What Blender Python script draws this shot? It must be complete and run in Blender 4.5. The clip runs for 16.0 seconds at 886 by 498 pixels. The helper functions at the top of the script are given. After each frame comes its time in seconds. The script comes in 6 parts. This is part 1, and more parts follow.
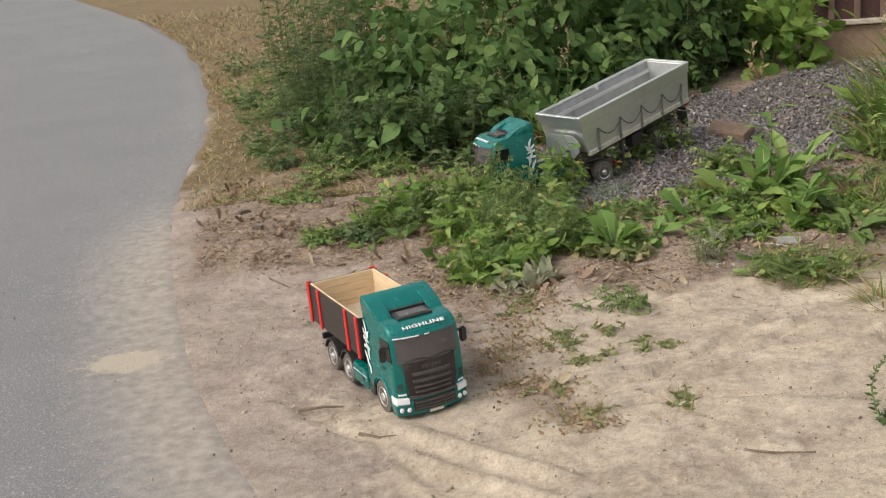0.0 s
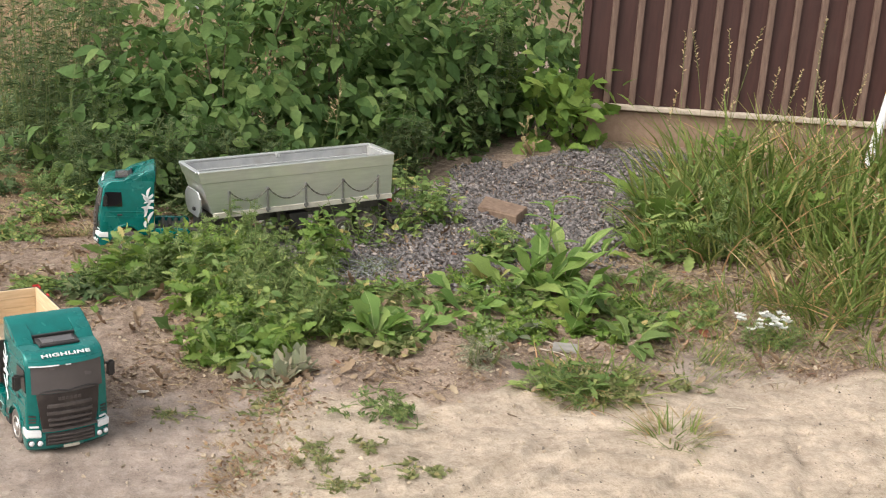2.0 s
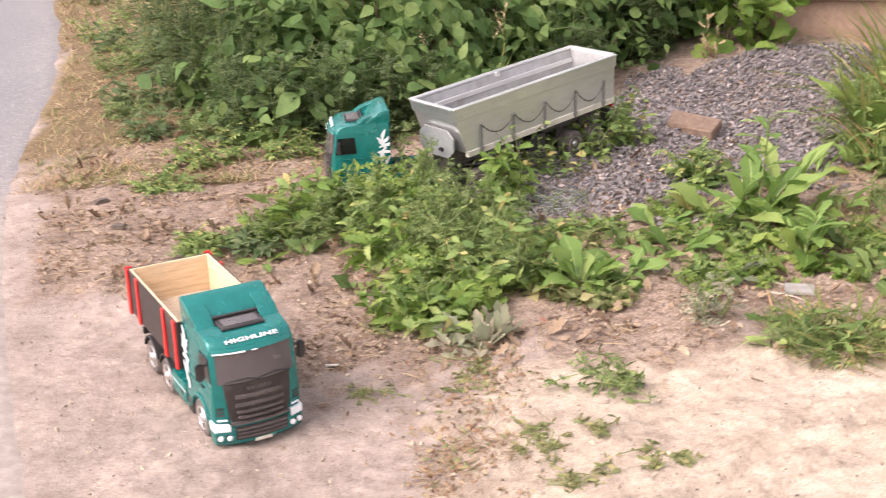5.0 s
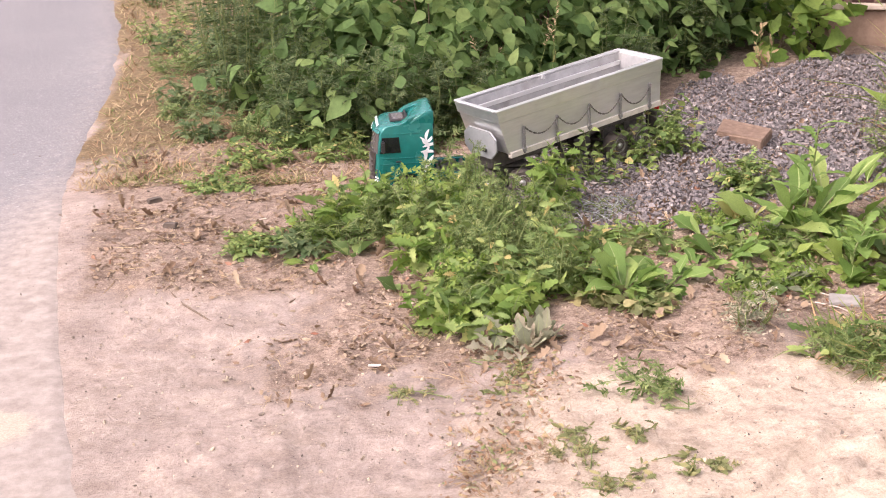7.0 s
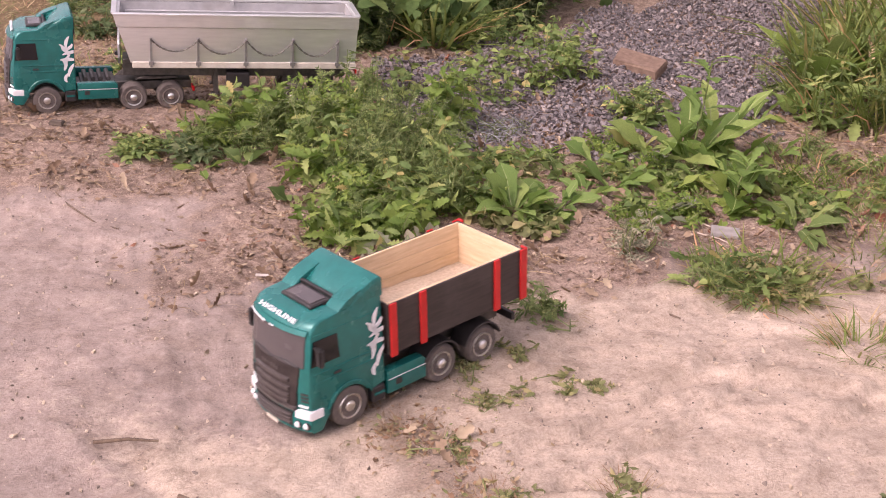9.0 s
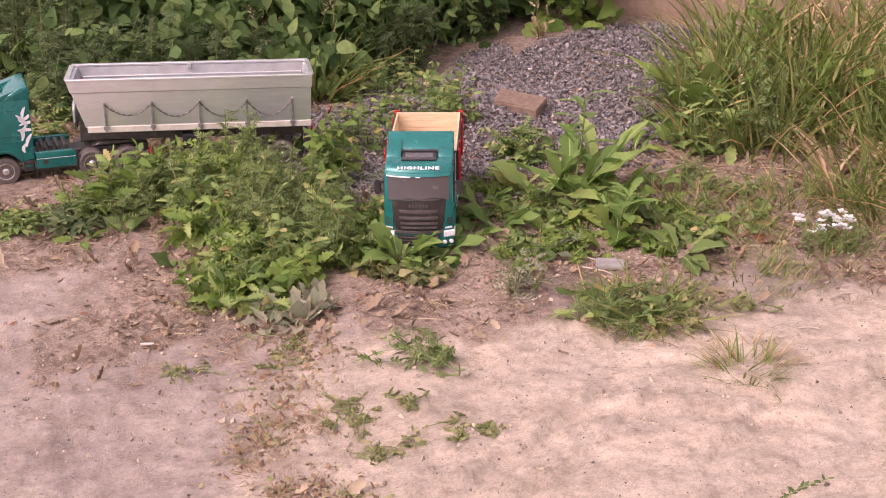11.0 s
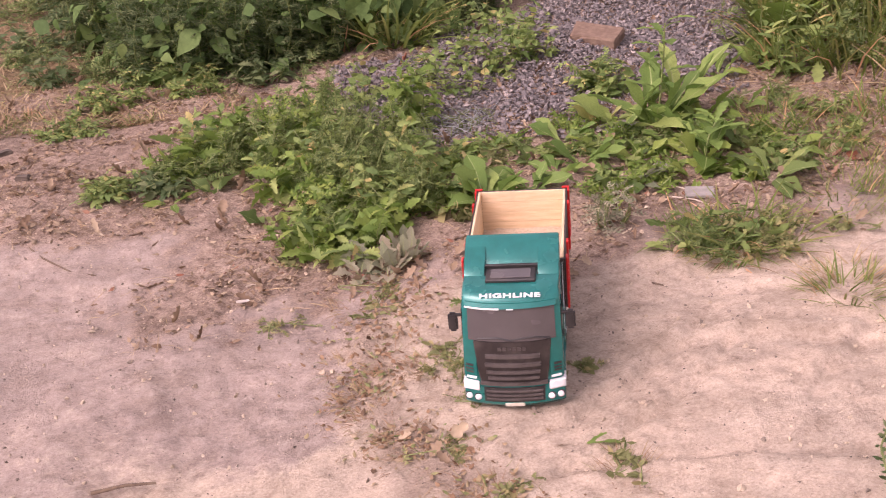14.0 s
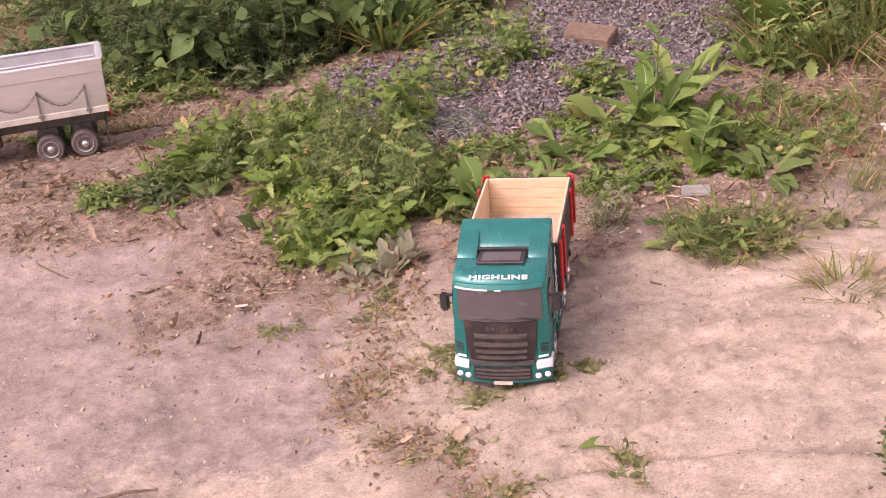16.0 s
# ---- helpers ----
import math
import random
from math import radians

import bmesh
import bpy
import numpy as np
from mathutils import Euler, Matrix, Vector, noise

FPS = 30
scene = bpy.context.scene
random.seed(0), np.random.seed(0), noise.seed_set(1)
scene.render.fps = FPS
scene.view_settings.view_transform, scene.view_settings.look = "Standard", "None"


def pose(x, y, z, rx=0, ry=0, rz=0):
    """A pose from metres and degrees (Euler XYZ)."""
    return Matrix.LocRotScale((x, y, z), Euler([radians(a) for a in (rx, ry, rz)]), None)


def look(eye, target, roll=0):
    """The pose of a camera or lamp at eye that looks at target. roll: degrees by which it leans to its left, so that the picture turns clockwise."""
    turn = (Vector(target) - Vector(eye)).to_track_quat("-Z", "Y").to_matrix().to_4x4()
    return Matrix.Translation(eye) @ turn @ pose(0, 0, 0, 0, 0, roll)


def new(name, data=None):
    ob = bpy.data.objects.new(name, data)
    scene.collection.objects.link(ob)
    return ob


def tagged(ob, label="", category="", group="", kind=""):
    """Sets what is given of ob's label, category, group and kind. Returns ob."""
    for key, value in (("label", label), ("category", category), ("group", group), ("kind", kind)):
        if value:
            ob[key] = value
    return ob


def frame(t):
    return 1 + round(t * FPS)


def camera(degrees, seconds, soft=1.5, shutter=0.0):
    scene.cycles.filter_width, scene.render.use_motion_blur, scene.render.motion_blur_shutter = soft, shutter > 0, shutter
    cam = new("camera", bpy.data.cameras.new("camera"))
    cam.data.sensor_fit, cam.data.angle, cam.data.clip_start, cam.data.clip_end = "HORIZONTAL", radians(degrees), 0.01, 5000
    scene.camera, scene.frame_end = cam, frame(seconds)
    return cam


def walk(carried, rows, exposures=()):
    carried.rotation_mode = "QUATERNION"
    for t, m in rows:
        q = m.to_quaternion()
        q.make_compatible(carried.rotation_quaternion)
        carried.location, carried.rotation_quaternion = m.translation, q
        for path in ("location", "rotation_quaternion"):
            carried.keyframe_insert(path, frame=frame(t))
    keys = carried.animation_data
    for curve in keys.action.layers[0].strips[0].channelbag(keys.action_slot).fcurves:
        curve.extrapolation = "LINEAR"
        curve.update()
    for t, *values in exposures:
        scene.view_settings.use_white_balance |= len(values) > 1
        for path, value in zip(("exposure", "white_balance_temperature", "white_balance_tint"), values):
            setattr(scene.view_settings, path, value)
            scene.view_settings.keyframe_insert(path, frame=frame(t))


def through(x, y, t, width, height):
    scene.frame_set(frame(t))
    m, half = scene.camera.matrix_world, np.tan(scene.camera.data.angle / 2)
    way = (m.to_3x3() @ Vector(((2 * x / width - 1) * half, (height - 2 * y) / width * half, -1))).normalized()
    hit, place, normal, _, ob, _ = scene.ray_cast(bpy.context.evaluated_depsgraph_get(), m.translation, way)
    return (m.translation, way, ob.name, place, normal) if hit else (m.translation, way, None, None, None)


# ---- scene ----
cam = camera(39.7, 16.0, soft=1.0, shutter=0.18)
EXPOSURES = [(0.0, 0.40, 6680, 7), (0.5, 0.66, 6680, 7), (1.5, 0.62, 6700, 8), (2.5, 1.08, 6710, 9), (3.0, 1.33, 6720, 9), (5.0, 1.33, 6780, 23), (7.4, 1.32, 6800, 31), (8.0, 0.82, 6950, 40), (9.0, 0.79, 6950, 40), (12.5, 0.79, 7050, 43), (16.0, 0.81, 7080, 45)]
PATH = [
    (0, (0.086, 0.174, 1.267), (0.074, 2.284, 0.617), -5.7),
    (0.5, (0.024, 0.210, 1.245), (0.031, 2.299, 0.531), -2.7),
    (1, (0.030, 0.383, 1.270), (-0.014, 2.466, 0.541), 1.6),
    (1.5, (0.104, 0.507, 1.249), (0.215, 2.608, 0.584), 2.5),
    (2, (0.051, 0.680, 1.281), (0.520, 2.749, 0.672), 3.9),
    (2.5, (-0.093, 0.757, 1.266), (0.323, 2.848, 0.690), 4.3),
    (3, (-0.096, 0.845, 1.226), (0.294, 2.909, 0.549), 5.6),
    (3.5, (-0.063, 1.030, 1.302), (0.216, 3.093, 0.567), -0.9),
    (4, (-0.010, 1.100, 1.253), (0.409, 3.137, 0.512), 6.9),
    (4.5, (-0.046, 1.139, 1.284), (0.300, 3.173, 0.500), 2.6),
    (5, (-0.058, 1.128, 1.265), (0.174, 3.178, 0.476), -1.0),
    (5.2, (-0.043, 1.114, 1.292), (0.098, 3.166, 0.492), -4.7),
    (7.3, (-0.034, 1.092, 1.268), (0.136, 3.145, 0.494), 0.3),
    (7.5, (-0.030, 1.090, 1.266), (0.266, 3.106, 0.440), 1.3),
    (8, (-0.036, 1.108, 1.280), (0.296, 3.091, 0.388), 3.0),
    (8.5, (-0.021, 1.075, 1.280), (0.308, 3.083, 0.425), 2.6),
    (9, (-0.038, 1.089, 1.274), (0.290, 3.072, 0.361), 4.1),
    (9.5, (0.025, 1.093, 1.292), (0.345, 3.087, 0.404), 0.0),
    (9.7, (0.033, 1.077, 1.276), (0.446, 3.078, 0.439), 0.4),
    (11.8, (0.020, 1.104, 1.290), (0.554, 3.078, 0.459), 2.8),
    (12, (-0.012, 1.111, 1.269), (0.557, 3.077, 0.442), 4.4),
    (12.5, (0.001, 1.106, 1.277), (0.445, 3.085, 0.406), 0.8),
    (13, (0.025, 1.099, 1.276), (0.438, 3.071, 0.373), -0.1),
    (13.5, (0.012, 1.097, 1.279), (0.301, 3.082, 0.357), -5.9),
    (14, (0.025, 1.094, 1.280), (0.348, 3.073, 0.357), -4.1),
    (14.5, (0.000, 1.110, 1.286), (0.518, 3.020, 0.308), 3.4),
    (15, (0.014, 1.100, 1.283), (0.512, 3.018, 0.309), 3.1),
    (15.5, (0.001, 1.098, 1.287), (0.300, 3.070, 0.339), -6.7),
    (16, (0.015, 1.098, 1.285), (0.350, 3.075, 0.361), -4.7),
]
walk(cam, [(t, look(eye, target, roll)) for t, eye, target, roll in PATH], EXPOSURES)
# ---- light ----
world = bpy.data.worlds.new("overcast_sky")
scene.world = world
world.use_nodes = True
wn, wl = world.node_tree.nodes, world.node_tree.links
sky = wn.new("ShaderNodeTexSky")
sky.sky_type, sky.sun_disc = "NISHITA", False
sky.sun_elevation, sky.sun_rotation = radians(48), radians(245)
sky.dust_density = 4.0
haze = wn.new("ShaderNodeHueSaturation")
haze.inputs["Saturation"].default_value = 0.28
wl.new(sky.outputs["Color"], haze.inputs["Color"])
wl.new(haze.outputs["Color"], wn["Background"].inputs["Color"])
wn["Background"].inputs["Strength"].default_value = 0.165
sun = new("sun", bpy.data.lights.new("sun", "SUN"))
sun.data.energy, sun.data.angle, sun.data.color = 0.72, radians(30), (1.0, 0.95, 0.88)
sun.matrix_world = look((-6, -3, 7.5), (0, 0, 0))


# ---- materials ----
def ramp(nt, fac, stops):
    r = nt.nodes.new("ShaderNodeValToRGB")
    while len(r.color_ramp.elements) < len(stops):
        r.color_ramp.elements.new(0.5)
    for e, (p, c) in zip(r.color_ramp.elements, stops):
        e.position, e.color = p, (*c, 1)
    nt.links.new(fac, r.inputs["Fac"])
    return r.outputs["Color"]


def mix(nt, fac, a, b):
    m = nt.nodes.new("ShaderNodeMix")
    m.data_type = "RGBA"
    for sock, v in ((m.inputs[0], fac), (m.inputs[6], a), (m.inputs[7], b)):
        if isinstance(v, (tuple, float, int)):
            sock.default_value = (*v, 1) if isinstance(v, tuple) else v
        else:
            nt.links.new(v, sock)
    return m.outputs[2]


def noise_at(nt, scale, detail=5.0, rough=0.6, stretch=None):
    tc = nt.nodes.new("ShaderNodeTexCoord")
    src = tc.outputs["Object"]
    if stretch:
        mp = nt.nodes.new("ShaderNodeMapping")
        mp.inputs["Scale"].default_value = stretch
        nt.links.new(src, mp.inputs["Vector"])
        src = mp.outputs["Vector"]
    n = nt.nodes.new("ShaderNodeTexNoise")
    n.inputs["Scale"].default_value, n.inputs["Detail"].default_value, n.inputs["Roughness"].default_value = scale, detail, rough
    nt.links.new(src, n.inputs["Vector"])
    return n.outputs["Fac"]


def bump(nt, height, strength, dist, bsdf):
    b = nt.nodes.new("ShaderNodeBump")
    b.inputs["Strength"].default_value, b.inputs["Distance"].default_value = strength, dist
    nt.links.new(height, b.inputs["Height"])
    nt.links.new(b.outputs["Normal"], bsdf.inputs["Normal"])


def start(name):
    m = bpy.data.materials.new(name)
    m.use_nodes = True
    return m, m.node_tree, m.node_tree.nodes["Principled BSDF"]


def surface(name, dark, light, scale=40.0, rough=0.6, metal=0.0, relief=0.3, depth=0.002, dirt=None, dirt_scale=6.0, dirt_amount=0.5, stretch=None, coat=0.0, spec=0.5):
    """Grain between two colours at one scale, dirt patches at a larger one, fine relief."""
    m, nt, b = start(name)
    grain = noise_at(nt, scale, 6, 0.65, stretch)
    col = ramp(nt, grain, [(0.3, dark), (0.7, light)])
    if dirt:
        patches = noise_at(nt, dirt_scale, 4, 0.6)
        lo = 0.62 - 0.25 * dirt_amount
        f = ramp(nt, patches, [(lo, (0, 0, 0)), (lo + 0.2, (dirt_amount, dirt_amount, dirt_amount))])
        col = mix(nt, f, col, dirt)
        r = nt.nodes.new("ShaderNodeMapRange")
        r.inputs["To Min"].default_value, r.inputs["To Max"].default_value = rough, 0.9
        nt.links.new(f, r.inputs["Value"])
        nt.links.new(r.outputs["Result"], b.inputs["Roughness"])
    else:
        b.inputs["Roughness"].default_value = rough
    nt.links.new(col, b.inputs["Base Color"])
    b.inputs["Metallic"].default_value, b.inputs["Coat Weight"].default_value = metal, coat
    b.inputs["Specular IOR Level"].default_value = spec
    if relief:
        bump(nt, grain, relief, depth, b)
    return m


def leaf_mat(name, stops, rough=0.58, through=0.42, single=False):
    """Leaves: each its own colour, some light comes through."""
    m, nt, b = start(name)
    geo = nt.nodes.new("ShaderNodeObjectInfo" if single else "ShaderNodeNewGeometry")
    col = ramp(nt, geo.outputs["Random" if single else "Random Per Island"], stops)
    veins = noise_at(nt, 60, 3, 0.6)
    shade = ramp(nt, veins, [(0.25, (0.75, 0.75, 0.75)), (0.75, (1.15, 1.15, 1.15))])
    mul = nt.nodes.new("ShaderNodeMix")
    mul.data_type, mul.blend_type = "RGBA", "MULTIPLY"
    mul.inputs[0].default_value = 1.0
    nt.links.new(col, mul.inputs[6])
    nt.links.new(shade, mul.inputs[7])
    nt.links.new(mul.outputs[2], b.inputs["Base Color"])
    b.inputs["Roughness"].default_value, b.inputs["Specular IOR Level"].default_value = rough, 0.25
    bump(nt, veins, 0.3, 0.003, b)
    tr = nt.nodes.new("ShaderNodeBsdfTranslucent")
    nt.links.new(mul.outputs[2], tr.inputs["Color"])
    mx = nt.nodes.new("ShaderNodeMixShader")
    mx.inputs[0].default_value = through
    nt.links.new(b.outputs[0], mx.inputs[1])
    nt.links.new(tr.outputs[0], mx.inputs[2])
    nt.links.new(mx.outputs[0], nt.nodes["Material Output"].inputs["Surface"])
    return m


def ground_mat():
    """Dusty soil; the zone mask says where sand, brown litter soil or straw turf lies."""
    m, nt, b = start("dusty_ground")
    fine, mid, large = noise_at(nt, 190, 5, 0.8), noise_at(nt, 40, 8, 0.75), noise_at(nt, 3.2, 4, 0.55)
    zone = nt.nodes.new("ShaderNodeAttribute")
    zone.attribute_name = "zone"
    sep = nt.nodes.new("ShaderNodeSeparateColor")
    nt.links.new(zone.outputs["Color"], sep.inputs["Color"])
    add = nt.nodes.new("ShaderNodeMath")
    add.operation = "ADD"
    nt.links.new(fine, add.inputs[0])
    nt.links.new(mid, add.inputs[1])
    half = nt.nodes.new("ShaderNodeMath")
    half.operation = "MULTIPLY"
    half.inputs[1].default_value = 0.5
    nt.links.new(add.outputs[0], half.inputs[0])
    grain = half.outputs[0]
    dirt = ramp(nt, grain, [(0.36, (0.222, 0.175, 0.150)), (0.47, (0.333, 0.270, 0.234)), (0.53, (0.380, 0.311, 0.269)), (0.64, (0.474, 0.398, 0.347))])
    sand = ramp(nt, grain, [(0.36, (0.273, 0.215, 0.164)), (0.47, (0.436, 0.356, 0.280)), (0.53, (0.512, 0.425, 0.338)), (0.64, (0.621, 0.529, 0.431))])
    soil = ramp(nt, grain, [(0.39, (0.122, 0.085, 0.064)), (0.5, (0.281, 0.210, 0.164)), (0.62, (0.477, 0.382, 0.307))])
    turf = ramp(nt, grain, [(0.38, (0.09, 0.068, 0.035)), (0.52, (0.21, 0.15, 0.085)), (0.64, (0.36, 0.27, 0.165))])

    def edge(value):
        s = nt.nodes.new("ShaderNodeMath")
        s.operation = "ADD"
        nt.links.new(value, s.inputs[0])
        nt.links.new(mid, s.inputs[1])
        return ramp(nt, s.outputs[0], [(0.62, (0, 0, 0)), (1.25, (1, 1, 1))])
    col = mix(nt, edge(sep.outputs["Red"]), dirt, sand)
    pale = ramp(nt, noise_at(nt, 5.5, 9, 0.72), [(0.50, (0, 0, 0)), (0.66, (0.75, 0.75, 0.75))])
    palem = nt.nodes.new("ShaderNodeMath")
    palem.operation = "MULTIPLY_ADD"
    palem.inputs[1].default_value = 0.75
    palem.inputs[2].default_value = 0.25
    nt.links.new(sep.outputs["Red"], palem.inputs[0])
    palef = nt.nodes.new("ShaderNodeMath")
    palef.operation = "MULTIPLY"
    nt.links.new(palem.outputs[0], palef.inputs[0])
    nt.links.new(pale, palef.inputs[1])
    col = mix(nt, palef.outputs[0], col, ramp(nt, grain, [(0.38, (0.38, 0.31, 0.245)), (0.5, (0.53, 0.447, 0.36)), (0.62, (0.64, 0.555, 0.46))]))
    crumbs = ramp(nt, noise_at(nt, 9.0, 10, 0.8), [(0.56, (0, 0, 0)), (0.68, (0.7, 0.7, 0.7))])
    col = mix(nt, crumbs, col, ramp(nt, grain, [(0.4, (0.13, 0.092, 0.07)), (0.6, (0.30, 0.225, 0.175))]))
    col = mix(nt, edge(sep.outputs["Green"]), col, soil)
    col = mix(nt, edge(sep.outputs["Blue"]), col, turf)
    flecks = ramp(nt, noise_at(nt, 75, 3, 0.5), [(0.68, (0, 0, 0)), (0.74, (0.5, 0.5, 0.5))])
    col = mix(nt, flecks, col, (0.12, 0.085, 0.062))
    streak = ramp(nt, noise_at(nt, 7, 7, 0.66, (1.0, 1.5, 1.0)), [(0.36, (0.84, 0.82, 0.80)), (0.5, (1.0, 1.0, 1.0)), (0.63, (1.14, 1.13, 1.115))])
    mulb = nt.nodes.new("ShaderNodeMix")
    mulb.data_type, mulb.blend_type = "RGBA", "MULTIPLY"
    mulb.inputs[0].default_value = 1.0
    nt.links.new(col, mulb.inputs[6])
    nt.links.new(streak, mulb.inputs[7])
    col = mulb.outputs[2]
    tone = ramp(nt, large, [(0.3, (0.86, 0.85, 0.84)), (0.7, (1.1, 1.09, 1.07))])
    mul = nt.nodes.new("ShaderNodeMix")
    mul.data_type, mul.blend_type = "RGBA", "MULTIPLY"
    mul.inputs[0].default_value = 1.0
    nt.links.new(col, mul.inputs[6])
    nt.links.new(tone, mul.inputs[7])
    nt.links.new(mul.outputs[2], b.inputs["Base Color"])
    b.inputs["Roughness"].default_value, b.inputs["Specular IOR Level"].default_value = 0.95, 0.2
    bump(nt, grain, 1.0, 0.008, b)
    return m


def asphalt_mat():
    """Worn grey asphalt, light stone chips, dust drifted over it by the dust mask."""
    m, nt, b = start("worn_asphalt")
    chips, mid, large = noise_at(nt, 170, 4, 0.8), noise_at(nt, 26, 6, 0.65), noise_at(nt, 1.1, 6, 0.7)
    base = ramp(nt, chips, [(0.30, (0.105, 0.102, 0.104)), (0.46, (0.172, 0.167, 0.170)), (0.58, (0.225, 0.218, 0.222)), (0.70, (0.40, 0.39, 0.38))])
    specks = ramp(nt, noise_at(nt, 95, 2, 0.5), [(0.63, (0, 0, 0)), (0.70, (0.8, 0.8, 0.8))])
    base = mix(nt, specks, base, (0.40, 0.39, 0.38))
    pits = ramp(nt, noise_at(nt, 70, 3, 0.6), [(0.26, (0.8, 0.8, 0.8)), (0.33, (0, 0, 0))])
    base = mix(nt, pits, base, (0.09, 0.085, 0.085))
    stain = ramp(nt, large, [(0.35, (0.95, 0.94, 0.94)), (0.65, (1.06, 1.05, 1.03))])
    mul = nt.nodes.new("ShaderNodeMix")
    mul.data_type, mul.blend_type = "RGBA", "MULTIPLY"
    mul.inputs[0].default_value = 1.0
    nt.links.new(base, mul.inputs[6])
    nt.links.new(stain, mul.inputs[7])
    zone = nt.nodes.new("ShaderNodeAttribute")
    zone.attribute_name = "zone"
    sep = nt.nodes.new("ShaderNodeSeparateColor")
    nt.links.new(zone.outputs["Color"], sep.inputs["Color"])
    s = nt.nodes.new("ShaderNodeMath")
    s.operation = "MULTIPLY_ADD"
    s.inputs[1].default_value = 0.45
    nt.links.new(mid, s.inputs[0])
    nt.links.new(sep.outputs["Red"], s.inputs[2])
    f = ramp(nt, s.outputs[0], [(0.46, (0, 0, 0)), (1.05, (1, 1, 1))])
    dust = ramp(nt, mid, [(0.35, (0.25, 0.213, 0.185)), (0.65, (0.37, 0.318, 0.278))])
    spot = nt.nodes.new("ShaderNodeMath")
    spot.operation = "ADD"
    nt.links.new(sep.outputs["Green"], spot.inputs[0])
    nt.links.new(mid, spot.inputs[1])
    g = ramp(nt, spot.outputs[0], [(0.8, (0, 0, 0)), (1.45, (0.9, 0.9, 0.9))])
    yellow = ramp(nt, chips, [(0.3, (0.30, 0.25, 0.195)), (0.7, (0.52, 0.44, 0.345))])
    nt.links.new(mix(nt, g, mix(nt, f, mul.outputs[2], dust), yellow), b.inputs["Base Color"])
    b.inputs["Roughness"].default_value, b.inputs["Specular IOR Level"].default_value = 0.9, 0.3
    bump(nt, chips, 0.6, 0.003, b)
    return m


GREEN = surface("green_lacquer", (0.0, 0.128, 0.115), (0.001, 0.172, 0.153), 30, 0.26, 0.2, 0.02, 0.0005, (0.05, 0.12, 0.10), 14, 0.2, coat=0.2)
BLACK = surface("black_plastic", (0.018, 0.016, 0.016), (0.032, 0.028, 0.027), 60, 0.5, 0.0, 0.1, 0.0005, (0.10, 0.08, 0.065), 18, 0.4)
GRILLE = surface("grille_plastic", (0.018, 0.013, 0.012), (0.032, 0.024, 0.022), 60, 0.45, 0.0, 0.1, 0.0005, (0.12, 0.095, 0.08), 20, 0.4)
SLAT = surface("dusty_slat", (0.050, 0.041, 0.039), (0.095, 0.080, 0.074), 50, 0.36, 0.0, 0.1, 0.0005)
GLASS = surface("tinted_screen", (0.075, 0.066, 0.066), (0.105, 0.092, 0.090), 8, 0.22, 0.0, 0.0, 0.0, (0.13, 0.11, 0.10), 10, 0.35)
SIDEGLASS = surface("dark_side_glass", (0.006, 0.007, 0.009), (0.014, 0.014, 0.018), 8, 0.08, 0.0, 0.0)
CHROME = surface("chrome", (0.70, 0.69, 0.67), (0.84, 0.83, 0.80), 40, 0.28, 0.95, 0.05, 0.0003, (0.30, 0.26, 0.22), 30, 0.35)
WHITE = surface("white_lens", (0.72, 0.73, 0.73), (0.85, 0.86, 0.86), 50, 0.25, 0.0, 0.0)
DECAL = surface("white_decal", (0.62, 0.66, 0.66), (0.78, 0.80, 0.80), 40, 0.4, 0.0, 0.0)
TYRE = surface("dusty_rubber", (0.07, 0.058, 0.052), (0.15, 0.125, 0.108), 90, 0.85, 0.0, 0.4, 0.001, (0.2, 0.165, 0.135), 25, 0.5)
WOOD = surface("pale_pine", (0.58, 0.42, 0.25), (0.76, 0.59, 0.39), 22, 0.6, 0.0, 0.15, 0.001, (0.42, 0.30, 0.19), 9, 0.35, stretch=(0.7, 0.7, 6.0))
DARKWOOD = surface("black_brown_board", (0.022, 0.016, 0.014), (0.05, 0.036, 0.031), 30, 0.55, 0.0, 0.25, 0.001, (0.10, 0.08, 0.07), 12, 0.5, stretch=(0.6, 0.6, 5.0))
RED = surface("red_paint", (0.50, 0.012, 0.010), (0.62, 0.022, 0.018), 35, 0.4, 0.0, 0.05, 0.0005, (0.32, 0.03, 0.025), 14, 0.4)
ALU = surface("dull_aluminium", (0.76, 0.765, 0.755), (0.88, 0.885, 0.875), 30, 0.30, 0.84, 0.06, 0.0005, (0.55, 0.53, 0.48), 7, 0.35, stretch=(0.4, 1, 3))
GALV = surface("dull_zinc", (0.20, 0.19, 0.18), (0.36, 0.35, 0.33), 50, 0.5, 0.6, 0.1, 0.0005)
# Tub inside: shade of the hollow put in as darker grey, scuffs at random.
TUBINSIDE = surface("shaded_scuffed_tub_inside", (0.36, 0.36, 0.36), (0.52, 0.52, 0.51), 26, 0.42, 0.4, 0.1, 0.0005, (0.30, 0.27, 0.23), 8, 0.45)
ALUPLATE = surface("grey_end_plate", (0.36, 0.375, 0.38), (0.46, 0.475, 0.475), 30, 0.45, 0.5, 0.06, 0.0005)
CREAM = surface("scuffed_cream_sill", (0.55, 0.51, 0.42), (0.68, 0.63, 0.53), 30, 0.55, 0.1, 0.1, 0.0005, (0.3, 0.25, 0.18), 18, 0.4)
STEEL = surface("grimy_steel", (0.06, 0.055, 0.05), (0.15, 0.135, 0.12), 50, 0.5, 0.5, 0.15, 0.0005, (0.16, 0.13, 0.10), 20, 0.4)
LOADSAND = surface("load_sand", (0.36, 0.29, 0.21), (0.58, 0.47, 0.35), 160, 0.95, 0.0, 0.8, 0.003)
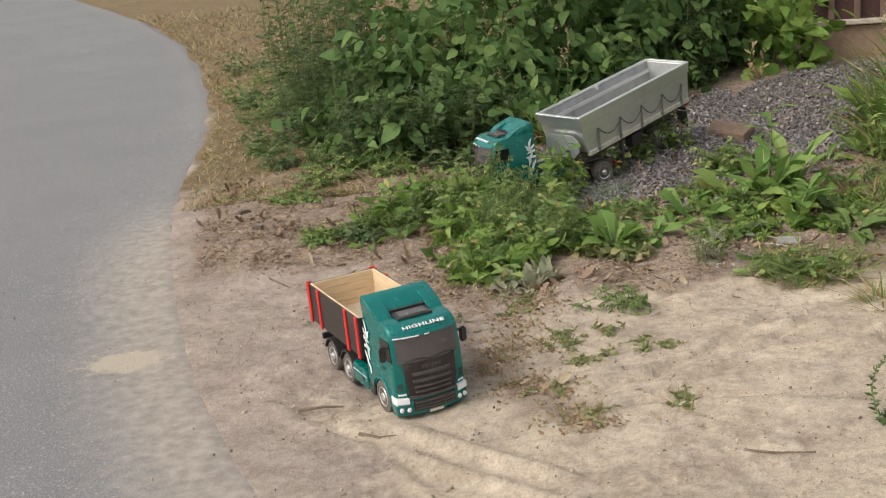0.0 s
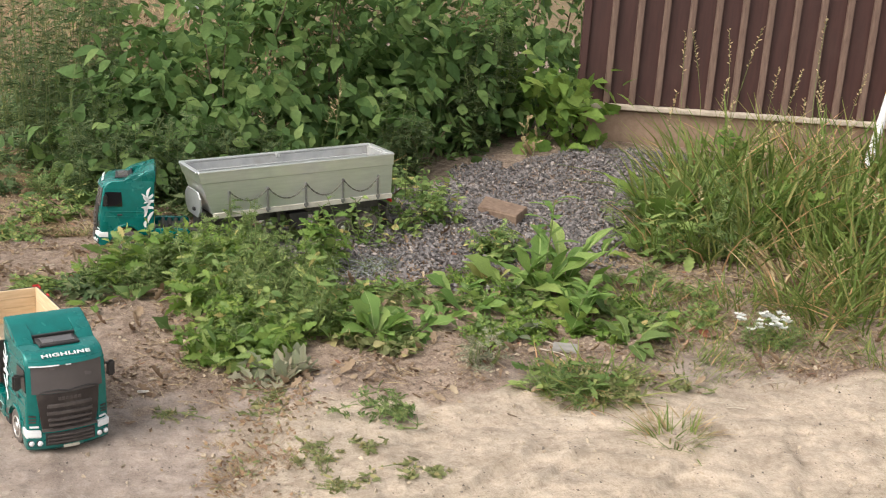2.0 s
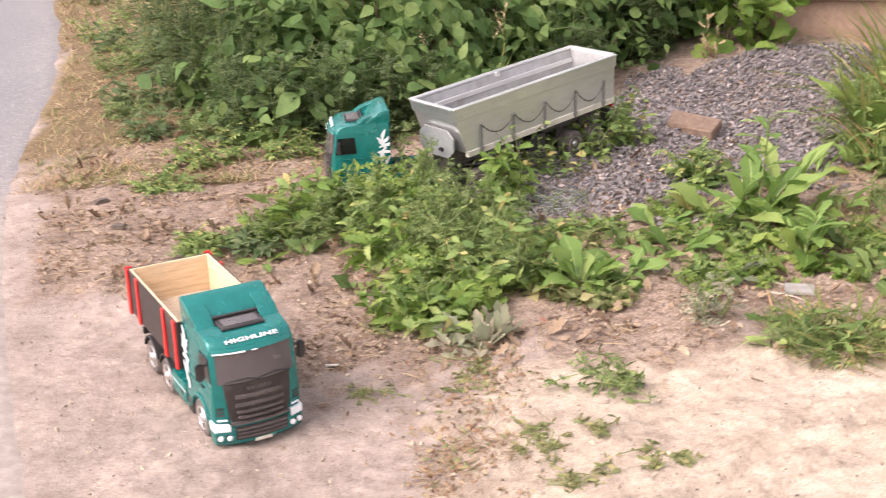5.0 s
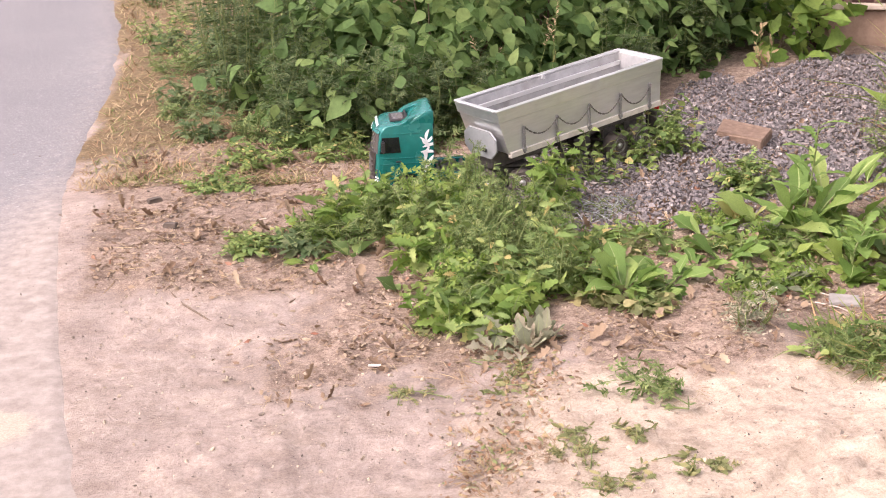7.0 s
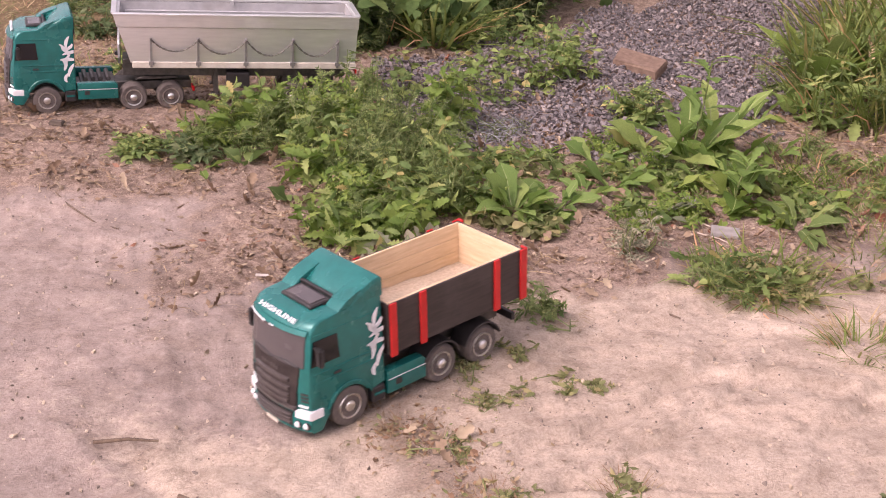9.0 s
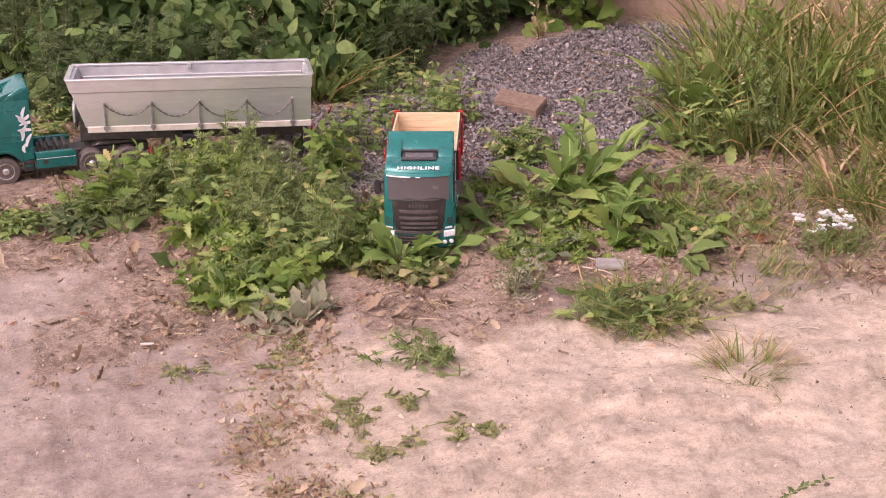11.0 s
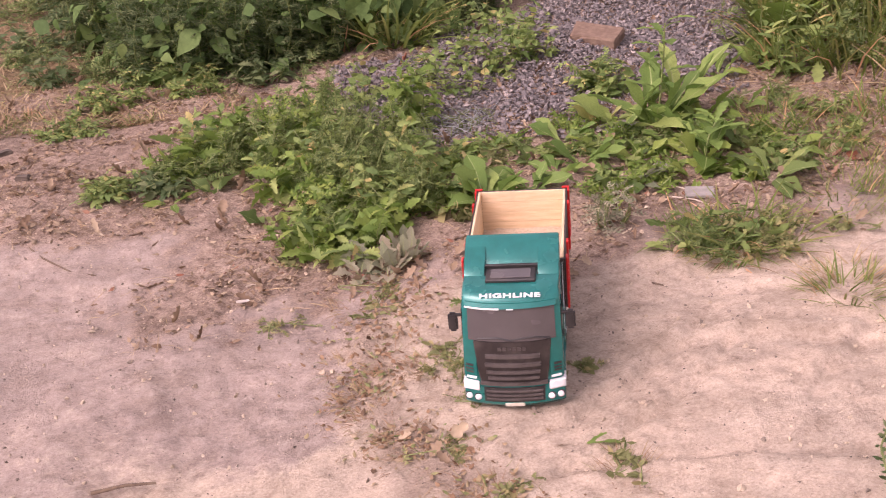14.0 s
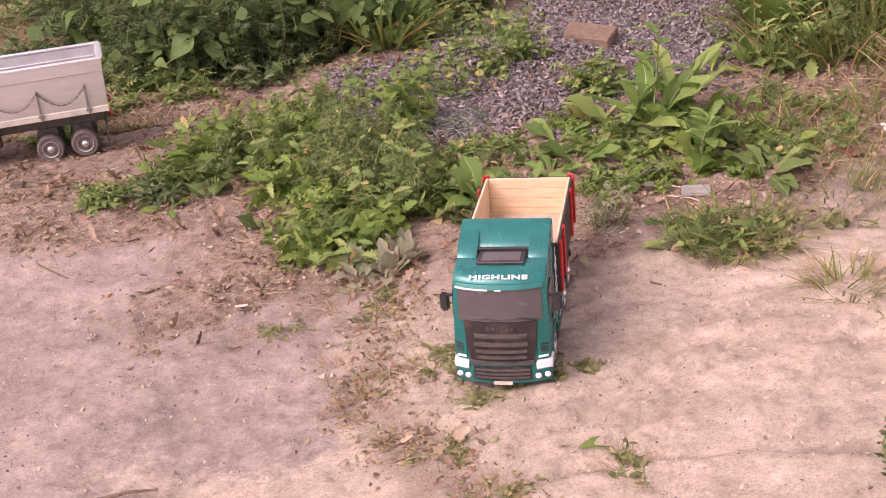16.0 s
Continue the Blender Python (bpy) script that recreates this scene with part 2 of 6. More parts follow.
GROUND, ASPHALT = ground_mat(), asphalt_mat()
SLATE = surface("slate_gravel", (0.115, 0.105, 0.100), (0.25, 0.228, 0.215), 55, 0.7, 0.0, 0.4, 0.003)
BRICKM = surface("weathered_brick", (0.14, 0.090, 0.062), (0.26, 0.178, 0.128), 45, 0.9, 0.0, 0.6, 0.004, (0.26, 0.19, 0.14), 12, 0.35)
STONE = surface("grey_flat_stone", (0.21, 0.195, 0.175), (0.33, 0.31, 0.28), 40, 0.85, 0.0, 0.4, 0.003)
PALE = surface("pale_pebble", (0.55, 0.5, 0.44), (0.75, 0.71, 0.65), 60, 0.8, 0.0, 0.2)
PEBBLE = surface("pebble_mix", (0.13, 0.10, 0.08), (0.40, 0.33, 0.27), 9, 0.9, 0.0, 0.2)
PLANK = surface("brown_fence_sheet", (0.044, 0.017, 0.014), (0.070, 0.027, 0.022), 9, 0.6, 0.0, 0.1, 0.001, (0.09, 0.052, 0.042), 5, 0.3, stretch=(6, 6, 0.6))
BATTEN = surface("faded_batten", (0.11, 0.066, 0.05), (0.20, 0.13, 0.098), 20, 0.7, 0.0, 0.2, 0.001, stretch=(4, 4, 0.5))
RAIL = surface("pale_base_rail", (0.40, 0.33, 0.26), (0.55, 0.47, 0.38), 25, 0.75, 0.0, 0.2, 0.001)
PLINTH = surface("sandy_concrete", (0.25, 0.165, 0.115), (0.36, 0.25, 0.18), 26, 0.95, 0.0, 0.4, 0.003, (0.18, 0.13, 0.09), 4, 0.5)
CONCRETE = surface("grey_post", (0.42, 0.42, 0.43), (0.55, 0.55, 0.56), 20, 0.8, 0.0, 0.2)
YELLOW = surface("yellow_paint", (0.62, 0.38, 0.05), (0.72, 0.48, 0.09), 20, 0.5, 0.0, 0.1)
BARK = surface("bramble_cane", (0.07, 0.055, 0.03), (0.17, 0.13, 0.07), 60, 0.8, 0.0, 0.3)
STEM = surface("green_stem", (0.10, 0.14, 0.035), (0.19, 0.23, 0.07), 60, 0.6, 0.0, 0.1)
TWIG = surface("dry_twig", (0.09, 0.06, 0.04), (0.21, 0.15, 0.10), 80, 0.85, 0.0, 0.3)
STRAW = leaf_mat("straw", [(0.0, (0.38, 0.28, 0.15)), (0.5, (0.54, 0.42, 0.25)), (1.0, (0.30, 0.20, 0.11))], 0.7, 0.2)
BERRY = leaf_mat("raspberry_leaf", [(0.0, (0.075, 0.142, 0.044)), (0.35, (0.120, 0.208, 0.060)), (0.7, (0.165, 0.258, 0.080)), (1.0, (0.225, 0.310, 0.100))], 0.65, 0.45)
HOP = leaf_mat("fresh_leaf", [(0.0, (0.111, 0.200, 0.038)), (0.6, (0.207, 0.312, 0.068)), (1.0, (0.302, 0.388, 0.091))])
HOP_ONE = leaf_mat("fresh_leaf_single", [(0.0, (0.109, 0.197, 0.038)), (0.6, (0.204, 0.307, 0.066)), (1.0, (0.297, 0.380, 0.088))], single=True)
WEED = leaf_mat("weed_leaf", [(0.0, (0.127, 0.211, 0.065)), (0.5, (0.221, 0.316, 0.095)), (0.9, (0.348, 0.430, 0.140)), (1.0, (0.603, 0.455, 0.192))])
WEED_ONE = leaf_mat("weed_leaf_single", [(0.0, (0.108, 0.178, 0.055)), (0.5, (0.187, 0.268, 0.081)), (0.9, (0.295, 0.365, 0.118)), (1.0, (0.511, 0.386, 0.163))], single=True)
MUG = leaf_mat("mugwort_leaf", [(0.0, (0.071, 0.120, 0.047)), (0.6, (0.128, 0.185, 0.076)), (1.0, (0.214, 0.250, 0.117))], 0.65, 0.4)
FEATHER = leaf_mat("feathery_leaf", [(0.0, (0.117, 0.190, 0.061)), (0.6, (0.211, 0.287, 0.100)), (1.0, (0.340, 0.391, 0.157))], 0.6, 0.42)
DOCK = leaf_mat("dock_leaf", [(0.0, (0.127, 0.227, 0.057)), (0.6, (0.218, 0.338, 0.088)), (0.93, (0.339, 0.437, 0.131)), (1.0, (0.508, 0.418, 0.159))], 0.5)
DOCK_ONE = leaf_mat("dock_leaf_single", [(0.0, (0.140, 0.248, 0.061)), (0.6, (0.232, 0.357, 0.094)), (1.0, (0.356, 0.456, 0.137))], 0.5, single=True)
SILVER = leaf_mat("silvery_leaf", [(0.0, (0.20, 0.23, 0.14)), (0.5, (0.36, 0.37, 0.25)), (1.0, (0.56, 0.48, 0.36))])
SILVER_ONE = leaf_mat("silvery_single", [(0.0, (0.20, 0.23, 0.14)), (0.5, (0.36, 0.37, 0.25)), (1.0, (0.56, 0.48, 0.36))], single=True)
BLUEDRY = leaf_mat("bluish_dead_stalk", [(0.0, (0.22, 0.24, 0.24)), (1.0, (0.44, 0.46, 0.46))], 0.8, 0.15)
MIDRIB = surface("pale_midrib", (0.24, 0.30, 0.10), (0.36, 0.42, 0.17), 40, 0.5, 0.0, 0.1)
OLIVE = leaf_mat("olive_leaf", [(0.0, (0.159, 0.180, 0.071)), (0.6, (0.273, 0.288, 0.122)), (1.0, (0.460, 0.388, 0.186))])
ONE = {DOCK: DOCK_ONE, WEED: WEED_ONE, HOP: HOP_ONE, SILVER: SILVER_ONE}
GRASS = leaf_mat("grass_blade", [(0.0, (0.113, 0.174, 0.037)), (0.6, (0.211, 0.275, 0.071)), (0.86, (0.358, 0.338, 0.120)), (0.92, (0.586, 0.349, 0.185)), (1.0, (0.683, 0.400, 0.228))])
RUST = leaf_mat("rusty_grass", [(0.0, (0.23, 0.135, 0.08)), (0.5, (0.36, 0.235, 0.14)), (0.8, (0.42, 0.33, 0.19)), (0.9, (0.24, 0.26, 0.11)), (1.0, (0.20, 0.24, 0.09))], 0.7, 0.2)
BLOOM = leaf_mat("withered_blossom", [(0.0, (0.20, 0.14, 0.07)), (0.6, (0.30, 0.21, 0.12)), (1.0, (0.38, 0.29, 0.18))], 0.8, 0.2)
DRYLEAF = leaf_mat("dry_leaf", [(0.0, (0.15, 0.095, 0.06)), (0.4, (0.27, 0.185, 0.12)), (0.8, (0.36, 0.27, 0.18)), (0.93, (0.45, 0.36, 0.25)), (1.0, (0.26, 0.10, 0.06))], 0.8, 0.15)
FLOWER = leaf_mat("white_flower", [(0.0, (0.62, 0.63, 0.58)), (1.0, (0.80, 0.80, 0.76))], 0.7, 0.3)


# ---- mesh helpers ----
def part(name, bm, material, parent=None, label="", m=None):
    """Links a bmesh (or mesh) as one mesh object, under a thing or part."""
    if isinstance(bm, bmesh.types.BMesh):
        me = bpy.data.meshes.new(name)
        bmesh.ops.recalc_face_normals(bm, faces=bm.faces)
        bm.to_mesh(me)
        bm.free()
    else:
        me = bm
    me.materials.clear()
    me.materials.append(material)
    ob = new(name, me)
    if parent:
        ob.parent = parent
    if m is not None:
        ob.matrix_basis = m
    return tagged(ob, label)


def thing(name, m, label, category, group="", kind=""):
    ob = new(name)
    ob.empty_display_size = 0.05
    ob.matrix_basis = m
    return tagged(ob, label, category, group, kind)


def box(x0, x1, y0, y1, z0, z1, bev=0.0, seg=1):
    bm = bmesh.new()
    add_box(bm, x0, x1, y0, y1, z0, z1)
    if bev:
        bmesh.ops.bevel(bm, geom=bm.edges[:], offset=bev, segments=seg, affect="EDGES")
    return bm


def add_box(bm, x0, x1, y0, y1, z0, z1, m=None):
    v = [bm.verts.new((x, y, z)) for x in (x0, x1) for y in (y0, y1) for z in (z0, z1)]
    for f in ((0, 1, 3, 2), (4, 6, 7, 5), (0, 4, 5, 1), (2, 3, 7, 6), (0, 2, 6, 4), (1, 5, 7, 3)):
        bm.faces.new([v[i] for i in f])
    if m is not None:
        bmesh.ops.transform(bm, matrix=m, verts=v)
    return v


def slab(prof, y0, y1, bev=0.0, seg=2, taper=None, cuts=1, warp=None):
    """A side outline in x and z, drawn out from y0 to y1; its rims are rounded. taper: y scale as a function of z. warp: x as a function of x, y, z."""
    bm = bmesh.new()
    rows = [[bm.verts.new((x, y0 + (y1 - y0) * k / cuts, z)) for x, z in prof] for k in range(cuts + 1)]
    fa, fb = bm.faces.new(rows[0]), bm.faces.new(rows[-1][::-1])
    n = len(prof)
    for a, b in zip(rows, rows[1:]):
        for i in range(n):
            bm.faces.new((a[i], b[i], b[(i + 1) % n], a[(i + 1) % n]))
    if bev:
        rim = [e for e in bm.edges if e in fa.edges[:] or e in fb.edges[:]]
        bmesh.ops.bevel(bm, geom=rim, offset=bev, segments=seg, affect="EDGES", profile=0.6)
    for v in bm.verts:
        if taper:
            v.co.y *= taper(v.co.z)
        if warp:
            v.co.x = warp(v.co.x, v.co.y, v.co.z)
    return bm


def tube(bm, pts, r0, r1=None, sides=5):
    """A tapering round rod through the points."""
    r1 = r0 if r1 is None else r1
    rings = []
    for i, p in enumerate(pts):
        p = Vector(p)
        d = Vector(pts[min(i + 1, len(pts) - 1)]) - Vector(pts[max(i - 1, 0)])
        q = d.to_track_quat("Z", "Y")
        r = r0 + (r1 - r0) * i / max(1, len(pts) - 1)
        rings.append([bm.verts.new(p + q @ Vector((r * math.cos(k * math.tau / sides), r * math.sin(k * math.tau / sides), 0))) for k in range(sides)])
    for a, b in zip(rings, rings[1:]):
        for k in range(sides):
            bm.faces.new((a[k], a[(k + 1) % sides], b[(k + 1) % sides], b[k]))
    bm.faces.new(rings[0][::-1])
    bm.faces.new(rings[-1])


def spun(prof, steps=24):
    """An outline of (radius, y) turned round the y axis."""
    bm = bmesh.new()
    rings = []
    for r, y in prof:
        rings.append([bm.verts.new((r * math.cos(k * math.tau / steps), y, r * math.sin(k * math.tau / steps))) for k in range(steps)])
    for a, b in zip(rings, rings[1:]):
        for k in range(steps):
            bm.faces.new((a[k], b[k], b[(k + 1) % steps], a[(k + 1) % steps]))
    bm.faces.new(rings[0])
    bm.faces.new(rings[-1][::-1])
    return bm


def smooth(me, angle=40):
    for p in me.polygons:
        p.use_smooth = True
    me.set_sharp_from_angle(angle=radians(angle))


# ---- terrain ----
def sstep(u):
    u = np.clip(u, 0, 1)
    return u * u * (3 - 2 * u)


def gz(x, y):
    """Height of the ground."""
    x, y = np.asarray(x, float), np.asarray(y, float)
    z = 0.008 + 0.036 * sstep((x + 0.05) / 0.6)
    z = z + (0.045 - 0.025 * sstep((x + 0.05) / 0.4)) * sstep((y - 3.9) / 0.8) * sstep((x + 1.6) / 0.8)
    z = z + 0.062 * np.exp(-(((x - 0.98) / 0.27) ** 2 + ((y - 5.20) / 0.25) ** 2))
    z = z + 0.09 * sstep((0.8 * x + y - 6.5) / 1.4) * sstep((x - 0.6) / 0.8)
    z = z + 0.02 * np.exp(-(((x - 0.85) / 0.13) ** 2 + ((y - 3.85) / 0.4) ** 2))
    far = sstep((np.hypot(x, y - 4) - 6) / 8)
    return z * (1 - far)


def height(x, y):
    return float(gz(x, y))


ROAD_EDGE = [(9.0, -26.0), (3.6, -12.0), (1.5, -5.0), (0.55, -1.4), (0.05, 0.6), (-0.15, 1.6), (-0.34, 2.45), (-0.50, 2.85), (-0.62, 3.19), (-0.74, 3.63), (-0.88, 4.2), (-1.02, 4.96), (-1.09, 5.64), (-1.15, 6.5), (-1.34, 7.76), (-1.65, 9.3), (-2.08, 11.0), (-3.0, 13.65), (-4.9, 18.0), (-9.0, 26.0)]
EY, EX = np.array([p[1] for p in ROAD_EDGE]), np.array([p[0] for p in ROAD_EDGE])


def road_x(y):
    return np.interp(y, EY, EX)


def lumps(x, y):
    """Small unevenness of sand and soil."""
    z = np.zeros_like(x)
    rng = np.random.default_rng(5)
    for n, wave, amp in ((16, 0.55, 0.0030), (40, 0.2, 0.0012), (60, 0.085, 0.0008)):
        for _ in range(n):
            a, ph = rng.uniform(0, math.tau), rng.uniform(0, math.tau)
            k = math.tau / (wave * rng.uniform(0.7, 1.4))
            z += amp / math.sqrt(n) * 2.2 * np.sin(k * (math.cos(a) * x + math.sin(a) * y) + ph)
    return z


def zones(x, y):
    wob = lumps(x * 0.9 + 3, y * 0.9) * 14
    sand = sstep((x + 0.10 - 0.5 * (y - 2.9) + wob) / 0.25) * sstep((3.62 + 0.08 * x - y + wob) / 0.25)
    heap = 0.9 * np.exp(-(((x - 0.02) / 0.3) ** 2 + ((y - 2.75 + 0.9 * x) / 0.16) ** 2))
    sand = np.clip(sand + heap, 0, 1)
    soil = sstep((y - 3.45 - 0.05 * x + wob) / 0.3) * sstep((x + 0.35 + wob) / 0.35) * sstep((5.5 - y) / 0.6)
    soil = np.maximum(soil, sstep((y - 3.98 + wob) / 0.45) * sstep((x - road_x(y) - 0.05 + 0.5 * wob) / 0.2) * sstep((6.6 - y) / 0.8))
    soil = np.maximum(soil, sstep((y - 5.6) / 0.3) * sstep((x + 0.7) / 0.2))
    soil = np.maximum(soil, 0.7 * sstep((x - 1.3 + wob) / 0.2) * sstep((y - 3.58 + wob) / 0.2) * sstep((2.6 - x) / 0.4) * sstep((4.6 - y) / 0.3))
    turf = sstep((y - 5.0 + 2 * wob) / 0.9) * sstep((x - road_x(y) + 0.06 + 0.5 * wob) / 0.12) * sstep((0.1 - x + 0.3 * (y - 6)) / 0.5)
    turf = np.maximum(turf, sstep((np.hypot(x, y - 4) - 7) / 3))
    band = np.interp(y, [2.7, 2.8, 2.95, 3.1, 3.25, 3.45, 3.7], [0.36, 0.34, 0.26, 0.20, 0.20, 0.27, 0.33])
    brown = 0.34 * np.exp(-((x - band + 0.5 * wob) / 0.065) ** 2) * sstep((y - 2.68) / 0.1) * sstep((3.85 - y) / 0.2)
    return np.stack([np.clip(sand, 0, 1), np.clip(np.maximum(soil, brown), 0, 1), np.clip(turf, 0, 1), np.ones_like(sand)], -1)


def sheet(name, xs, ys, z, mask, material):
    X, Y = np.meshgrid(xs, ys)
    Z = z(X, Y)
    nx, ny = len(xs), len(ys)
    i = np.arange(nx * ny).reshape(ny, nx)
    f = np.stack([i[:-1, :-1], i[:-1, 1:], i[1:, 1:], i[1:, :-1]], -1).reshape(-1, 4)
    me = bpy.data.meshes.new(name)
    me.from_pydata(np.stack([X, Y, Z], -1).reshape(-1, 3), [], f.tolist())
    att = me.attributes.new("zone", "FLOAT_COLOR", "POINT")
    att.data.foreach_set("color", mask(X, Y).reshape(-1, 4).astype(np.float32).ravel())
    for p in me.polygons:
        p.use_smooth = True
    return part(name, me, material)


def spread(lo, hi, step, far):
    core = np.arange(lo, hi + step / 2, step)
    out, s, d = [], step, 0.0
    while d < far:
        s *= 1.35
        d += s
        out.append(d)
    return np.concatenate([lo - np.array(out[::-1]), core, hi + np.array(out)])


RUTS = [(0.45, 2.90, 24, 0.62, 0.35, 0.016, 0.011), (0.50, 2.80, 27, 0.70, 0.30, 0.014, 0.009), (0.85, 3.12, -4, 0.55, -0.5, 0.03, 0.012), (1.02, 2.92, 38, 0.50, 0.2, 0.02, 0.010), (0.62, 3.30, 14, 0.60, 0.3, 0.022, 0.008), (1.05, 3.32, -14, 0.8, 0.2, 0.026, 0.009), (-0.30, 3.02, 118, 0.7, 0.1, 0.02, 0.0035), (-0.18, 2.78, 122, 0.8, 0.1, 0.018, 0.0035), (-0.02, 2.60, 124, 0.75, 0.1, 0.018, 0.006), (0.95, 2.70, 160, 0.6, 0.3, 0.022, 0.009), (1.30, 2.72, 55, 0.6, 0.2, 0.025, 0.010), (1.45, 3.15, 20, 0.6, -0.3, 0.025, 0.009)]


def ruts(x, y):
    """Shallow wheel ruts and scrapes with a raised lip on one side."""
    z = np.zeros_like(x)
    for x0, y0, a, ln, bow, w, d in RUTS:
        c, n = math.cos(radians(a)), math.sin(radians(a))
        u, v = (x - x0) * c + (y - y0) * n, -(x - x0) * n + (y - y0) * c
        v = v - bow * u * u + 0.006 * np.sin(u * 37 + x0 * 9)
        along = sstep((u + ln * 0.2) / 0.12) * sstep((ln - u) / 0.15)
        z += along * 0.9 * d * (0.9 * np.exp(-((v - 1.5 * w) / w) ** 2) - np.exp(-(v / w) ** 2))
    return z


def crumbs(x, y):
    """Rough, crumbly surface: sharp little ridges where slow waves cross."""
    rng = np.random.default_rng(31)
    a, b = np.zeros_like(x), np.zeros_like(x)
    for k in range(14):
        for acc, wave in ((a, 0.11), (b, 0.05)):
            t, ph = rng.uniform(0, math.tau), rng.uniform(0, math.tau)
            acc += np.sin(math.tau / (wave * rng.uniform(0.6, 1.5)) * (math.cos(t) * x + math.sin(t) * y) + ph)
    return 0.0045 * np.maximum(0, 1 - np.abs(a) / 1.6) * sstep(0.5 + b / 4) + 0.003 * np.maximum(0, b / 4 - 0.35)


def ground_height(x, y):
    inner = sstep((x - road_x(y) + 0.10) / 0.12)
    near = 1 - sstep((np.hypot(x, y - 4) - 5) / 3)
    ridge = 0.024 * np.exp(-(((y - 2.74 + 0.95 * (x - 0.02)) / 0.035) ** 2)) * sstep((x + 0.12) / 0.1) * sstep((0.34 - x) / 0.1)
    ridge = ridge + 0.018 * np.exp(-(((y - 2.62 + 0.95 * (x - 0.02)) / 0.03) ** 2)) * sstep((x + 0.1) / 0.1) * sstep((0.4 - x) / 0.12)
    mound = 0.03 * np.exp(-(((x - 0.95) / 0.35) ** 2 + ((y - 3.0) / 0.25) ** 2))
    soft = sstep((x - road_x(y) - 0.02) / 0.3)
    return gz(x, y) - 0.012 * (1 - inner) + near * soft * (lumps(x, y) + ridge + 0.3 * mound + ruts(x, y) + crumbs(x, y) * sstep((5.2 - y) / 0.8))


tagged(sheet("ground", spread(-1.0, 2.2, 0.0115, 260), spread(2.3, 5.0, 0.0115, 260), ground_height, zones, GROUND), "pale sandy soil with brown litter and dry turf", "ground", kind="structure")


def road():
    ys = np.concatenate([np.arange(-25.5, 0.6, 0.6), np.arange(0.6, 8, 0.03), np.arange(8, 26, 0.3)])
    u = np.concatenate([np.linspace(0, 0.5, 26)[:-1], np.linspace(0.5, 4.2, 30)])
    rng = np.random.default_rng(3)
    jag = np.interp(ys, np.arange(0, 27, 0.09), rng.normal(0, 0.009, 300))
    Y, U = np.meshgrid(ys, u, indexing="ij")
    X = road_x(Y) + jag[:, None] * np.exp(-U / 0.1) + 0.08 - U
    Z = gz(X, Y) + 0.003 - 0.014 * sstep((0.11 - U) / 0.11)
    nx, ny = len(u), len(ys)
    i = np.arange(nx * ny).reshape(ny, nx)
    f = np.stack([i[:-1, :-1], i[1:, :-1], i[1:, 1:], i[:-1, 1:]], -1).reshape(-1, 4)
    me = bpy.data.meshes.new("road")
    me.from_pydata(np.stack([X, Y, Z], -1).reshape(-1, 3), [], f.tolist())
    dust = np.clip(0.95 * np.exp(-(U / 0.34) ** 2) + 0.18 * np.exp(-U / 0.8), 0, 1) * (1 - 0.7 * sstep((Y - 4.2) / 1.2))
    patch = np.exp(-(((X + 0.87) / 0.115) ** 2 + ((Y - 3.46) / 0.085) ** 2))
    att = me.attributes.new("zone", "FLOAT_COLOR", "POINT")
    att.data.foreach_set("color", np.stack([dust, patch, dust * 0, dust * 0 + 1], -1).reshape(-1, 4).astype(np.float32).ravel())
    for p in me.polygons:
        p.use_smooth = True
    tagged(part("road", me, ASPHALT), "worn grey asphalt lane dusted with sand", "road", kind="structure")


road()


# ---- model trucks: x ahead, y to their left, origin on the ground under the front axle ----
def arc(cx, cz, r, a0, a1, n):
    return [(cx + r * math.cos(radians(a0 + (a1 - a0) * i / n)), cz + r * math.sin(radians(a0 + (a1 - a0) * i / n))) for i in range(n + 1)]


def wheel(parent, x, y, width):
    """A tyre with its rim; the outside of the wheel looks away from the truck."""
    s = 1 if y > 0 else -1
    h = width / 2
    tyre = spun([(0.026, -h * 0.9), (0.036, -h), (0.0405, -h * 0.8), (0.0415, -h * 0.35), (0.0415, h * 0.35), (0.0405, h * 0.8), (0.036, h), (0.026, h * 0.9)], 28)
    w = part("wheel", tyre, TYRE, parent, "dusty black rubber tyre", pose(x, y, 0.0415))
    smooth(w.data, 50)
    o = s * h
    rim = spun([(0.0262, o * 0.86), (0.0252, o * 1.03), (0.0226, o * 1.00), (0.0205, o * 0.62), (0.0118, o * 0.70), (0.0098, o * 1.08), (0.0065, o * 1.20), (0.0022, o * 1.22)], 28)
    smooth(part("rim", rim, CHROME, w, "chromed rim with hub").data, 35)
    for k in range(8):
        a = k * math.tau / 8
        hole = spun([(0.0029, o * 0.60), (0.0027, o * 0.70)], 8)
        part("rim_hole", hole, BLACK, w, "", pose(0.0162 * math.cos(a), 0, 0.0162 * math.sin(a)))
    return w


def lettering(text, size, broad, parent, m, material, label):
    cu = bpy.data.curves.new("lettering", "FONT")
    cu.body, cu.size, cu.extrude, cu.align_x, cu.align_y = text, size, 0.0006, "CENTER", "CENTER"
    cu.space_character, cu.offset = 1.12, 0.0004
    tmp = bpy.data.objects.new("lettering", cu)
    me = bpy.data.meshes.new_from_object(tmp)
    bpy.data.objects.remove(tmp)
    for v in me.vertices:
        v.co.x *= broad
    part("lettering", me, material, parent, label, m)


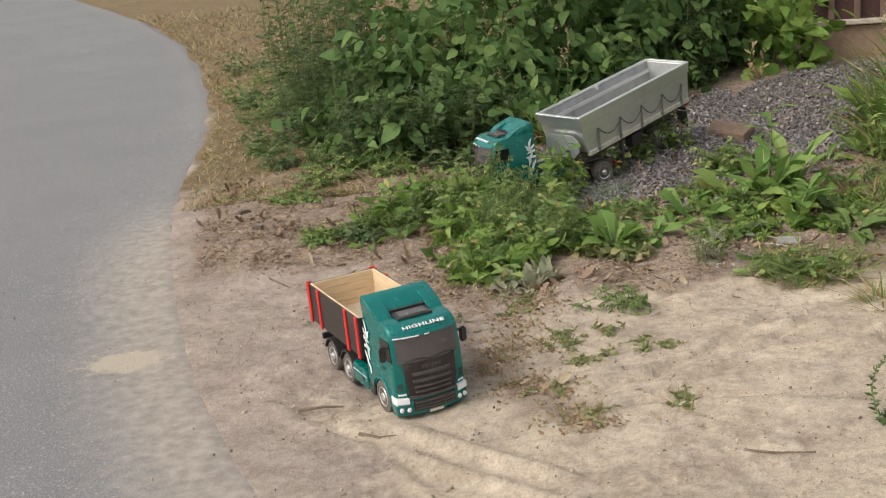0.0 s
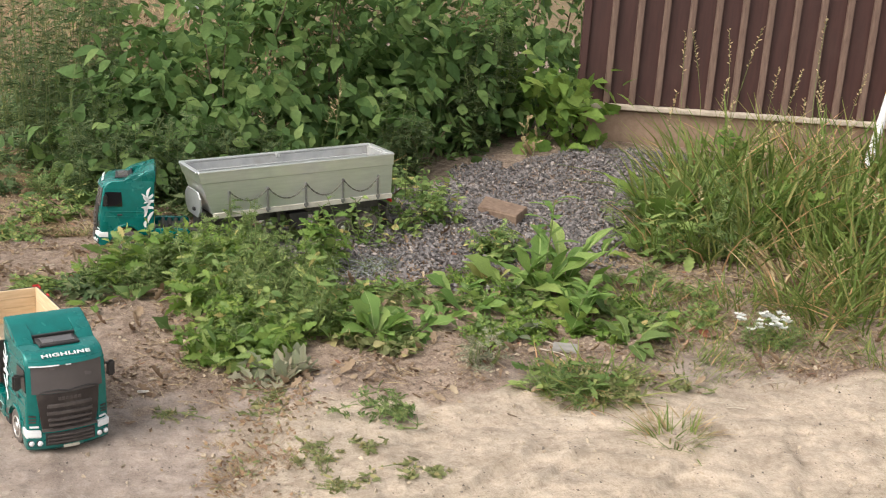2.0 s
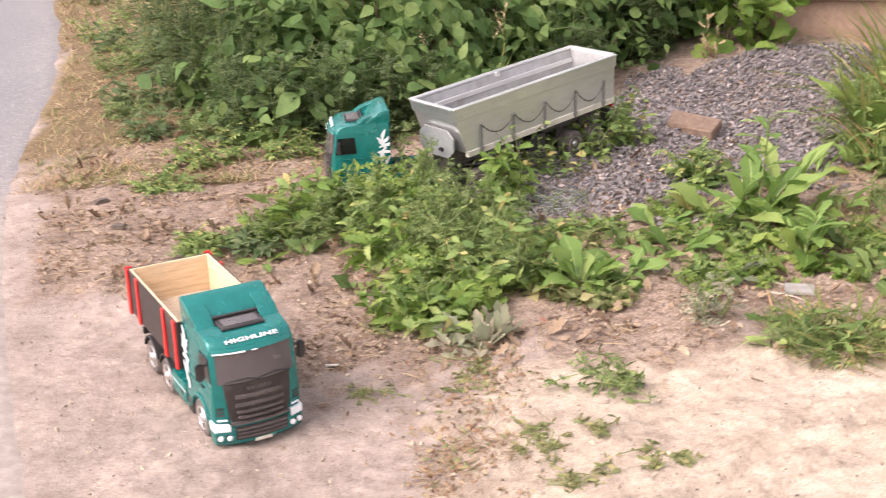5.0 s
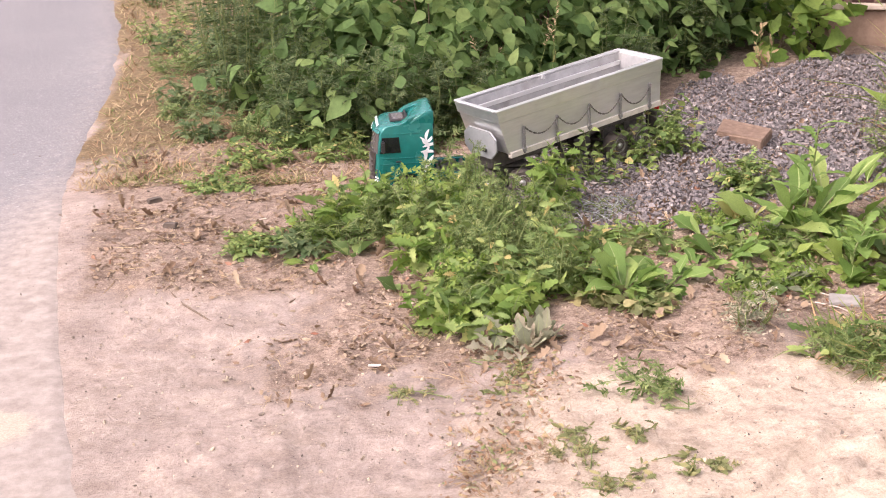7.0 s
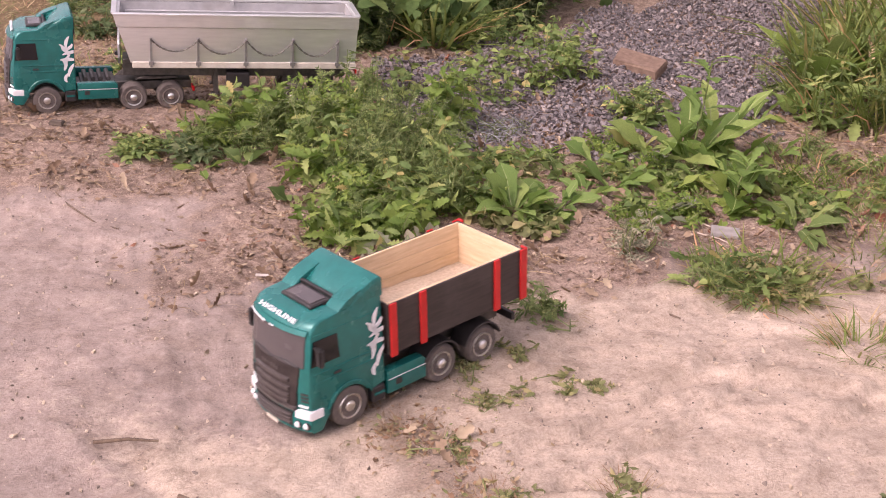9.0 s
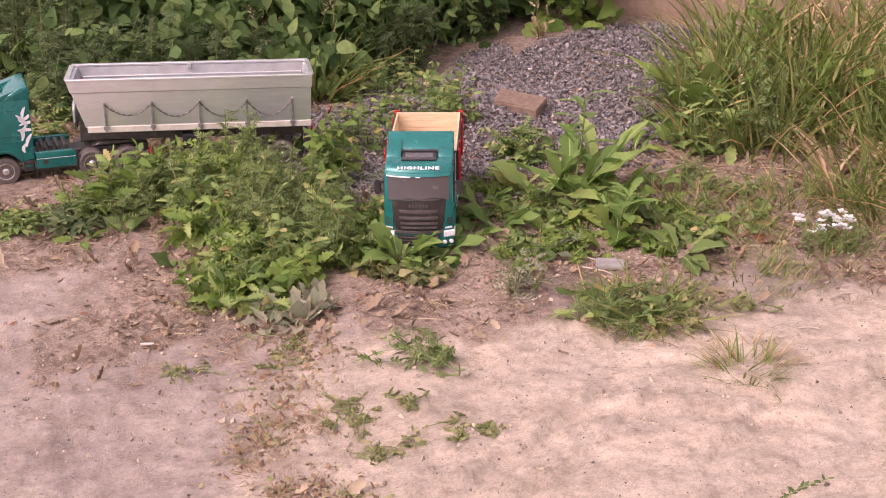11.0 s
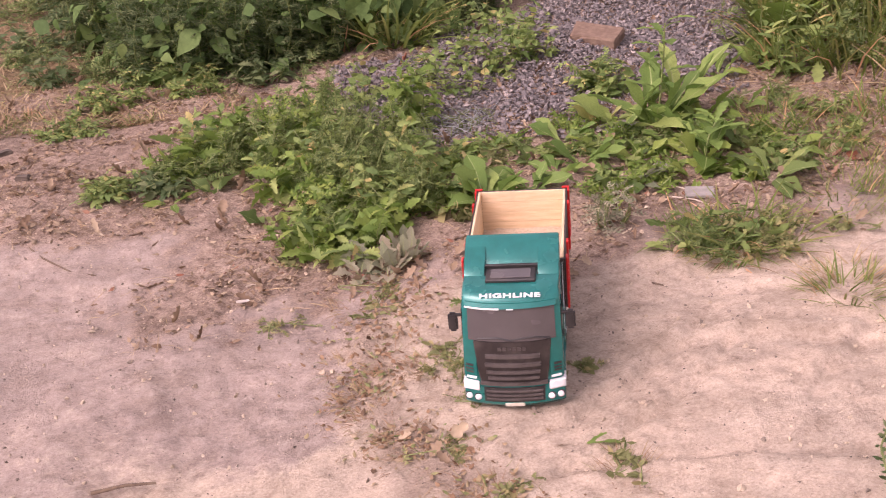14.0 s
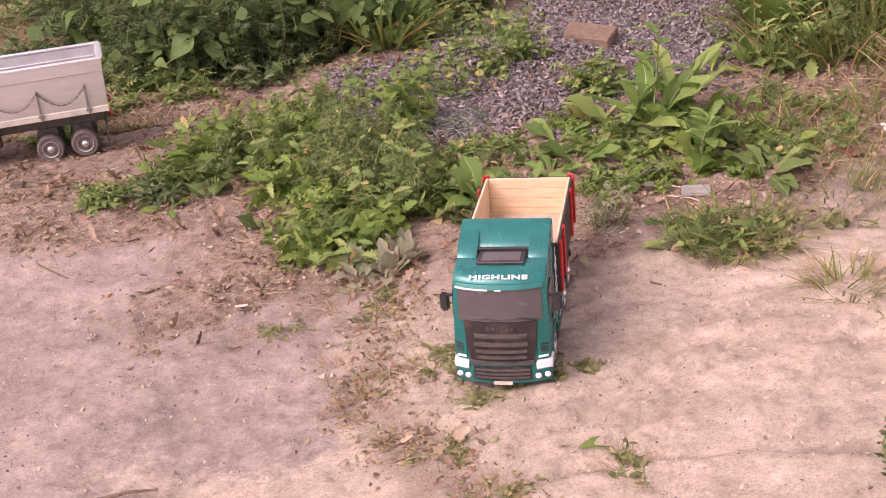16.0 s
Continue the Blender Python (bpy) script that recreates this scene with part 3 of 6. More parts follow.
def scroll(parent, side):
    """White flame-like ornament on the rear of the cab's side."""
    y = 0.0915 * side
    for x0, z0, ln, ang, bend in ((-0.070, 0.185, 0.045, 80, 30), (-0.066, 0.178, 0.03, 150, -50), (-0.062, 0.165, 0.04, 130, 60), (-0.073, 0.160, 0.05, 95, -40), (-0.058, 0.150, 0.032, 160, 40), (-0.070, 0.135, 0.04, 70, 50), (-0.064, 0.125, 0.035, 120, -60), (-0.072, 0.110, 0.04, 85, 40), (-0.068, 0.095, 0.03, 60, 60), (-0.075, 0.17, 0.03, 40, 40)):
        bm = bmesh.new()
        pts, a = [], radians(ang)
        x, z = x0, z0 - 0.01
        for i in range(7):
            pts.append((x, z, 0.0046 * math.sin(math.pi * (i + 0.6) / 7.2) + 0.0003, a))
            a += radians(bend / 6)
            x += ln / 6 * math.cos(a) * 1.0
            z += ln / 6 * math.sin(a) * 0.8
        pts = [(-0.083 + (px + 0.083) * 1.55, pz, w, pa) for px, pz, w, pa in pts]
        rows = [(bm.verts.new((max(-0.083, px - w * math.sin(pa)), y, pz + w * math.cos(pa))), bm.verts.new((max(-0.083, px + w * math.sin(pa)), y, pz - w * math.cos(pa)))) for px, pz, w, pa in pts]
        for (a1, b1), (a2, b2) in zip(rows, rows[1:]):
            bm.faces.new((a1, b1, b2, a2))
        ext = bmesh.ops.extrude_face_region(bm, geom=bm.faces[:])
        bmesh.ops.translate(bm, verts=[v for v in ext["geom"] if isinstance(v, bmesh.types.BMVert)], vec=(0, 0.0006 * side, 0))
        part("ornament", bm, DECAL, parent, "white flame ornament")


def bow(x, y, z):
    """The cab's front is curved: its corners lie further back than its middle."""
    return x - 0.019 * (abs(y) / 0.09) ** 2.3 * max(0.0, min(1.0, (x - 0.035) / 0.04))


def make_cab(t, tail=-0.184):
    """The cab with all its fittings on the truck t."""
    taper = lambda z: 1.0 - 0.03 * max(0.0, (z - 0.13) / 0.11)
    prof = [(0.096, 0.056), (0.105, 0.062), (0.1075, 0.098), (0.1045, 0.137), (0.0945, 0.2035), (0.0910, 0.214), (0.083, 0.2220), (0.066, 0.2268), (0.0, 0.2295), (-0.04, 0.231), (-0.083, 0.232), (-0.085, 0.228), (-0.085, 0.058)]
    prof += [(-0.054, 0.058)] + arc(0, 0.0415, 0.0505, 162, 20, 12) + [(0.056, 0.056)]
    cab = part("cab_shell", slab(prof, -0.0905, 0.0905, 0.006, 3, taper, 10, bow), GREEN, t, "glossy teal green cab shell")
    smooth(cab.data, 30)
    sp = [(-0.012, 0.2285), (-0.014, 0.2345), (-0.024, 0.2455), (-0.040, 0.2585), (-0.058, 0.2685), (-0.074, 0.2742), (-0.082, 0.2742), (-0.0875, 0.2695), (-0.0875, 0.228)]
    smooth(part("roof_spoiler", slab(sp, -0.0885, 0.0885, 0.004, 2), GREEN, t, "teal roof air deflector").data, 30)
    for s in (1, -1):
        lobe = slab([(0.014, 0.2285), (0.010, 0.2335), (-0.006, 0.2445), (-0.026, 0.2555), (-0.048, 0.2655), (-0.048, 0.229)], 0.049 * s, 0.0878 * s, 0.003, 2)
        smooth(part("spoiler_cheek", lobe, GREEN, t).data, 35)
        part("roof_seam", box(-0.016, 0.0155, min(0.0475 * s, 0.0492 * s), max(0.0475 * s, 0.0492 * s), 0.2285, 0.2325), BLACK, t)
    part("spoiler_seam", box(-0.0135, -0.0105, -0.048, 0.048, 0.2285, 0.2322), BLACK, t)
    part("spoiler_back", box(-0.0895, -0.0877, -0.072, 0.072, 0.205, 0.262), BLACK, t)
    hatch = box(-0.024, 0.024, -0.046, 0.046, -0.003, 0.0045, 0.002)
    h = part("roof_hatch", hatch, BLACK, t, "black roof hatch with raised frame", pose(0.020, 0, 0.2305, 0, 2, 0))
    part("hatch_pane", box(-0.017, 0.017, -0.037, 0.037, 0.0042, 0.0058, 0.0005), GLASS, h, "dark grey pane")
    part("hatch_lip", box(-0.03, -0.0235, -0.05, 0.05, 0.003, 0.010, 0.001), BLACK, h)
    wp = [(0.1012, 0.1395), (0.1061, 0.1395), (0.0968, 0.2025), (0.092, 0.2025)]
    ws = part("windscreen", slab(wp, -0.080, 0.080, 0.0, 1, taper, 10, bow), GLASS, t, "tinted grey windscreen")
    smooth(ws.data, 30)
    for y in (-0.026, 0.040):
        bm = bmesh.new()
        tube(bm, [(bow(0.1065, y + 0.03, 0), y + 0.03, 0.141), (bow(0.106, y, 0), y, 0.1475), (bow(0.106, y - 0.038, 0), y - 0.038, 0.1435)], 0.0022, 0.0015, 5)
        part("wiper", bm, BLACK, ws, "thin black wiper")
    part("sun_visor", slab([(0.0945, 0.2015), (0.1000, 0.2030), (0.0955, 0.2115), (0.0895, 0.2115)], -0.083, 0.083, 0.001, 1, None, 10, bow), GREEN, t)
    part("visor_trim", slab([(0.0975, 0.2010), (0.1010, 0.2015), (0.1005, 0.2043), (0.0965, 0.2043)], -0.083, -0.020, 0.0, 1, None, 5, bow), WHITE, t, "thin pale trim strip")
    part("visor_lamp", box(0.0975, 0.1013, -0.006, 0.006, 0.2012, 0.2035, 0.0005), WHITE, t)
    lettering("HIGHLINE", 0.0122, 1.85, t, pose(0.0842, 0, 0.2224, 36, 0, 90), DECAL, "white block lettering across the roof front")
    # grille
    g = part("grille", slab([(0.098, 0.064), (0.1095, 0.068), (0.1105, 0.098), (0.1065, 0.1385), (0.098, 0.1385)], -0.060, 0.060, 0.002, 1, lambda z: 1.0 + 0.18 * (z - 0.06) / 0.075, 8, bow), GRILLE, t, "dark radiator grille")
    for z, w in ((0.117, 0.050), (0.1045, 0.051), (0.092, 0.049), (0.080, 0.047)):
        x = 0.1105 + (0.1065 - 0.1105) * max(0, (z - 0.098) / 0.0405)
        part("grille_slat", slab([(x - 0.003, z + 0.0030), (x + 0.004, z + 0.0015), (x + 0.0045, z - 0.0028), (x - 0.003, z - 0.0038)], -w, w, 0.0006, 1, None, 6, bow), SLAT, g)
    part("grille_bar", slab([(0.107, 0.071), (0.1145, 0.0695), (0.1145, 0.064), (0.107, 0.062)], -0.062, 0.062, 0.001, 1, None, 6, bow), SLAT, g, "lighter lower grille bar")
    for k in range(6):
        part("name_bar", box(0.1085, 0.1100, -0.026 + k * 0.009, -0.020 + k * 0.009, 0.1255, 0.131), SLAT, g)
    # bumper
    bmp = slab([(0.086, 0.020), (0.107, 0.019), (0.1135, 0.026), (0.1135, 0.050), (0.110, 0.0625), (0.074, 0.0625), (0.058, 0.050)], -0.0935, 0.0935, 0.005, 2, None, 10, bow)
    bp = part("bumper", bmp, GREEN, t, "teal front bumper with dark intake")
    smooth(bp.data, 30)
    part("intake", slab([(0.108, 0.0305), (0.1142, 0.0305), (0.1142, 0.0595), (0.108, 0.0595)], -0.056, 0.056, 0.0, 1, None, 8, bow), BLACK, bp, "black lower intake")
    for z in (0.0365, 0.0445, 0.053):
        part("intake_slat", slab([(0.113, z + 0.0024), (0.1165, z + 0.0007), (0.1165, z - 0.0020), (0.113, z - 0.0027)], -0.052, 0.052, 0.0, 1, None, 6, bow), SLAT, bp)
    part("plate", box(0.1130, 0.1150, -0.018, 0.018, 0.0215, 0.0285, 0.0005), CREAM, bp, "small pale plate")
    for s in (1, -1):
        hl = slab([(0.084, 0.049), (0.112, 0.049), (0.1160, 0.054), (0.1150, 0.0665), (0.084, 0.0665)], 0.0645 * s, 0.0945 * s, 0.002, 2, None, 4, bow)
        smooth(part("headlight", hl, WHITE, bp, "clear white headlight").data, 35)
        for y in (0.0675, 0.0845):
            lamp = spun([(0.0062, -0.003), (0.0062, 0.002), (0.004, 0.0048), (0.001, 0.0055)], 14)
            lp = part("fog_lamp", lamp, WHITE, bp, "round white fog lamp", pose(bow(0.1135, y, 0), y * s, 0.0375, 0, 0, -90))
            part("lamp_ring", spun([(0.0080, -0.004), (0.0080, 0.0008), (0.0060, 0.0012)], 14), BLACK, lp)
        # corner deflector with dark vents
        cd = slab([(0.085, 0.072), (0.1085, 0.073), (0.1085, 0.100), (0.1035, 0.134), (0.085, 0.134)], 0.0665 * s, 0.0925 * s, 0.003, 2, lambda z: 1.0 - 0.02 * (z - 0.07) / 0.06, 4, bow)
        c = part("corner_panel", cd, GREEN, t)
        smooth(c.data, 35)
        for z in (0.084, 0.0905, 0.097):
            part("vent", slab([(0.100, z), (0.1098, z + 0.001), (0.1098, z + 0.0042), (0.100, z + 0.0042)], 0.074 * s, 0.088 * s, 0.0, 1, None, 3, bow), BLACK, c)
        part("marker", slab([(0.10, 0.0735), (0.1105, 0.0735), (0.1105, 0.0775), (0.10, 0.0775)], 0.069 * s, 0.087 * s, 0.0, 1, None, 3, bow), WHITE, c)
        # side window, mirror, door lines
        y = 0.0905 * s
        win = slab([(0.082, 0.142), (0.074, 0.191), (0.022, 0.191), (0.018, 0.142)], y - 0.006 * s, y + 0.0008 * s)
        part("side_window", win, SIDEGLASS, t, "dark side window")
        for z, x0, x1 in ((0.1255, -0.080, 0.080), (0.200, -0.080, 0.078), (0.112, -0.080, 0.084), (0.083, 0.054, 0.086)):
            yy = y * taper(z)
            part("body_crease", slab([(x0, z), (x1, z), (x1, z + 0.0022), (x0, z + 0.0022)], yy - 0.001 * s, yy + 0.0012 * s, 0.0005, 1), GREEN, t)
        part("door_handle", box(0.018, 0.034, min(y, y + 0.003 * s), max(y, y + 0.003 * s), 0.117, 0.1205, 0.0008), BLACK, t)
        mirror = box(-0.006, 0.006, -0.009, 0.009, -0.019, 0.019, 0.004, 2)
        mr = part("mirror", mirror, BLACK, t, "black door mirror", pose(0.072, 0.107 * s, 0.166))
        part("mirror_arm", box(-0.003, 0.003, min(-0.018 * s, 0), max(-0.018 * s, 0), 0.012, 0.016), BLACK, mr)
        part("arch_lip", slab(arc(0, 0.0415, 0.0545, 165, 15, 12) + arc(0, 0.0415, 0.0500, 15, 165, 12), 0.086 * s, 0.0935 * s, 0.001, 1), GREEN, t)
        part("step", box(-0.083, -0.052, min(0.072 * s, 0.091 * s), max(0.072 * s, 0.091 * s), 0.024, 0.058, 0.003), BLACK, t, "black cab step")
        part("step_tread", box(-0.080, -0.055, min(0.088 * s, 0.0925 * s), max(0.088 * s, 0.0925 * s), 0.040, 0.045), GREEN, t)
        scroll(t, s)
        sk = slab([(-0.088, 0.030), (tail, 0.030), (tail, 0.072), (tail + 0.008, 0.080), (-0.088, 0.080)], 0.070 * s, 0.0925 * s, 0.004, 2)
        k = part("side_skirt", sk, GREEN, t, "teal side skirt")
        smooth(k.data, 40)
        part("skirt_line", slab([(-0.09, 0.060), (tail + 0.002, 0.060), (tail + 0.002, 0.0615), (-0.09, 0.0615)], 0.0922 * s, 0.0932 * s), DECAL, k)
        part("skirt_vent", box(-0.122, -0.108, min(0.09 * s, 0.0932 * s), max(0.09 * s, 0.0932 * s), 0.044, 0.056), BLACK, k)


def heighten(ob):
    """Draws the upper cab up to its true height, with all that is fixed to it."""
    up = lambda z: 0.013 * float(sstep((z - 0.09) / 0.05)) - 0.006 * float(sstep((z - 0.232) / 0.04))
    for c in ob.children:
        z = c.matrix_basis.translation.z
        if z > 1e-4:
            c.location.z += up(z)
            continue
        for v in c.data.vertices:
            v.co.z += up(v.co.z)
        heighten(c)


REAR_AXLES = (-0.2247, -0.335)


def make_chassis(t, rear, axles=REAR_AXLES):
    ch = part("chassis_frame", box(rear, 0.07, -0.035, 0.035, 0.050, 0.076, 0.002), STEEL, t, "grimy steel chassis frame")
    for x in (0.0,) + axles:
        part("axle", slab(arc(x, 0.0415, 0.006, 0, 330, 11), -0.07, 0.07), STEEL, ch)


def wheels_of(t, axles=REAR_AXLES):
    out = []
    for s in (1, -1):
        out.append((wheel(t, 0.0, 0.0785 * s, 0.024), 0.0, 0.0785 * s))
    for x in axles:
        for s in (1, -1):
            out.append((wheel(t, x, 0.067 * s, 0.047), x, 0.067 * s))
    return out


# tipper with a wooden body
tipper = thing("tipper_truck", pose(0, 0, 0), "teal toy tipper truck with open wooden load body", "toy truck")
make_cab(tipper)
heighten(tipper)
make_chassis(tipper, -0.43)
TIPPER_WHEELS = wheels_of(tipper)


def tipper_body():
    x0, x1, w, z0, z1 = -0.4443, -0.0905, 0.0985, 0.1165, 0.2215
    floor = part("load_floor", box(x0, x1, -w + 0.006, w - 0.006, z0, z0 + 0.010, 0.001), DARKWOOD, tipper, "dark board floor of the load body")
    for s in (1, -1):
        side = part("side_board", box(x0, x1, min(s * w, s * (w - 0.004)), max(s * w, s * (w - 0.004)), z0, z1, 0.0008), DARKWOOD, tipper, "black-brown stained side board")
        for k in range(3):
            za = z0 + 0.0105 + k * 0.0315
            part("inner_plank", box(x0 + 0.006, x1 - 0.006, min(s * (w - 0.0042), s * (w - 0.0092)), max(s * (w - 0.0042), s * (w - 0.0092)), za, za + 0.0308 + (0.0015 if k == 2 else 0), 0.0007), WOOD, side, "bare pine plank")
        for x in (x0 + 0.006, x0 + 0.078, x1 - 0.083, x1 - 0.010):
            part("red_post", box(x - 0.008, x + 0.008, min(s * w, s * (w + 0.0045)), max(s * w, s * (w + 0.0045)), z0 - 0.004, z1 + 0.002, 0.001), RED, side, "red painted post")
    for x, a in ((x0, 1), (x1, -1)):
        board = part("end_board", box(min(x, x + 0.004 * a), max(x, x + 0.004 * a), -w + 0.0042, w - 0.0042, z0, z1, 0.0006), DARKWOOD, tipper)
        for k in range(4):
            za = z0 + 0.0105 + k * 0.0237
            part("inner_plank", box(min(x + 0.0042 * a, x + 0.0092 * a), max(x + 0.0042 * a, x + 0.0092 * a), -w + 0.0095, w - 0.0095, za, za + 0.0231, 0.0007), WOOD, board, "bare pine plank")
    for s in (1, -1):
        part("tail_post", box(x0 - 0.005, x0 + 0.0, min(s * (w - 0.012), s * (w + 0.004)), max(s * (w - 0.012), s * (w + 0.004)), z0 - 0.004, z1 + 0.004, 0.001), RED, tipper, "red tail post")
    part("load_bearer", box(x0 + 0.03, x1 - 0.02, -0.03, 0.03, 0.0765, z0, 0.001), DARKWOOD, tipper)
    bm = bmesh.new()
    n = 22
    grid = [[None] * 12 for _ in range(n)]
    for i in range(n):
        for j in range(12):
            x = x0 + 0.0095 + (x1 - x0 - 0.019) * i / (n - 1)
            y = (-w + 0.0097) + 2 * (w - 0.0097) * j / 11
            z = z0 + 0.017 + 0.007 * noise.noise((x * 18, y * 18, 3)) + 0.003 * noise.noise((x * 60, y * 60, 1)) + 0.022 * (i / n) ** 2
            grid[i][j] = bm.verts.new((x, y, z))
    for i in range(n - 1):
        for j in range(11):
            bm.faces.new((grid[i][j], grid[i + 1][j], grid[i + 1][j + 1], grid[i][j + 1]))
    edge = bmesh.ops.extrude_edge_only(bm, edges=[e for e in bm.edges if e.is_boundary])
    for v in edge["geom"]:
        if isinstance(v, bmesh.types.BMVert):
            v.co.z = z0 + 0.0102
    smooth(part("sand_load", bm, LOADSAND, tipper, "thin layer of pale sand").data, 60)
    for s in (1, -1):
        for x in (-0.2247, -0.335):
            f = slab(arc(x, 0.0415, 0.0505, 165, 15, 12) + arc(x, 0.0415, 0.0475, 15, 165, 12), 0.046 * s, 0.093 * s, 0.0006, 1)
            part("fender", f, BLACK, tipper, "black plastic wheel fender")
        part("tail_light", box(-0.442, -0.436, min(0.04 * s, 0.075 * s), max(0.04 * s, 0.075 * s), 0.060, 0.072, 0.001), RED, tipper)
    part("rear_beam", box(-0.437, -0.428, -0.080, 0.080, 0.058, 0.075, 0.001), BLACK, tipper)


tipper_body()

# tractor of the articulated lorry
tractor = thing("tractor_truck", pose(0, 0, 0), "teal toy tractor truck coupled to an aluminium trailer", "toy truck")
make_cab(tractor, -0.205)
heighten(tractor)
for fitting in tractor.children:
    fitting.location.z += 0.012  # it rides higher on its springs
make_chassis(tractor, -0.43, (-0.250, -0.361))
TRACTOR_WHEELS = wheels_of(tractor, (-0.250, -0.361))
fifth = part("fifth_wheel", slab([(-0.26, 0.083), (-0.28, 0.092), (-0.38, 0.092), (-0.39, 0.083)], -0.045, 0.045, 0.002, 1), STEEL, tractor, "greasy coupling plate")
part("catwalk", box(-0.20, -0.10, -0.05, 0.05, 0.0765, 0.084, 0.001), STEEL, tractor)
for k in range(4):
    part("air_tank", slab(arc(-0.115 - 0.022 * k, 0.090, 0.007, 0, 330, 11), -0.045, 0.045), STEEL, tractor)
for s in (1, -1):
    part("tail_light", box(-0.434, -0.428, min(0.04 * s, 0.08 * s), max(0.04 * s, 0.08 * s), 0.052, 0.066, 0.001), RED, tractor)

# tipping trailer: origin on the ground under the coupling
trailer = thing("tipping_trailer", pose(0, 0, 0), "dull aluminium toy tipping trailer with hanging chains", "toy trailer")


def trailer_body():
    f, r, w, top, mid, low, wl2 = 0.098, -0.630, 0.103, 0.300, 0.257, 0.150, 0.0935
    bm = bmesh.new()

    def ring(xf, xr, hw, z):
        return [bm.verts.new(p) for p in ((xf, hw, z), (xr, hw, z), (xr, -hw, z), (xf, -hw, z))]
    outer = [ring(f - 0.045, r + 0.006, wl2, low), ring(f - 0.012, r + 0.002, w - 0.006, mid), ring(f - 0.008, r, w - 0.001, mid + 0.004), ring(f, r, w, top - 0.006)]
    inner = [ring(f - 0.017, r + 0.015, w - 0.015, top - 0.007), ring(f - 0.024, r + 0.017, w - 0.019, mid), ring(f - 0.056, r + 0.018, wl2 - 0.018, low + 0.012)]
    for a, b in list(zip(outer, outer[1:])) + [(outer[-1], inner[0])] + list(zip(inner, inner[1:])):
        for k in range(4):
            bm.faces.new((a[k], a[(k + 1) % 4], b[(k + 1) % 4], b[k]))
    bm.faces.new(outer[0][::-1])
    bm.faces.new(inner[-1])
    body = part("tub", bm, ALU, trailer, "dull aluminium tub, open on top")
    # Inner faces take the darker grey, painted shade that makes the tub look deep.
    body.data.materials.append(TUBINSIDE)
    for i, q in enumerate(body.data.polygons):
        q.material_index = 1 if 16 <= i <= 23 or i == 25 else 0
    for s in (1, -1):
        part("rim_rail", box(r - 0.002, f + 0.002, min(s * (w + 0.002), s * (w - 0.015)), max(s * (w + 0.002), s * (w - 0.015)), top - 0.006, top + 0.001, 0.0015), ALU, body, "bright top rail")
        part("sill", box(r + 0.004, f - 0.05, min(s * (wl2 + 0.004), s * (wl2 - 0.012)), max(s * (wl2 + 0.004), s * (wl2 - 0.012)), low - 0.016, low + 0.003, 0.0015), CREAM, body, "pale scuffed sill")
        xs = [f + (r - f) * q for q in (0.145, 0.335, 0.530, 0.725, 0.915)]
        tops = []
        for x in xs:
            lean = math.degrees(math.atan2((w - 0.006) - wl2, mid - low))
            pm = pose(x, s * (wl2 + 0.0045), low - 0.012, -s * lean, 0, 0)
            p = part("chain_post", box(-0.0032, 0.0032, -0.002, 0.0040, 0.0, 0.090, 0.0008), GALV, body, "grey chain post", pm)
            part("post_foot", box(-0.0075, 0.0075, -0.003, 0.0045, 0.006, 0.018, 0.001), GALV, p)
            tops.append(pm @ Vector((0, s * 0.006, 0.086)))
        for a, b in zip(tops, tops[1:]):
            bm = bmesh.new()
            n = 17
            pts = [a.lerp(b, i / (n - 1)) + Vector((0, 0, -0.038 * (1 - (2 * i / (n - 1) - 1) ** 2) * (1.0 + 0.25 * math.sin(a.x * 40)))) for i in range(n)]
            for i, (p, q) in enumerate(zip(pts, pts[1:])):
                d = (q - p)
                flat = Vector((0, 0.0014 * s, 0)) if i % 2 else d.normalized().cross(Vector((0, 1, 0))) * 0.0014
                tube(bm, [p - d * 0.12 + flat, q + d * 0.12 + flat], 0.0011, 0.0011, 4)
                tube(bm, [p - d * 0.12 - flat, q + d * 0.12 - flat], 0.0011, 0.0011, 4)
            part("chain", bm, STEEL, body, "sagging steel chain")
    for x in (r + 0.001, f - 0.001):
        part("end_rail", box(x - 0.008, x + 0.008, -w + 0.0155, w - 0.0155, top - 0.006, top + 0.0012, 0.001), ALU, body)
    part("rim_peg", box(-0.264, -0.252, -w + 0.0155, -w + 0.028, top - 0.014, top + 0.001, 0.001), ALU, body)
    for s in (1, -1):
        part("inner_bead", box(r + 0.02, f - 0.03, min(s * (w - 0.019), s * (w - 0.026)), max(s * (w - 0.019), s * (w - 0.028)), mid - 0.004, mid + 0.010, 0.001), ALU, body, "pale bead along the inside")
    # end plate under the front rim
    c = 0.026
    pl = [(-0.076 + c, 0.134), (0.076 - c, 0.134), (0.076, 0.134 + c), (0.076, 0.216 - c * 0.6), (0.076 - c, 0.222), (-0.076 + c, 0.222), (-0.076, 0.216 - c * 0.6), (-0.076, 0.134 + c)]
    bm = bmesh.new()
    fa = bm.faces.new([bm.verts.new((f - 0.008, y, z)) for y, z in pl])
    ex = bmesh.ops.extrude_face_region(bm, geom=[fa])
    bmesh.ops.translate(bm, verts=[v for v in ex["geom"] if isinstance(v, bmesh.types.BMVert)], vec=(-0.006, 0, 0))
    plate = part("front_plate", bm, ALUPLATE, trailer, "grey front plate with cut corners")
    part("hydraulic_eye", slab(arc(f - 0.004, 0.160, 0.006, 0, 330, 11), 0.020, 0.032), BLACK, plate)
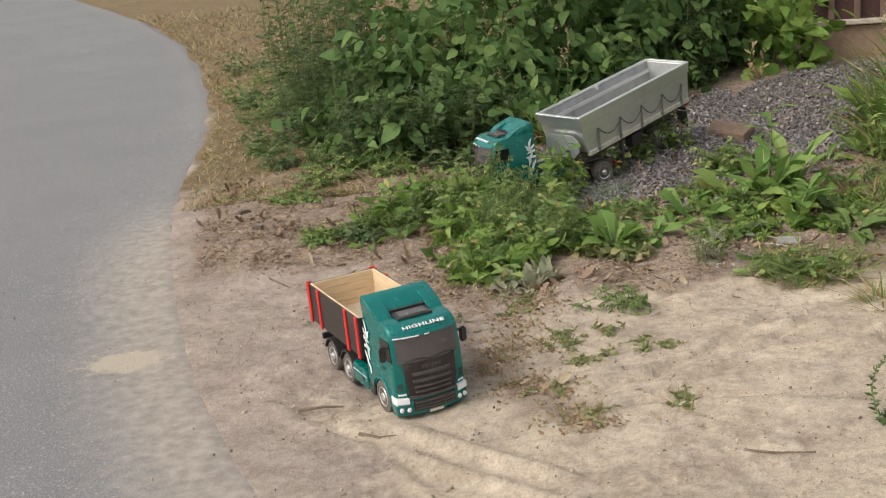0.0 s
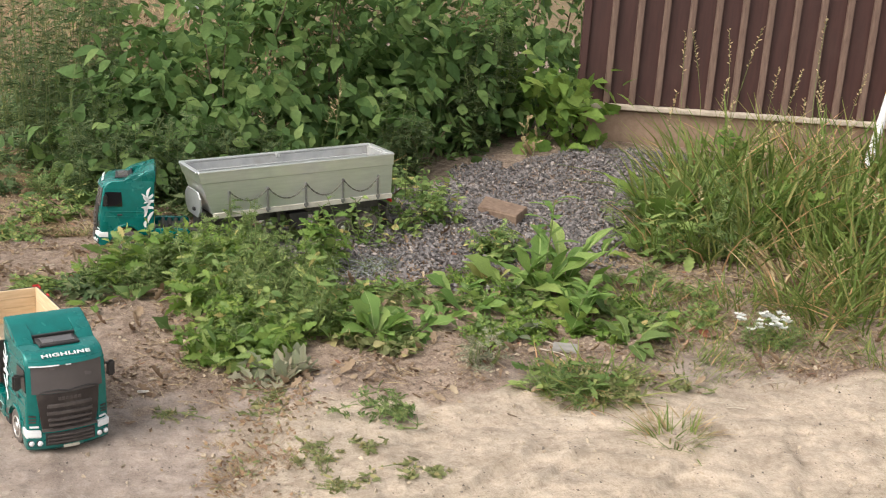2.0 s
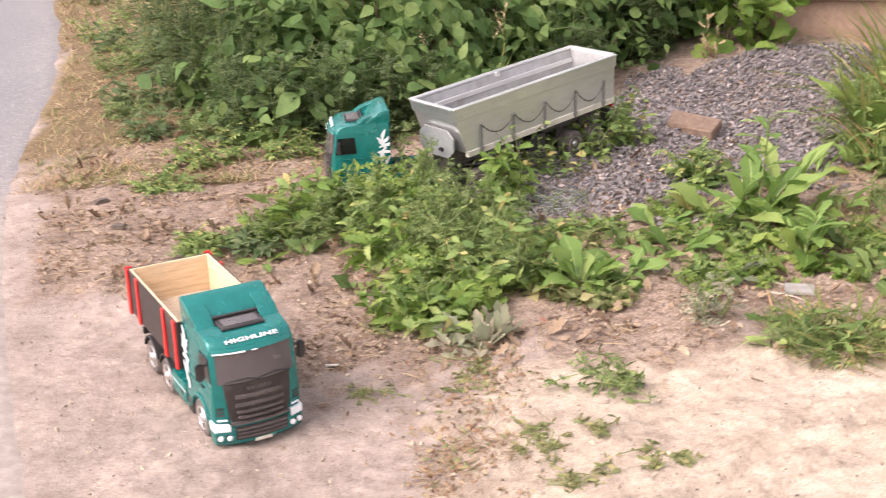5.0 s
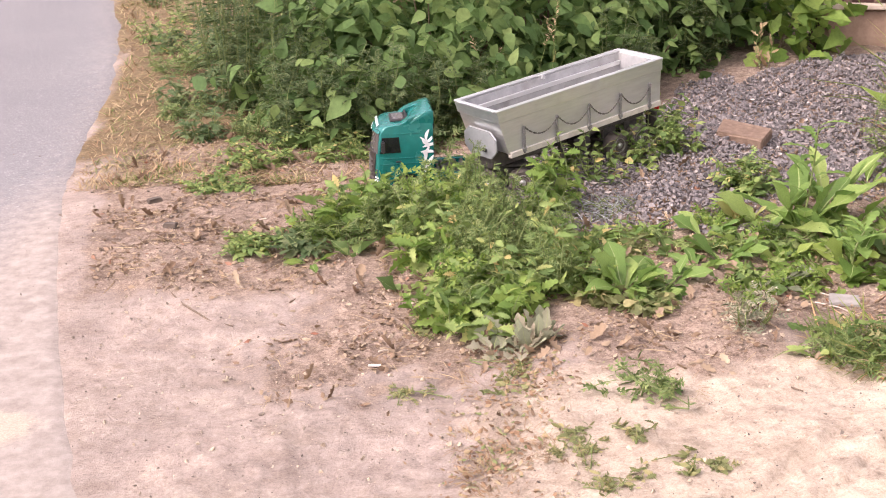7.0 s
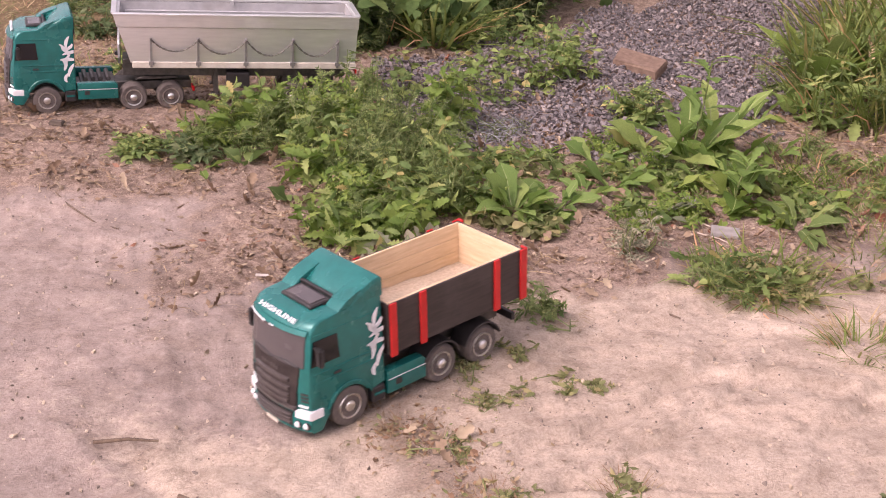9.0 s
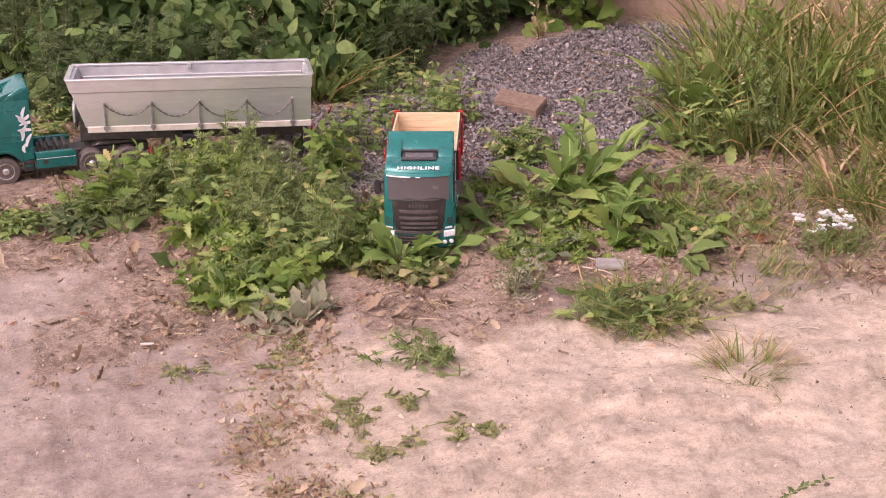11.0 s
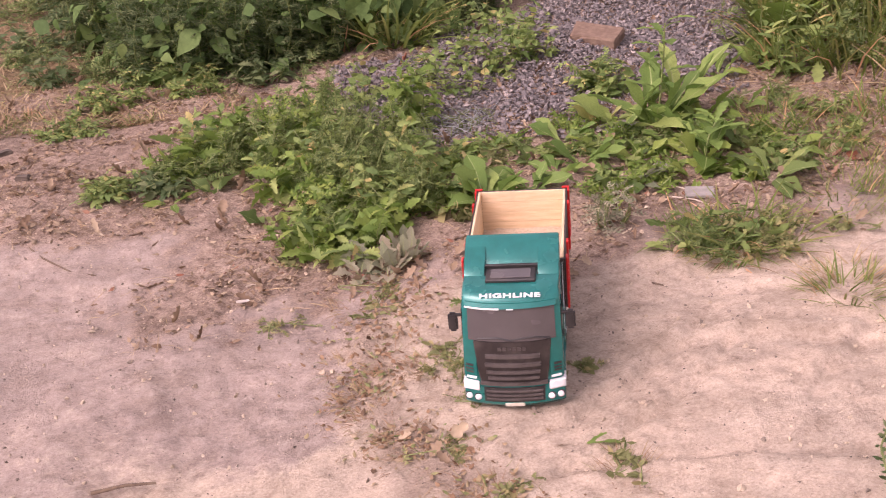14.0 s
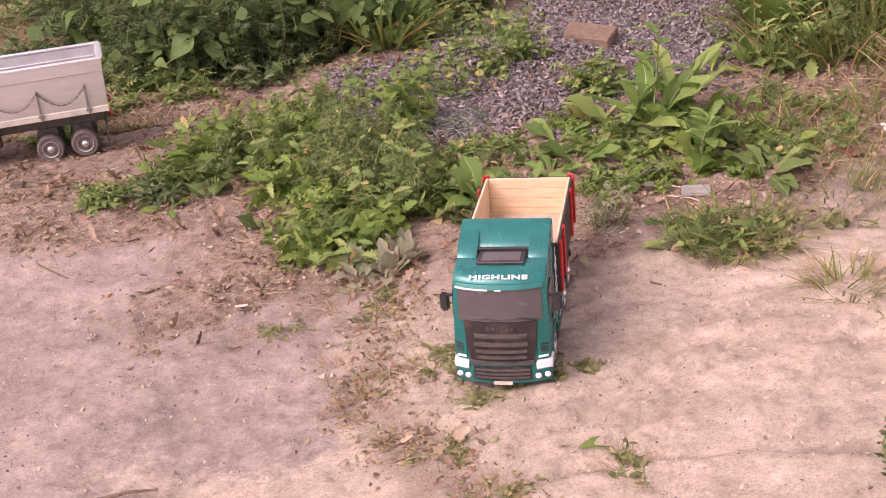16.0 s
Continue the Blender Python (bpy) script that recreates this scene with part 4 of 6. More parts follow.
    ch = part("trailer_frame", box(r + 0.03, f - 0.02, -0.04, 0.04, 0.094, low - 0.004, 0.002), STEEL, trailer, "grimy steel trailer frame")
    for s in (1, -1):
        lg = part("landing_leg", box(-0.205, -0.192, min(0.048 * s, 0.062 * s), max(0.048 * s, 0.062 * s), 0.045, 0.132, 0.001), STEEL, ch)
        part("leg_foot", box(-0.212, -0.185, min(0.044 * s, 0.066 * s), max(0.044 * s, 0.066 * s), 0.041, 0.0455, 0.001), STEEL, lg)
        part("mud_flap", box(r + 0.022, r + 0.025, min(0.045 * s, 0.095 * s), max(0.045 * s, 0.095 * s), 0.030, 0.098, 0.0006), STEEL, trailer, "hanging grey mud flap")
        part("rear_light", box(r - 0.002, r + 0.004, min(0.05 * s, 0.085 * s), max(0.05 * s, 0.085 * s), 0.116, 0.128, 0.001), RED, trailer)
        part("tool_box", box(-0.30, -0.23, min(0.05 * s, 0.088 * s), max(0.05 * s, 0.088 * s), 0.070, 0.118, 0.003), BLACK, trailer)
        for x in (-0.434, -0.536):
            part("spring", box(x - 0.03, x + 0.03, min(0.03 * s, 0.042 * s), max(0.03 * s, 0.042 * s), 0.060, 0.095, 0.002), STEEL, ch)
    part("rear_bumper", box(r + 0.010, r + 0.018, -0.085, 0.085, 0.098, 0.112, 0.001), STEEL, trailer)
    out = []
    for x in (-0.434, -0.536):
        part("axle", slab(arc(x, 0.0415, 0.006, 0, 330, 11), -0.06, 0.06), STEEL, ch)
        for s in (1, -1):
            out.append((wheel(trailer, x, 0.067 * s, 0.046), x, 0.067 * s))
    return out


TRAILER_WHEELS = trailer_body()


# ---- plants: leaf shapes lie along y, normal z, length 1 ----
def leaf_shape(outline, fold=0.18, droop=0.25):
    """Half widths along the midrib -> vertices and faces of one leaf, folded along its rib and drooping at the tip."""
    v, f = [], []
    for u, w in outline:
        z = -droop * u * u
        v += [(-w, u, z + fold * w), (0, u, z), (w, u, z + fold * w)]
    for i in range(len(outline) - 1):
        a, b = 3 * i, 3 * i + 3
        f += [(a, a + 1, b + 1, b), (a + 1, a + 2, b + 2, b + 1)]
    return np.array(v), f


def lobed_shape(pairs, droop=0.3, width=0.32, slim=0.075):
    """A deeply cut leaf: a narrow rib with pointed lobes on both sides."""
    v, f = [], []

    def add(*pts):
        n = len(v)
        for x, y in pts:
            v.append((x, y, -droop * y * y - 0.12 * abs(x)))
        f.append(tuple(range(n, n + len(pts))))
    add((-0.018, 0), (0.018, 0), (0.03, 0.55), (0, 1.0), (-0.03, 0.55))
    for i in range(pairs):
        y = 0.22 + 0.62 * i / max(1, pairs - 1)
        w = width * math.sin(math.pi * (0.22 + 0.62 * i / max(1, pairs - 1))) ** 0.7
        for s in (1, -1):
            add((0, y - slim), (s * w * 0.55, y - slim * 0.35), (s * w, y + 0.16), (s * w * 0.4, y + slim), (0, y + slim * 0.8))
    return np.array(v), f


OVATE = leaf_shape([(0, 0.02), (0.12, 0.2), (0.3, 0.33), (0.5, 0.32), (0.75, 0.18), (1.0, 0.005)], 0.2, 0.3)
LANCE = leaf_shape([(0, 0.02), (0.15, 0.045), (0.28, 0.10), (0.36, 0.095), (0.5, 0.15), (0.58, 0.14), (0.7, 0.17), (0.82, 0.13), (0.93, 0.07), (1.0, 0.005)], 0.3, 0.30)
BROAD = leaf_shape([(0, 0.02), (0.12, 0.035), (0.25, 0.075), (0.38, 0.125), (0.46, 0.120), (0.6, 0.185), (0.72, 0.205), (0.84, 0.175), (0.93, 0.10), (1.0, 0.01)], 0.22, 0.55)
TOOTHED = leaf_shape([(0, 0.015), (0.15, 0.03), (0.22, 0.085), (0.30, 0.045), (0.38, 0.12), (0.46, 0.065), (0.56, 0.15), (0.64, 0.09), (0.76, 0.16), (0.9, 0.09), (1.0, 0.005)], 0.25, 0.4)
DANDEL = leaf_shape([(0, 0.02), (0.1, 0.035), (0.17, 0.085), (0.21, 0.04), (0.32, 0.14), (0.36, 0.075), (0.47, 0.19), (0.51, 0.11), (0.62, 0.22), (0.67, 0.14), (0.78, 0.20), (0.83, 0.12), (0.92, 0.10), (1.0, 0.005)], 0.3, 0.42)
CRUMPLE = leaf_shape([(0, 0.03), (0.18, 0.20), (0.35, 0.13), (0.5, 0.30), (0.68, 0.16), (0.82, 0.20), (1.0, 0.02)], 0.9, -0.5)
SCRAP = (np.array([(-0.2, 0, 0), (0.12, 0.05, 0.06), (0.26, 0.5, -0.05), (0.02, 0.55, 0.16), (-0.28, 0.45, 0.05), (0.08, 1.0, 0.1)]), [(0, 1, 3), (1, 2, 3), (0, 3, 4), (4, 3, 5), (3, 2, 5)])
JAG = leaf_shape([(0, 0.02), (0.12, 0.04), (0.20, 0.16), (0.25, 0.07), (0.36, 0.24), (0.42, 0.10), (0.54, 0.28), (0.60, 0.13), (0.72, 0.23), (0.78, 0.11), (0.88, 0.13), (1.0, 0.005)], 0.35, 0.35)
LOBED, FINE = lobed_shape(3, 0.35, 0.36, 0.13), lobed_shape(4, 0.3, 0.30, 0.06)
HOPLEAF = leaf_shape([(0, 0.02), (0.03, 0.22), (0.16, 0.36), (0.28, 0.27), (0.42, 0.40), (0.56, 0.25), (0.78, 0.16), (1.0, 0.005)], 0.15, 0.25)
BLADE = leaf_shape([(0, 0.012), (0.35, 0.013), (0.7, 0.010), (1.0, 0.001)], 0.6, 0.35)
LITTER = leaf_shape([(0, 0.02), (0.25, 0.26), (0.6, 0.28), (1.0, 0.01)], 0.5, -0.35)


def leaves(name, shape, P, D, N, S, material, parent, label="", wide=1.0):
    """Many leaves in one mesh: places, tip directions, normals, lengths."""
    tv, tf = shape
    P, D, N, S = (np.asarray(a, float) for a in (P, D, N, S))
    D = D / np.linalg.norm(D, axis=1)[:, None]
    dice = np.random.default_rng(len(P))
    curl = dice.uniform(0.2, 1.9, (len(P), 1, 1))
    wide = wide * dice.uniform(0.72, 1.22, (len(P), 1, 1))
    N = N - (N * D).sum(1)[:, None] * D
    N = N / (np.linalg.norm(N, axis=1)[:, None] + 1e-9)
    X = np.cross(D, N)
    V = P[:, None] + S[:, None, None] * (wide * tv[None, :, 0:1] * X[:, None] + tv[None, :, 1:2] * D[:, None] + curl * tv[None, :, 2:3] * N[:, None])
    k = len(tv)
    F = [tuple(i * k + j for j in q) for i in range(len(P)) for q in tf]
    me = bpy.data.meshes.new(name)
    me.from_pydata(V.reshape(-1, 3), [], F)
    for p in me.polygons:
        p.use_smooth = True
    return part(name, me, material, parent, label)


def stem_curve(rng, base, tip, sag, n=6):
    b, t = Vector(base), Vector(tip)
    side = Vector((rng.normal(0, 0.03), rng.normal(0, 0.03), 0))
    return [b.lerp(t, i / (n - 1)) + Vector((0, 0, sag * math.sin(math.pi * 0.5 * i / (n - 1)) - sag * i / (n - 1))) + side * math.sin(math.pi * i / (n - 1)) for i in range(n)]


def bush(x, y, rx, ry, h, count, seed, label, shape=OVATE, material=None, size=(0.05, 0.1), name="bramble_bush", category="bush"):
    """Canes and a crown of many leaves with an uneven outline."""
    rng = np.random.default_rng(seed)
    z0 = height(x, y)
    t = thing(name, pose(x, y, z0), label, category, "bushes along the fence")
    cl = []
    for _ in range(max(14, count // 28)):
        a, u = rng.uniform(0, math.tau), rng.uniform(0.02, 1) ** 0.6
        e = math.acos(1 - u * 0.98)
        r = rng.uniform(0.7, 1.08) * (1 if rng.random() > 0.25 else 0.6)
        cl.append((rx * r * math.cos(a) * math.sin(e) ** 0.7, ry * r * math.sin(a) * math.sin(e) ** 0.7, h * max(0.06, math.cos(e) * r), a))
    bm = bmesh.new()
    for cx, cy, cz, _ in cl[::3]:
        tube(bm, [Vector(p) for p in stem_curve(rng, (cx * 0.2, cy * 0.2, -0.02), (cx * 0.95, cy * 0.95, cz), 0.12 * h)], 0.006, 0.002, 5)
    tagged(part("cane_mass", bm, BARK, t, "thin brown canes"), kind="stuff")
    P, D, N, S = [], [], [], []
    for cx, cy, cz, a in cl:
        out = np.array([cx / rx, cy / ry, 0.9 * cz / h])
        out = out / (np.linalg.norm(out) + 1e-6)
        for _ in range(count // len(cl) + 1):
            P.append(np.array([cx, cy, max(0.03, cz)]) + rng.normal(0, 0.075, 3) * (1, 1, 0.8))
            d = out * 0.6 + rng.normal(0, 0.55, 3) + (0, 0, -0.35)
            D.append(d)
            N.append(out * 0.7 + np.array([0, 0, 0.8]) + rng.normal(0, 0.35, 3))
            S.append(rng.uniform(*size) * rng.choice([0.55, 0.8, 1.0, 1.2]))
    if h > 0.6:
        Q, E, M, T = [], [], [], []
        for cx, cy, cz, a in cl:
            if cz > 0.45 * h and rng.random() < 0.5:
                c = np.array([cx * 1.12, cy * 1.16, cz + 0.08])
                for _ in range(rng.integers(20, 46)):
                    Q.append(c + rng.normal(0, 0.032, 3))
                    E.append(rng.normal(0, 1, 3) + (0, 0, 0.4))
                    M.append(rng.normal(0, 1, 3))
                    T.append(rng.uniform(0.010, 0.024))
        if Q:
            tagged(leaves("blossom_mass", CRUMPLE, Q, E, M, T, BLOOM, t, "withered brown blossom clusters"), kind="stuff")
    P = np.array(P)
    P[:, 2] = np.maximum(P[:, 2], 0.03)
    tagged(leaves("foliage", shape, P, D, N, S, material or BERRY, t), kind="stuff")
    return t


def weed(name, x, y, h, r, stems, per, shape, material, size, seed, label, category="weed", group="", upright=0.5, lean=(0, 0), flat=0.35):
    """Several stems with leaves all along them."""
    rng = np.random.default_rng(seed)
    t = thing(name, pose(x, y, height(x, y)), label, category, group)
    bm = bmesh.new()
    P, D, N, S = [], [], [], []
    for k in range(stems):
        a = rng.uniform(0, math.tau)
        q = r * math.sqrt(rng.uniform(0.05, 1))
        hh = h * rng.uniform(0.65, 1.05) * (1 - 0.35 * (q / max(r, 1e-6)) ** 2)
        tip = (q * math.cos(a) + lean[0] * hh, q * math.sin(a) + lean[1] * hh, hh)
        b = (q * (1 - upright) * 0.35 * math.cos(a) + q * upright * 0.8 * math.cos(a), q * (1 - upright) * 0.35 * math.sin(a) + q * upright * 0.8 * math.sin(a), -0.012)
        pts = stem_curve(rng, b, tip, 0.15 * hh)
        tube(bm, pts, 0.0026, 0.0009, 4)
        for j in range(per):
            u = (j + rng.uniform(0.2, 0.9)) / per
            i = min(len(pts) - 2, int(u * (len(pts) - 1)))
            p = pts[i].lerp(pts[i + 1], u * (len(pts) - 1) - i)
            b2 = rng.uniform(0, math.tau)
            d = np.array([math.cos(b2), math.sin(b2), rng.uniform(-0.15, 0.75) * (0.4 + u)])
            P.append((p.x, p.y, max(0.008, p.z)))
            D.append(d)
            N.append(np.array([0, 0, 1]) + rng.normal(0, flat, 3))
            S.append(rng.uniform(*size) * (1.15 - 0.6 * u))
    tagged(part("stem_mass", bm, STEM, t), kind="stuff")
    tagged(leaves("foliage", shape, P, D, N, S, material, t), kind="stuff")
    return t


LEAF_CACHE = {}


def one_leaf(shape, kind, wide, material, parent, m):
    """One large leaf as a part of its own, with a pale midrib; alike leaves share a mesh."""
    key = (id(shape), kind, wide, material.name)
    if key not in LEAF_CACHE:
        tv = shape[0]
        us = [tv[3 * i][1] for i in range(len(tv) // 3)]
        ws = [abs(tv[3 * i][0]) for i in range(len(us))]
        zs = [tv[3 * i + 1][2] for i in range(len(us))]
        rows, curl, twist = 11, (0.25, 0.6, 1.0, 1.5)[kind], (-0.35, 0.15, 0.5, -0.1)[kind]
        wave = random.Random(7 * kind + len(us))
        v, f = [], []
        for i in range(rows):
            y = i / (rows - 1)
            w, z = float(np.interp(y, us, ws)) * wide, float(np.interp(y, us, zs)) * curl
            rib = min(0.3 * w, 0.010 * (1 - 0.7 * y) + 0.001)
            wl, wr = w * wave.uniform(0.78, 1.18), w * wave.uniform(0.78, 1.18)
            bend = 0.09 * (kind - 1.5) * y * y + 0.012 * math.sin(9 * y + kind)
            up = 0.30 + 0.35 * math.sin(8 * y + 2 * kind)
            v += [(-wl + bend, y + wave.uniform(-0.012, 0.012), z + wl * (up + twist * y)), (-rib + bend, y, z), (rib + bend, y, z), (wr + bend, y + wave.uniform(-0.012, 0.012), z + wr * (0.6 - up - twist * y + 0.2))]
        for i in range(rows - 1):
            p = 4 * i
            f += [(p, p + 1, p + 5, p + 4), (p + 1, p + 2, p + 6, p + 5), (p + 2, p + 3, p + 7, p + 6)]
        me = bpy.data.meshes.new("leaf")
        me.from_pydata(v, [], f)
        me.materials.append(ONE[material])
        me.materials.append(MIDRIB)
        for i, p in enumerate(me.polygons):
            p.use_smooth, p.material_index = True, 1 if i % 3 == 1 else 0
        LEAF_CACHE[key] = me
    o = new("leaf", LEAF_CACHE[key])
    o.parent, o.matrix_basis = parent, m
    return o


def rosette(name, x, y, n, size, seed, label, shape=LANCE, material=None, rise=(0.2, 0.9), category="weed", group="", stalk=0.0, wide=1.0):
    """Leaves that all spring from the root."""
    rng = np.random.default_rng(seed)
    t = thing(name, pose(x, y, height(x, y)), label, category, group)
    for k in range(n):
        a = k * 2.4 + rng.normal(0, 0.3)
        e = rng.uniform(*rise)
        tip = Vector((math.cos(a), math.sin(a), e)).normalized()
        up = Vector((-0.5 * e * math.cos(a) + rng.normal(0, 0.2), -0.5 * e * math.sin(a) + rng.normal(0, 0.2), 1))
        side = tip.cross(up).normalized()
        up = side.cross(tip)
        s = rng.uniform(*size)
        m = Matrix((side * s, tip * s, up * s)).transposed().to_4x4()
        m.translation = (0.012 * math.cos(a), 0.012 * math.sin(a), 0.002)
        one_leaf(shape, k % 4, wide, material or DOCK, t, m)
    if stalk:
        bm = bmesh.new()
        pts = stem_curve(rng, (0, 0, -0.01), (0.03, 0.02, stalk), 0.02)
        tube(bm, pts, 0.004, 0.002, 5)
        part("stalk", bm, STEM, t, "upright green stalk")
        P, D, N, S = [], [], [], []
        for k in range(14):
            p = pts[-1].lerp(pts[1], k / 16)
            a = rng.uniform(0, math.tau)
            P.append(tuple(p))
            D.append((math.cos(a), math.sin(a), 0.9))
            N.append((0, 0, 1))
            S.append(rng.uniform(0.06, 0.12))
        leaves("stalk_leaves", TOOTHED, P, D, N, S, DOCK, t)
    return t


def tuft(name, x, y, n, length, r, seed, label, material=None, rise=(0.6, 2.2), category="grass", group="", wide=1.6, heads=0):
    """A clump of grass blades, perhaps with seed heads."""
    rng = np.random.default_rng(seed)
    t = thing(name, pose(x, y, height(x, y)), label, category, group)
    a, q = rng.uniform(0, math.tau, n), r * np.sqrt(rng.uniform(0, 1, n))
    b = a + rng.normal(0, 0.7, n)
    P = np.stack([q * np.cos(a), q * np.sin(a), np.full(n, -0.006)], -1)
    D = np.stack([np.cos(b), np.sin(b), rng.uniform(*rise, n)], -1)
    N = np.stack([-np.cos(b) * 0.3, -np.sin(b) * 0.3, np.ones(n)], -1) + rng.normal(0, 0.25, (n, 3))
    tagged(leaves("grass_mass", BLADE, P, D, N, length * rng.uniform(0.5, 1.05, n), material or GRASS, t, wide=wide), kind="stuff")
    if heads:
        bm = bmesh.new()
        P, D, N, S = [], [], [], []
        for k in range(heads):
            a = rng.uniform(0, math.tau)
            hgt = length * rng.uniform(1.05, 1.75)
            pts = stem_curve(rng, (r * 0.5 * math.cos(a), r * 0.5 * math.sin(a), -0.006), (hgt * 0.22 * math.cos(a), hgt * 0.22 * math.sin(a), hgt), 0.03)
            tube(bm, pts, 0.0016, 0.0008, 4)
            for j in range(16):
                p = pts[-1].lerp(pts[-2], j / 13)
                P.append(tuple(p))
                c = rng.uniform(0, math.tau)
                D.append((math.cos(c), math.sin(c), 1.6))
                N.append((math.cos(c), math.sin(c), 0.3))
                S.append(rng.uniform(0.009, 0.018))
        tagged(part("stalk_mass", bm, TWIG if material is STRAW else STEM, t), kind="stuff")
        tagged(leaves("seed_head_mass", LITTER, P, D, N, S, STRAW, t, "straw-coloured seed heads"), kind="stuff")
    return t


# ---- fence at the back ----
def fence():
    a, b = Vector((2.03, 6.44, 0)), Vector((9.0, 4.70, 0))
    d = (b - a)
    ln = d.length
    yaw = math.degrees(math.atan2(d.y, d.x))
    m = pose(a.x, a.y, 0, 0, 0, yaw)
    f = thing("fence", m, "brown profiled metal fence on a sandy concrete base", "fence", kind="structure")
    part("plinth", box(0, ln, 0.0, 0.18, -0.05, 0.325, 0.012), PLINTH, f, "sandy concrete base wall")
    part("base_rail", box(-0.01, ln, -0.035, 0.02, 0.326, 0.350, 0.004), RAIL, f, "pale rail under the sheets")
    part("fence_sheet", box(-0.012, ln, 0.022, 0.034, 0.345, 1.95, 0.002), PLANK, f, "dark red-brown sheet")
    bt = box(-0.0155, 0.0155, -0.008, 0.021, 0.351, 1.95, 0.004)
    me = bpy.data.meshes.new("rib")
    bm = bt
    bm.to_mesh(me)
    bm.free()
    for k in range(46):
        part("rib", me, BATTEN, f, "", pose(0.10 + k * 0.125, 0, 0))
    part("end_post", box(-0.05, -0.013, 0.0, 0.06, -0.02, 1.98, 0.004), PLANK, f)


fence()

# ---- bushes along the fence ----
BL = "dense green raspberry bush with a few browned leaves"
for i, (x, y, rx, ry, h, n) in enumerate(((-0.06, 6.22, 0.34, 0.40, 0.62, 600), (0.30, 6.15, 0.46, 0.50, 0.95, 1300), (0.78, 6.42, 0.46, 0.46, 1.12, 1300), (1.24, 6.66, 0.46, 0.45, 1.10, 1200), (1.66, 6.82, 0.36, 0.35, 1.05, 800), (0.05, 7.0, 0.6, 0.5, 1.0, 900), (0.7, 7.3, 0.7, 0.6, 1.45, 1300), (1.45, 7.5, 0.65, 0.5, 1.6, 1200), (2.15, 7.6, 0.5, 0.4, 1.6, 700))):
    bush(x, y, rx, ry, h, int(n * 1.3), 20 + i, BL, size=(0.045, 0.098))
bush(1.78, 6.40, 0.24, 0.20, 0.52, 330, 41, "bright green climbing plant beside the concrete base", HOPLEAF, HOP, (0.06, 0.11), "climbing_plant", "climber")
bush(0.55, 5.80, 0.34, 0.24, 0.36, 480, 42, "low bramble with green leaves", OVATE, BERRY, (0.045, 0.09), "bramble_shoot", "bush")
bush(-0.14, 5.98, 0.30, 0.30, 0.66, 760, 45, BL, OVATE, BERRY, (0.05, 0.10))
bush(1.12, 6.08, 0.34, 0.20, 0.36, 420, 43, "low bramble with green leaves", OVATE, BERRY, (0.04, 0.085), "bramble_shoot", "bush")
bush(-0.02, 5.66, 0.40, 0.22, 0.38, 520, 44, "low bramble with broad green leaves", OVATE, BERRY, (0.05, 0.10), "bramble_shoot", "bush")
for i, (x, y, h) in enumerate(((-0.52, 6.05, 0.86), (-0.40, 6.32, 1.10), (-0.62, 6.50, 1.05), (-0.30, 5.82, 0.6), (-0.32, 6.6, 1.2), (1.50, 6.42, 0.85), (1.36, 6.30, 0.6), (-0.30, 5.55, 0.36), (-0.08, 5.50, 0.38), (0.14, 5.52, 0.40), (0.34, 5.62, 0.42), (0.98, 5.92, 0.40), (0.95, 7.0, 1.5), (1.18, 6.9, 1.35))):
    weed("mugwort", x, y, h, 0.17, 26, 26, FINE, MUG, (0.045, 0.085), 60 + i, "tall feathery dark green mugwort", "weed", "mugworts")
# withered shoot before the climber
weed("withered_shoot", 1.66, 6.12, 0.24, 0.04, 3, 7, CRUMPLE, STRAW, (0.025, 0.05), 71, "withered tan shoot hanging by the bushes", "weed")

# ---- weed belt between lane and gravel ----
MID = [(-0.06, 4.58, 0.15), (0.06, 4.50, 0.19), (0.20, 4.52, 0.21), (0.30, 4.22, 0.20), (0.14, 4.34, 0.14), (0.42, 4.16, 0.20), (0.36, 4.48, 0.21), (0.24, 4.08, 0.13), (-0.10, 4.46, 0.10), (0.24, 4.38, 0.20), (0.36, 4.04, 0.15), (0.46, 4.30, 0.17), (0.12, 4.58, 0.20), (0.30, 4.32, 0.20), (0.48, 4.06, 0.14)]
WL = ("ragged green weed with cut leaves", "dark feathery weed by the gravel", "bright green weed with cut leaves", "dark feathery weed by the gravel", "green weed with toothed leaves")
for i, (x, y, h) in enumerate(MID):
    sh, ma, sz = ((JAG, WEED, (0.04, 0.08)), (FINE, FEATHER, (0.03, 0.06)), (LOBED, HOP, (0.04, 0.075)), (FINE, FEATHER, (0.035, 0.065)), (JAG, WEED, (0.035, 0.07)))[i % 5]
    weed("leafy_weed", x, y, h, 0.10, 13, 14, sh, ma, sz, 90 + i, WL[i % 5], "weed", "weeds beside the gravel", upright=0.75, flat=0.7)
for i, (x, y, h) in enumerate(((0.02, 4.56, 0.20), (0.16, 4.46, 0.20), (-0.16, 4.50, 0.10), (0.24, 4.58, 0.21), (0.16, 4.28, 0.13))):
    weed("jagged_weed", x, y, h, 0.09, 8, 9, JAG, (HOP, WEED)[i % 2], (0.055, 0.105), 560 + i, "light green weed with broad jagged leaves", "weed", "jagged weeds near the lane", upright=0.8, flat=0.8)
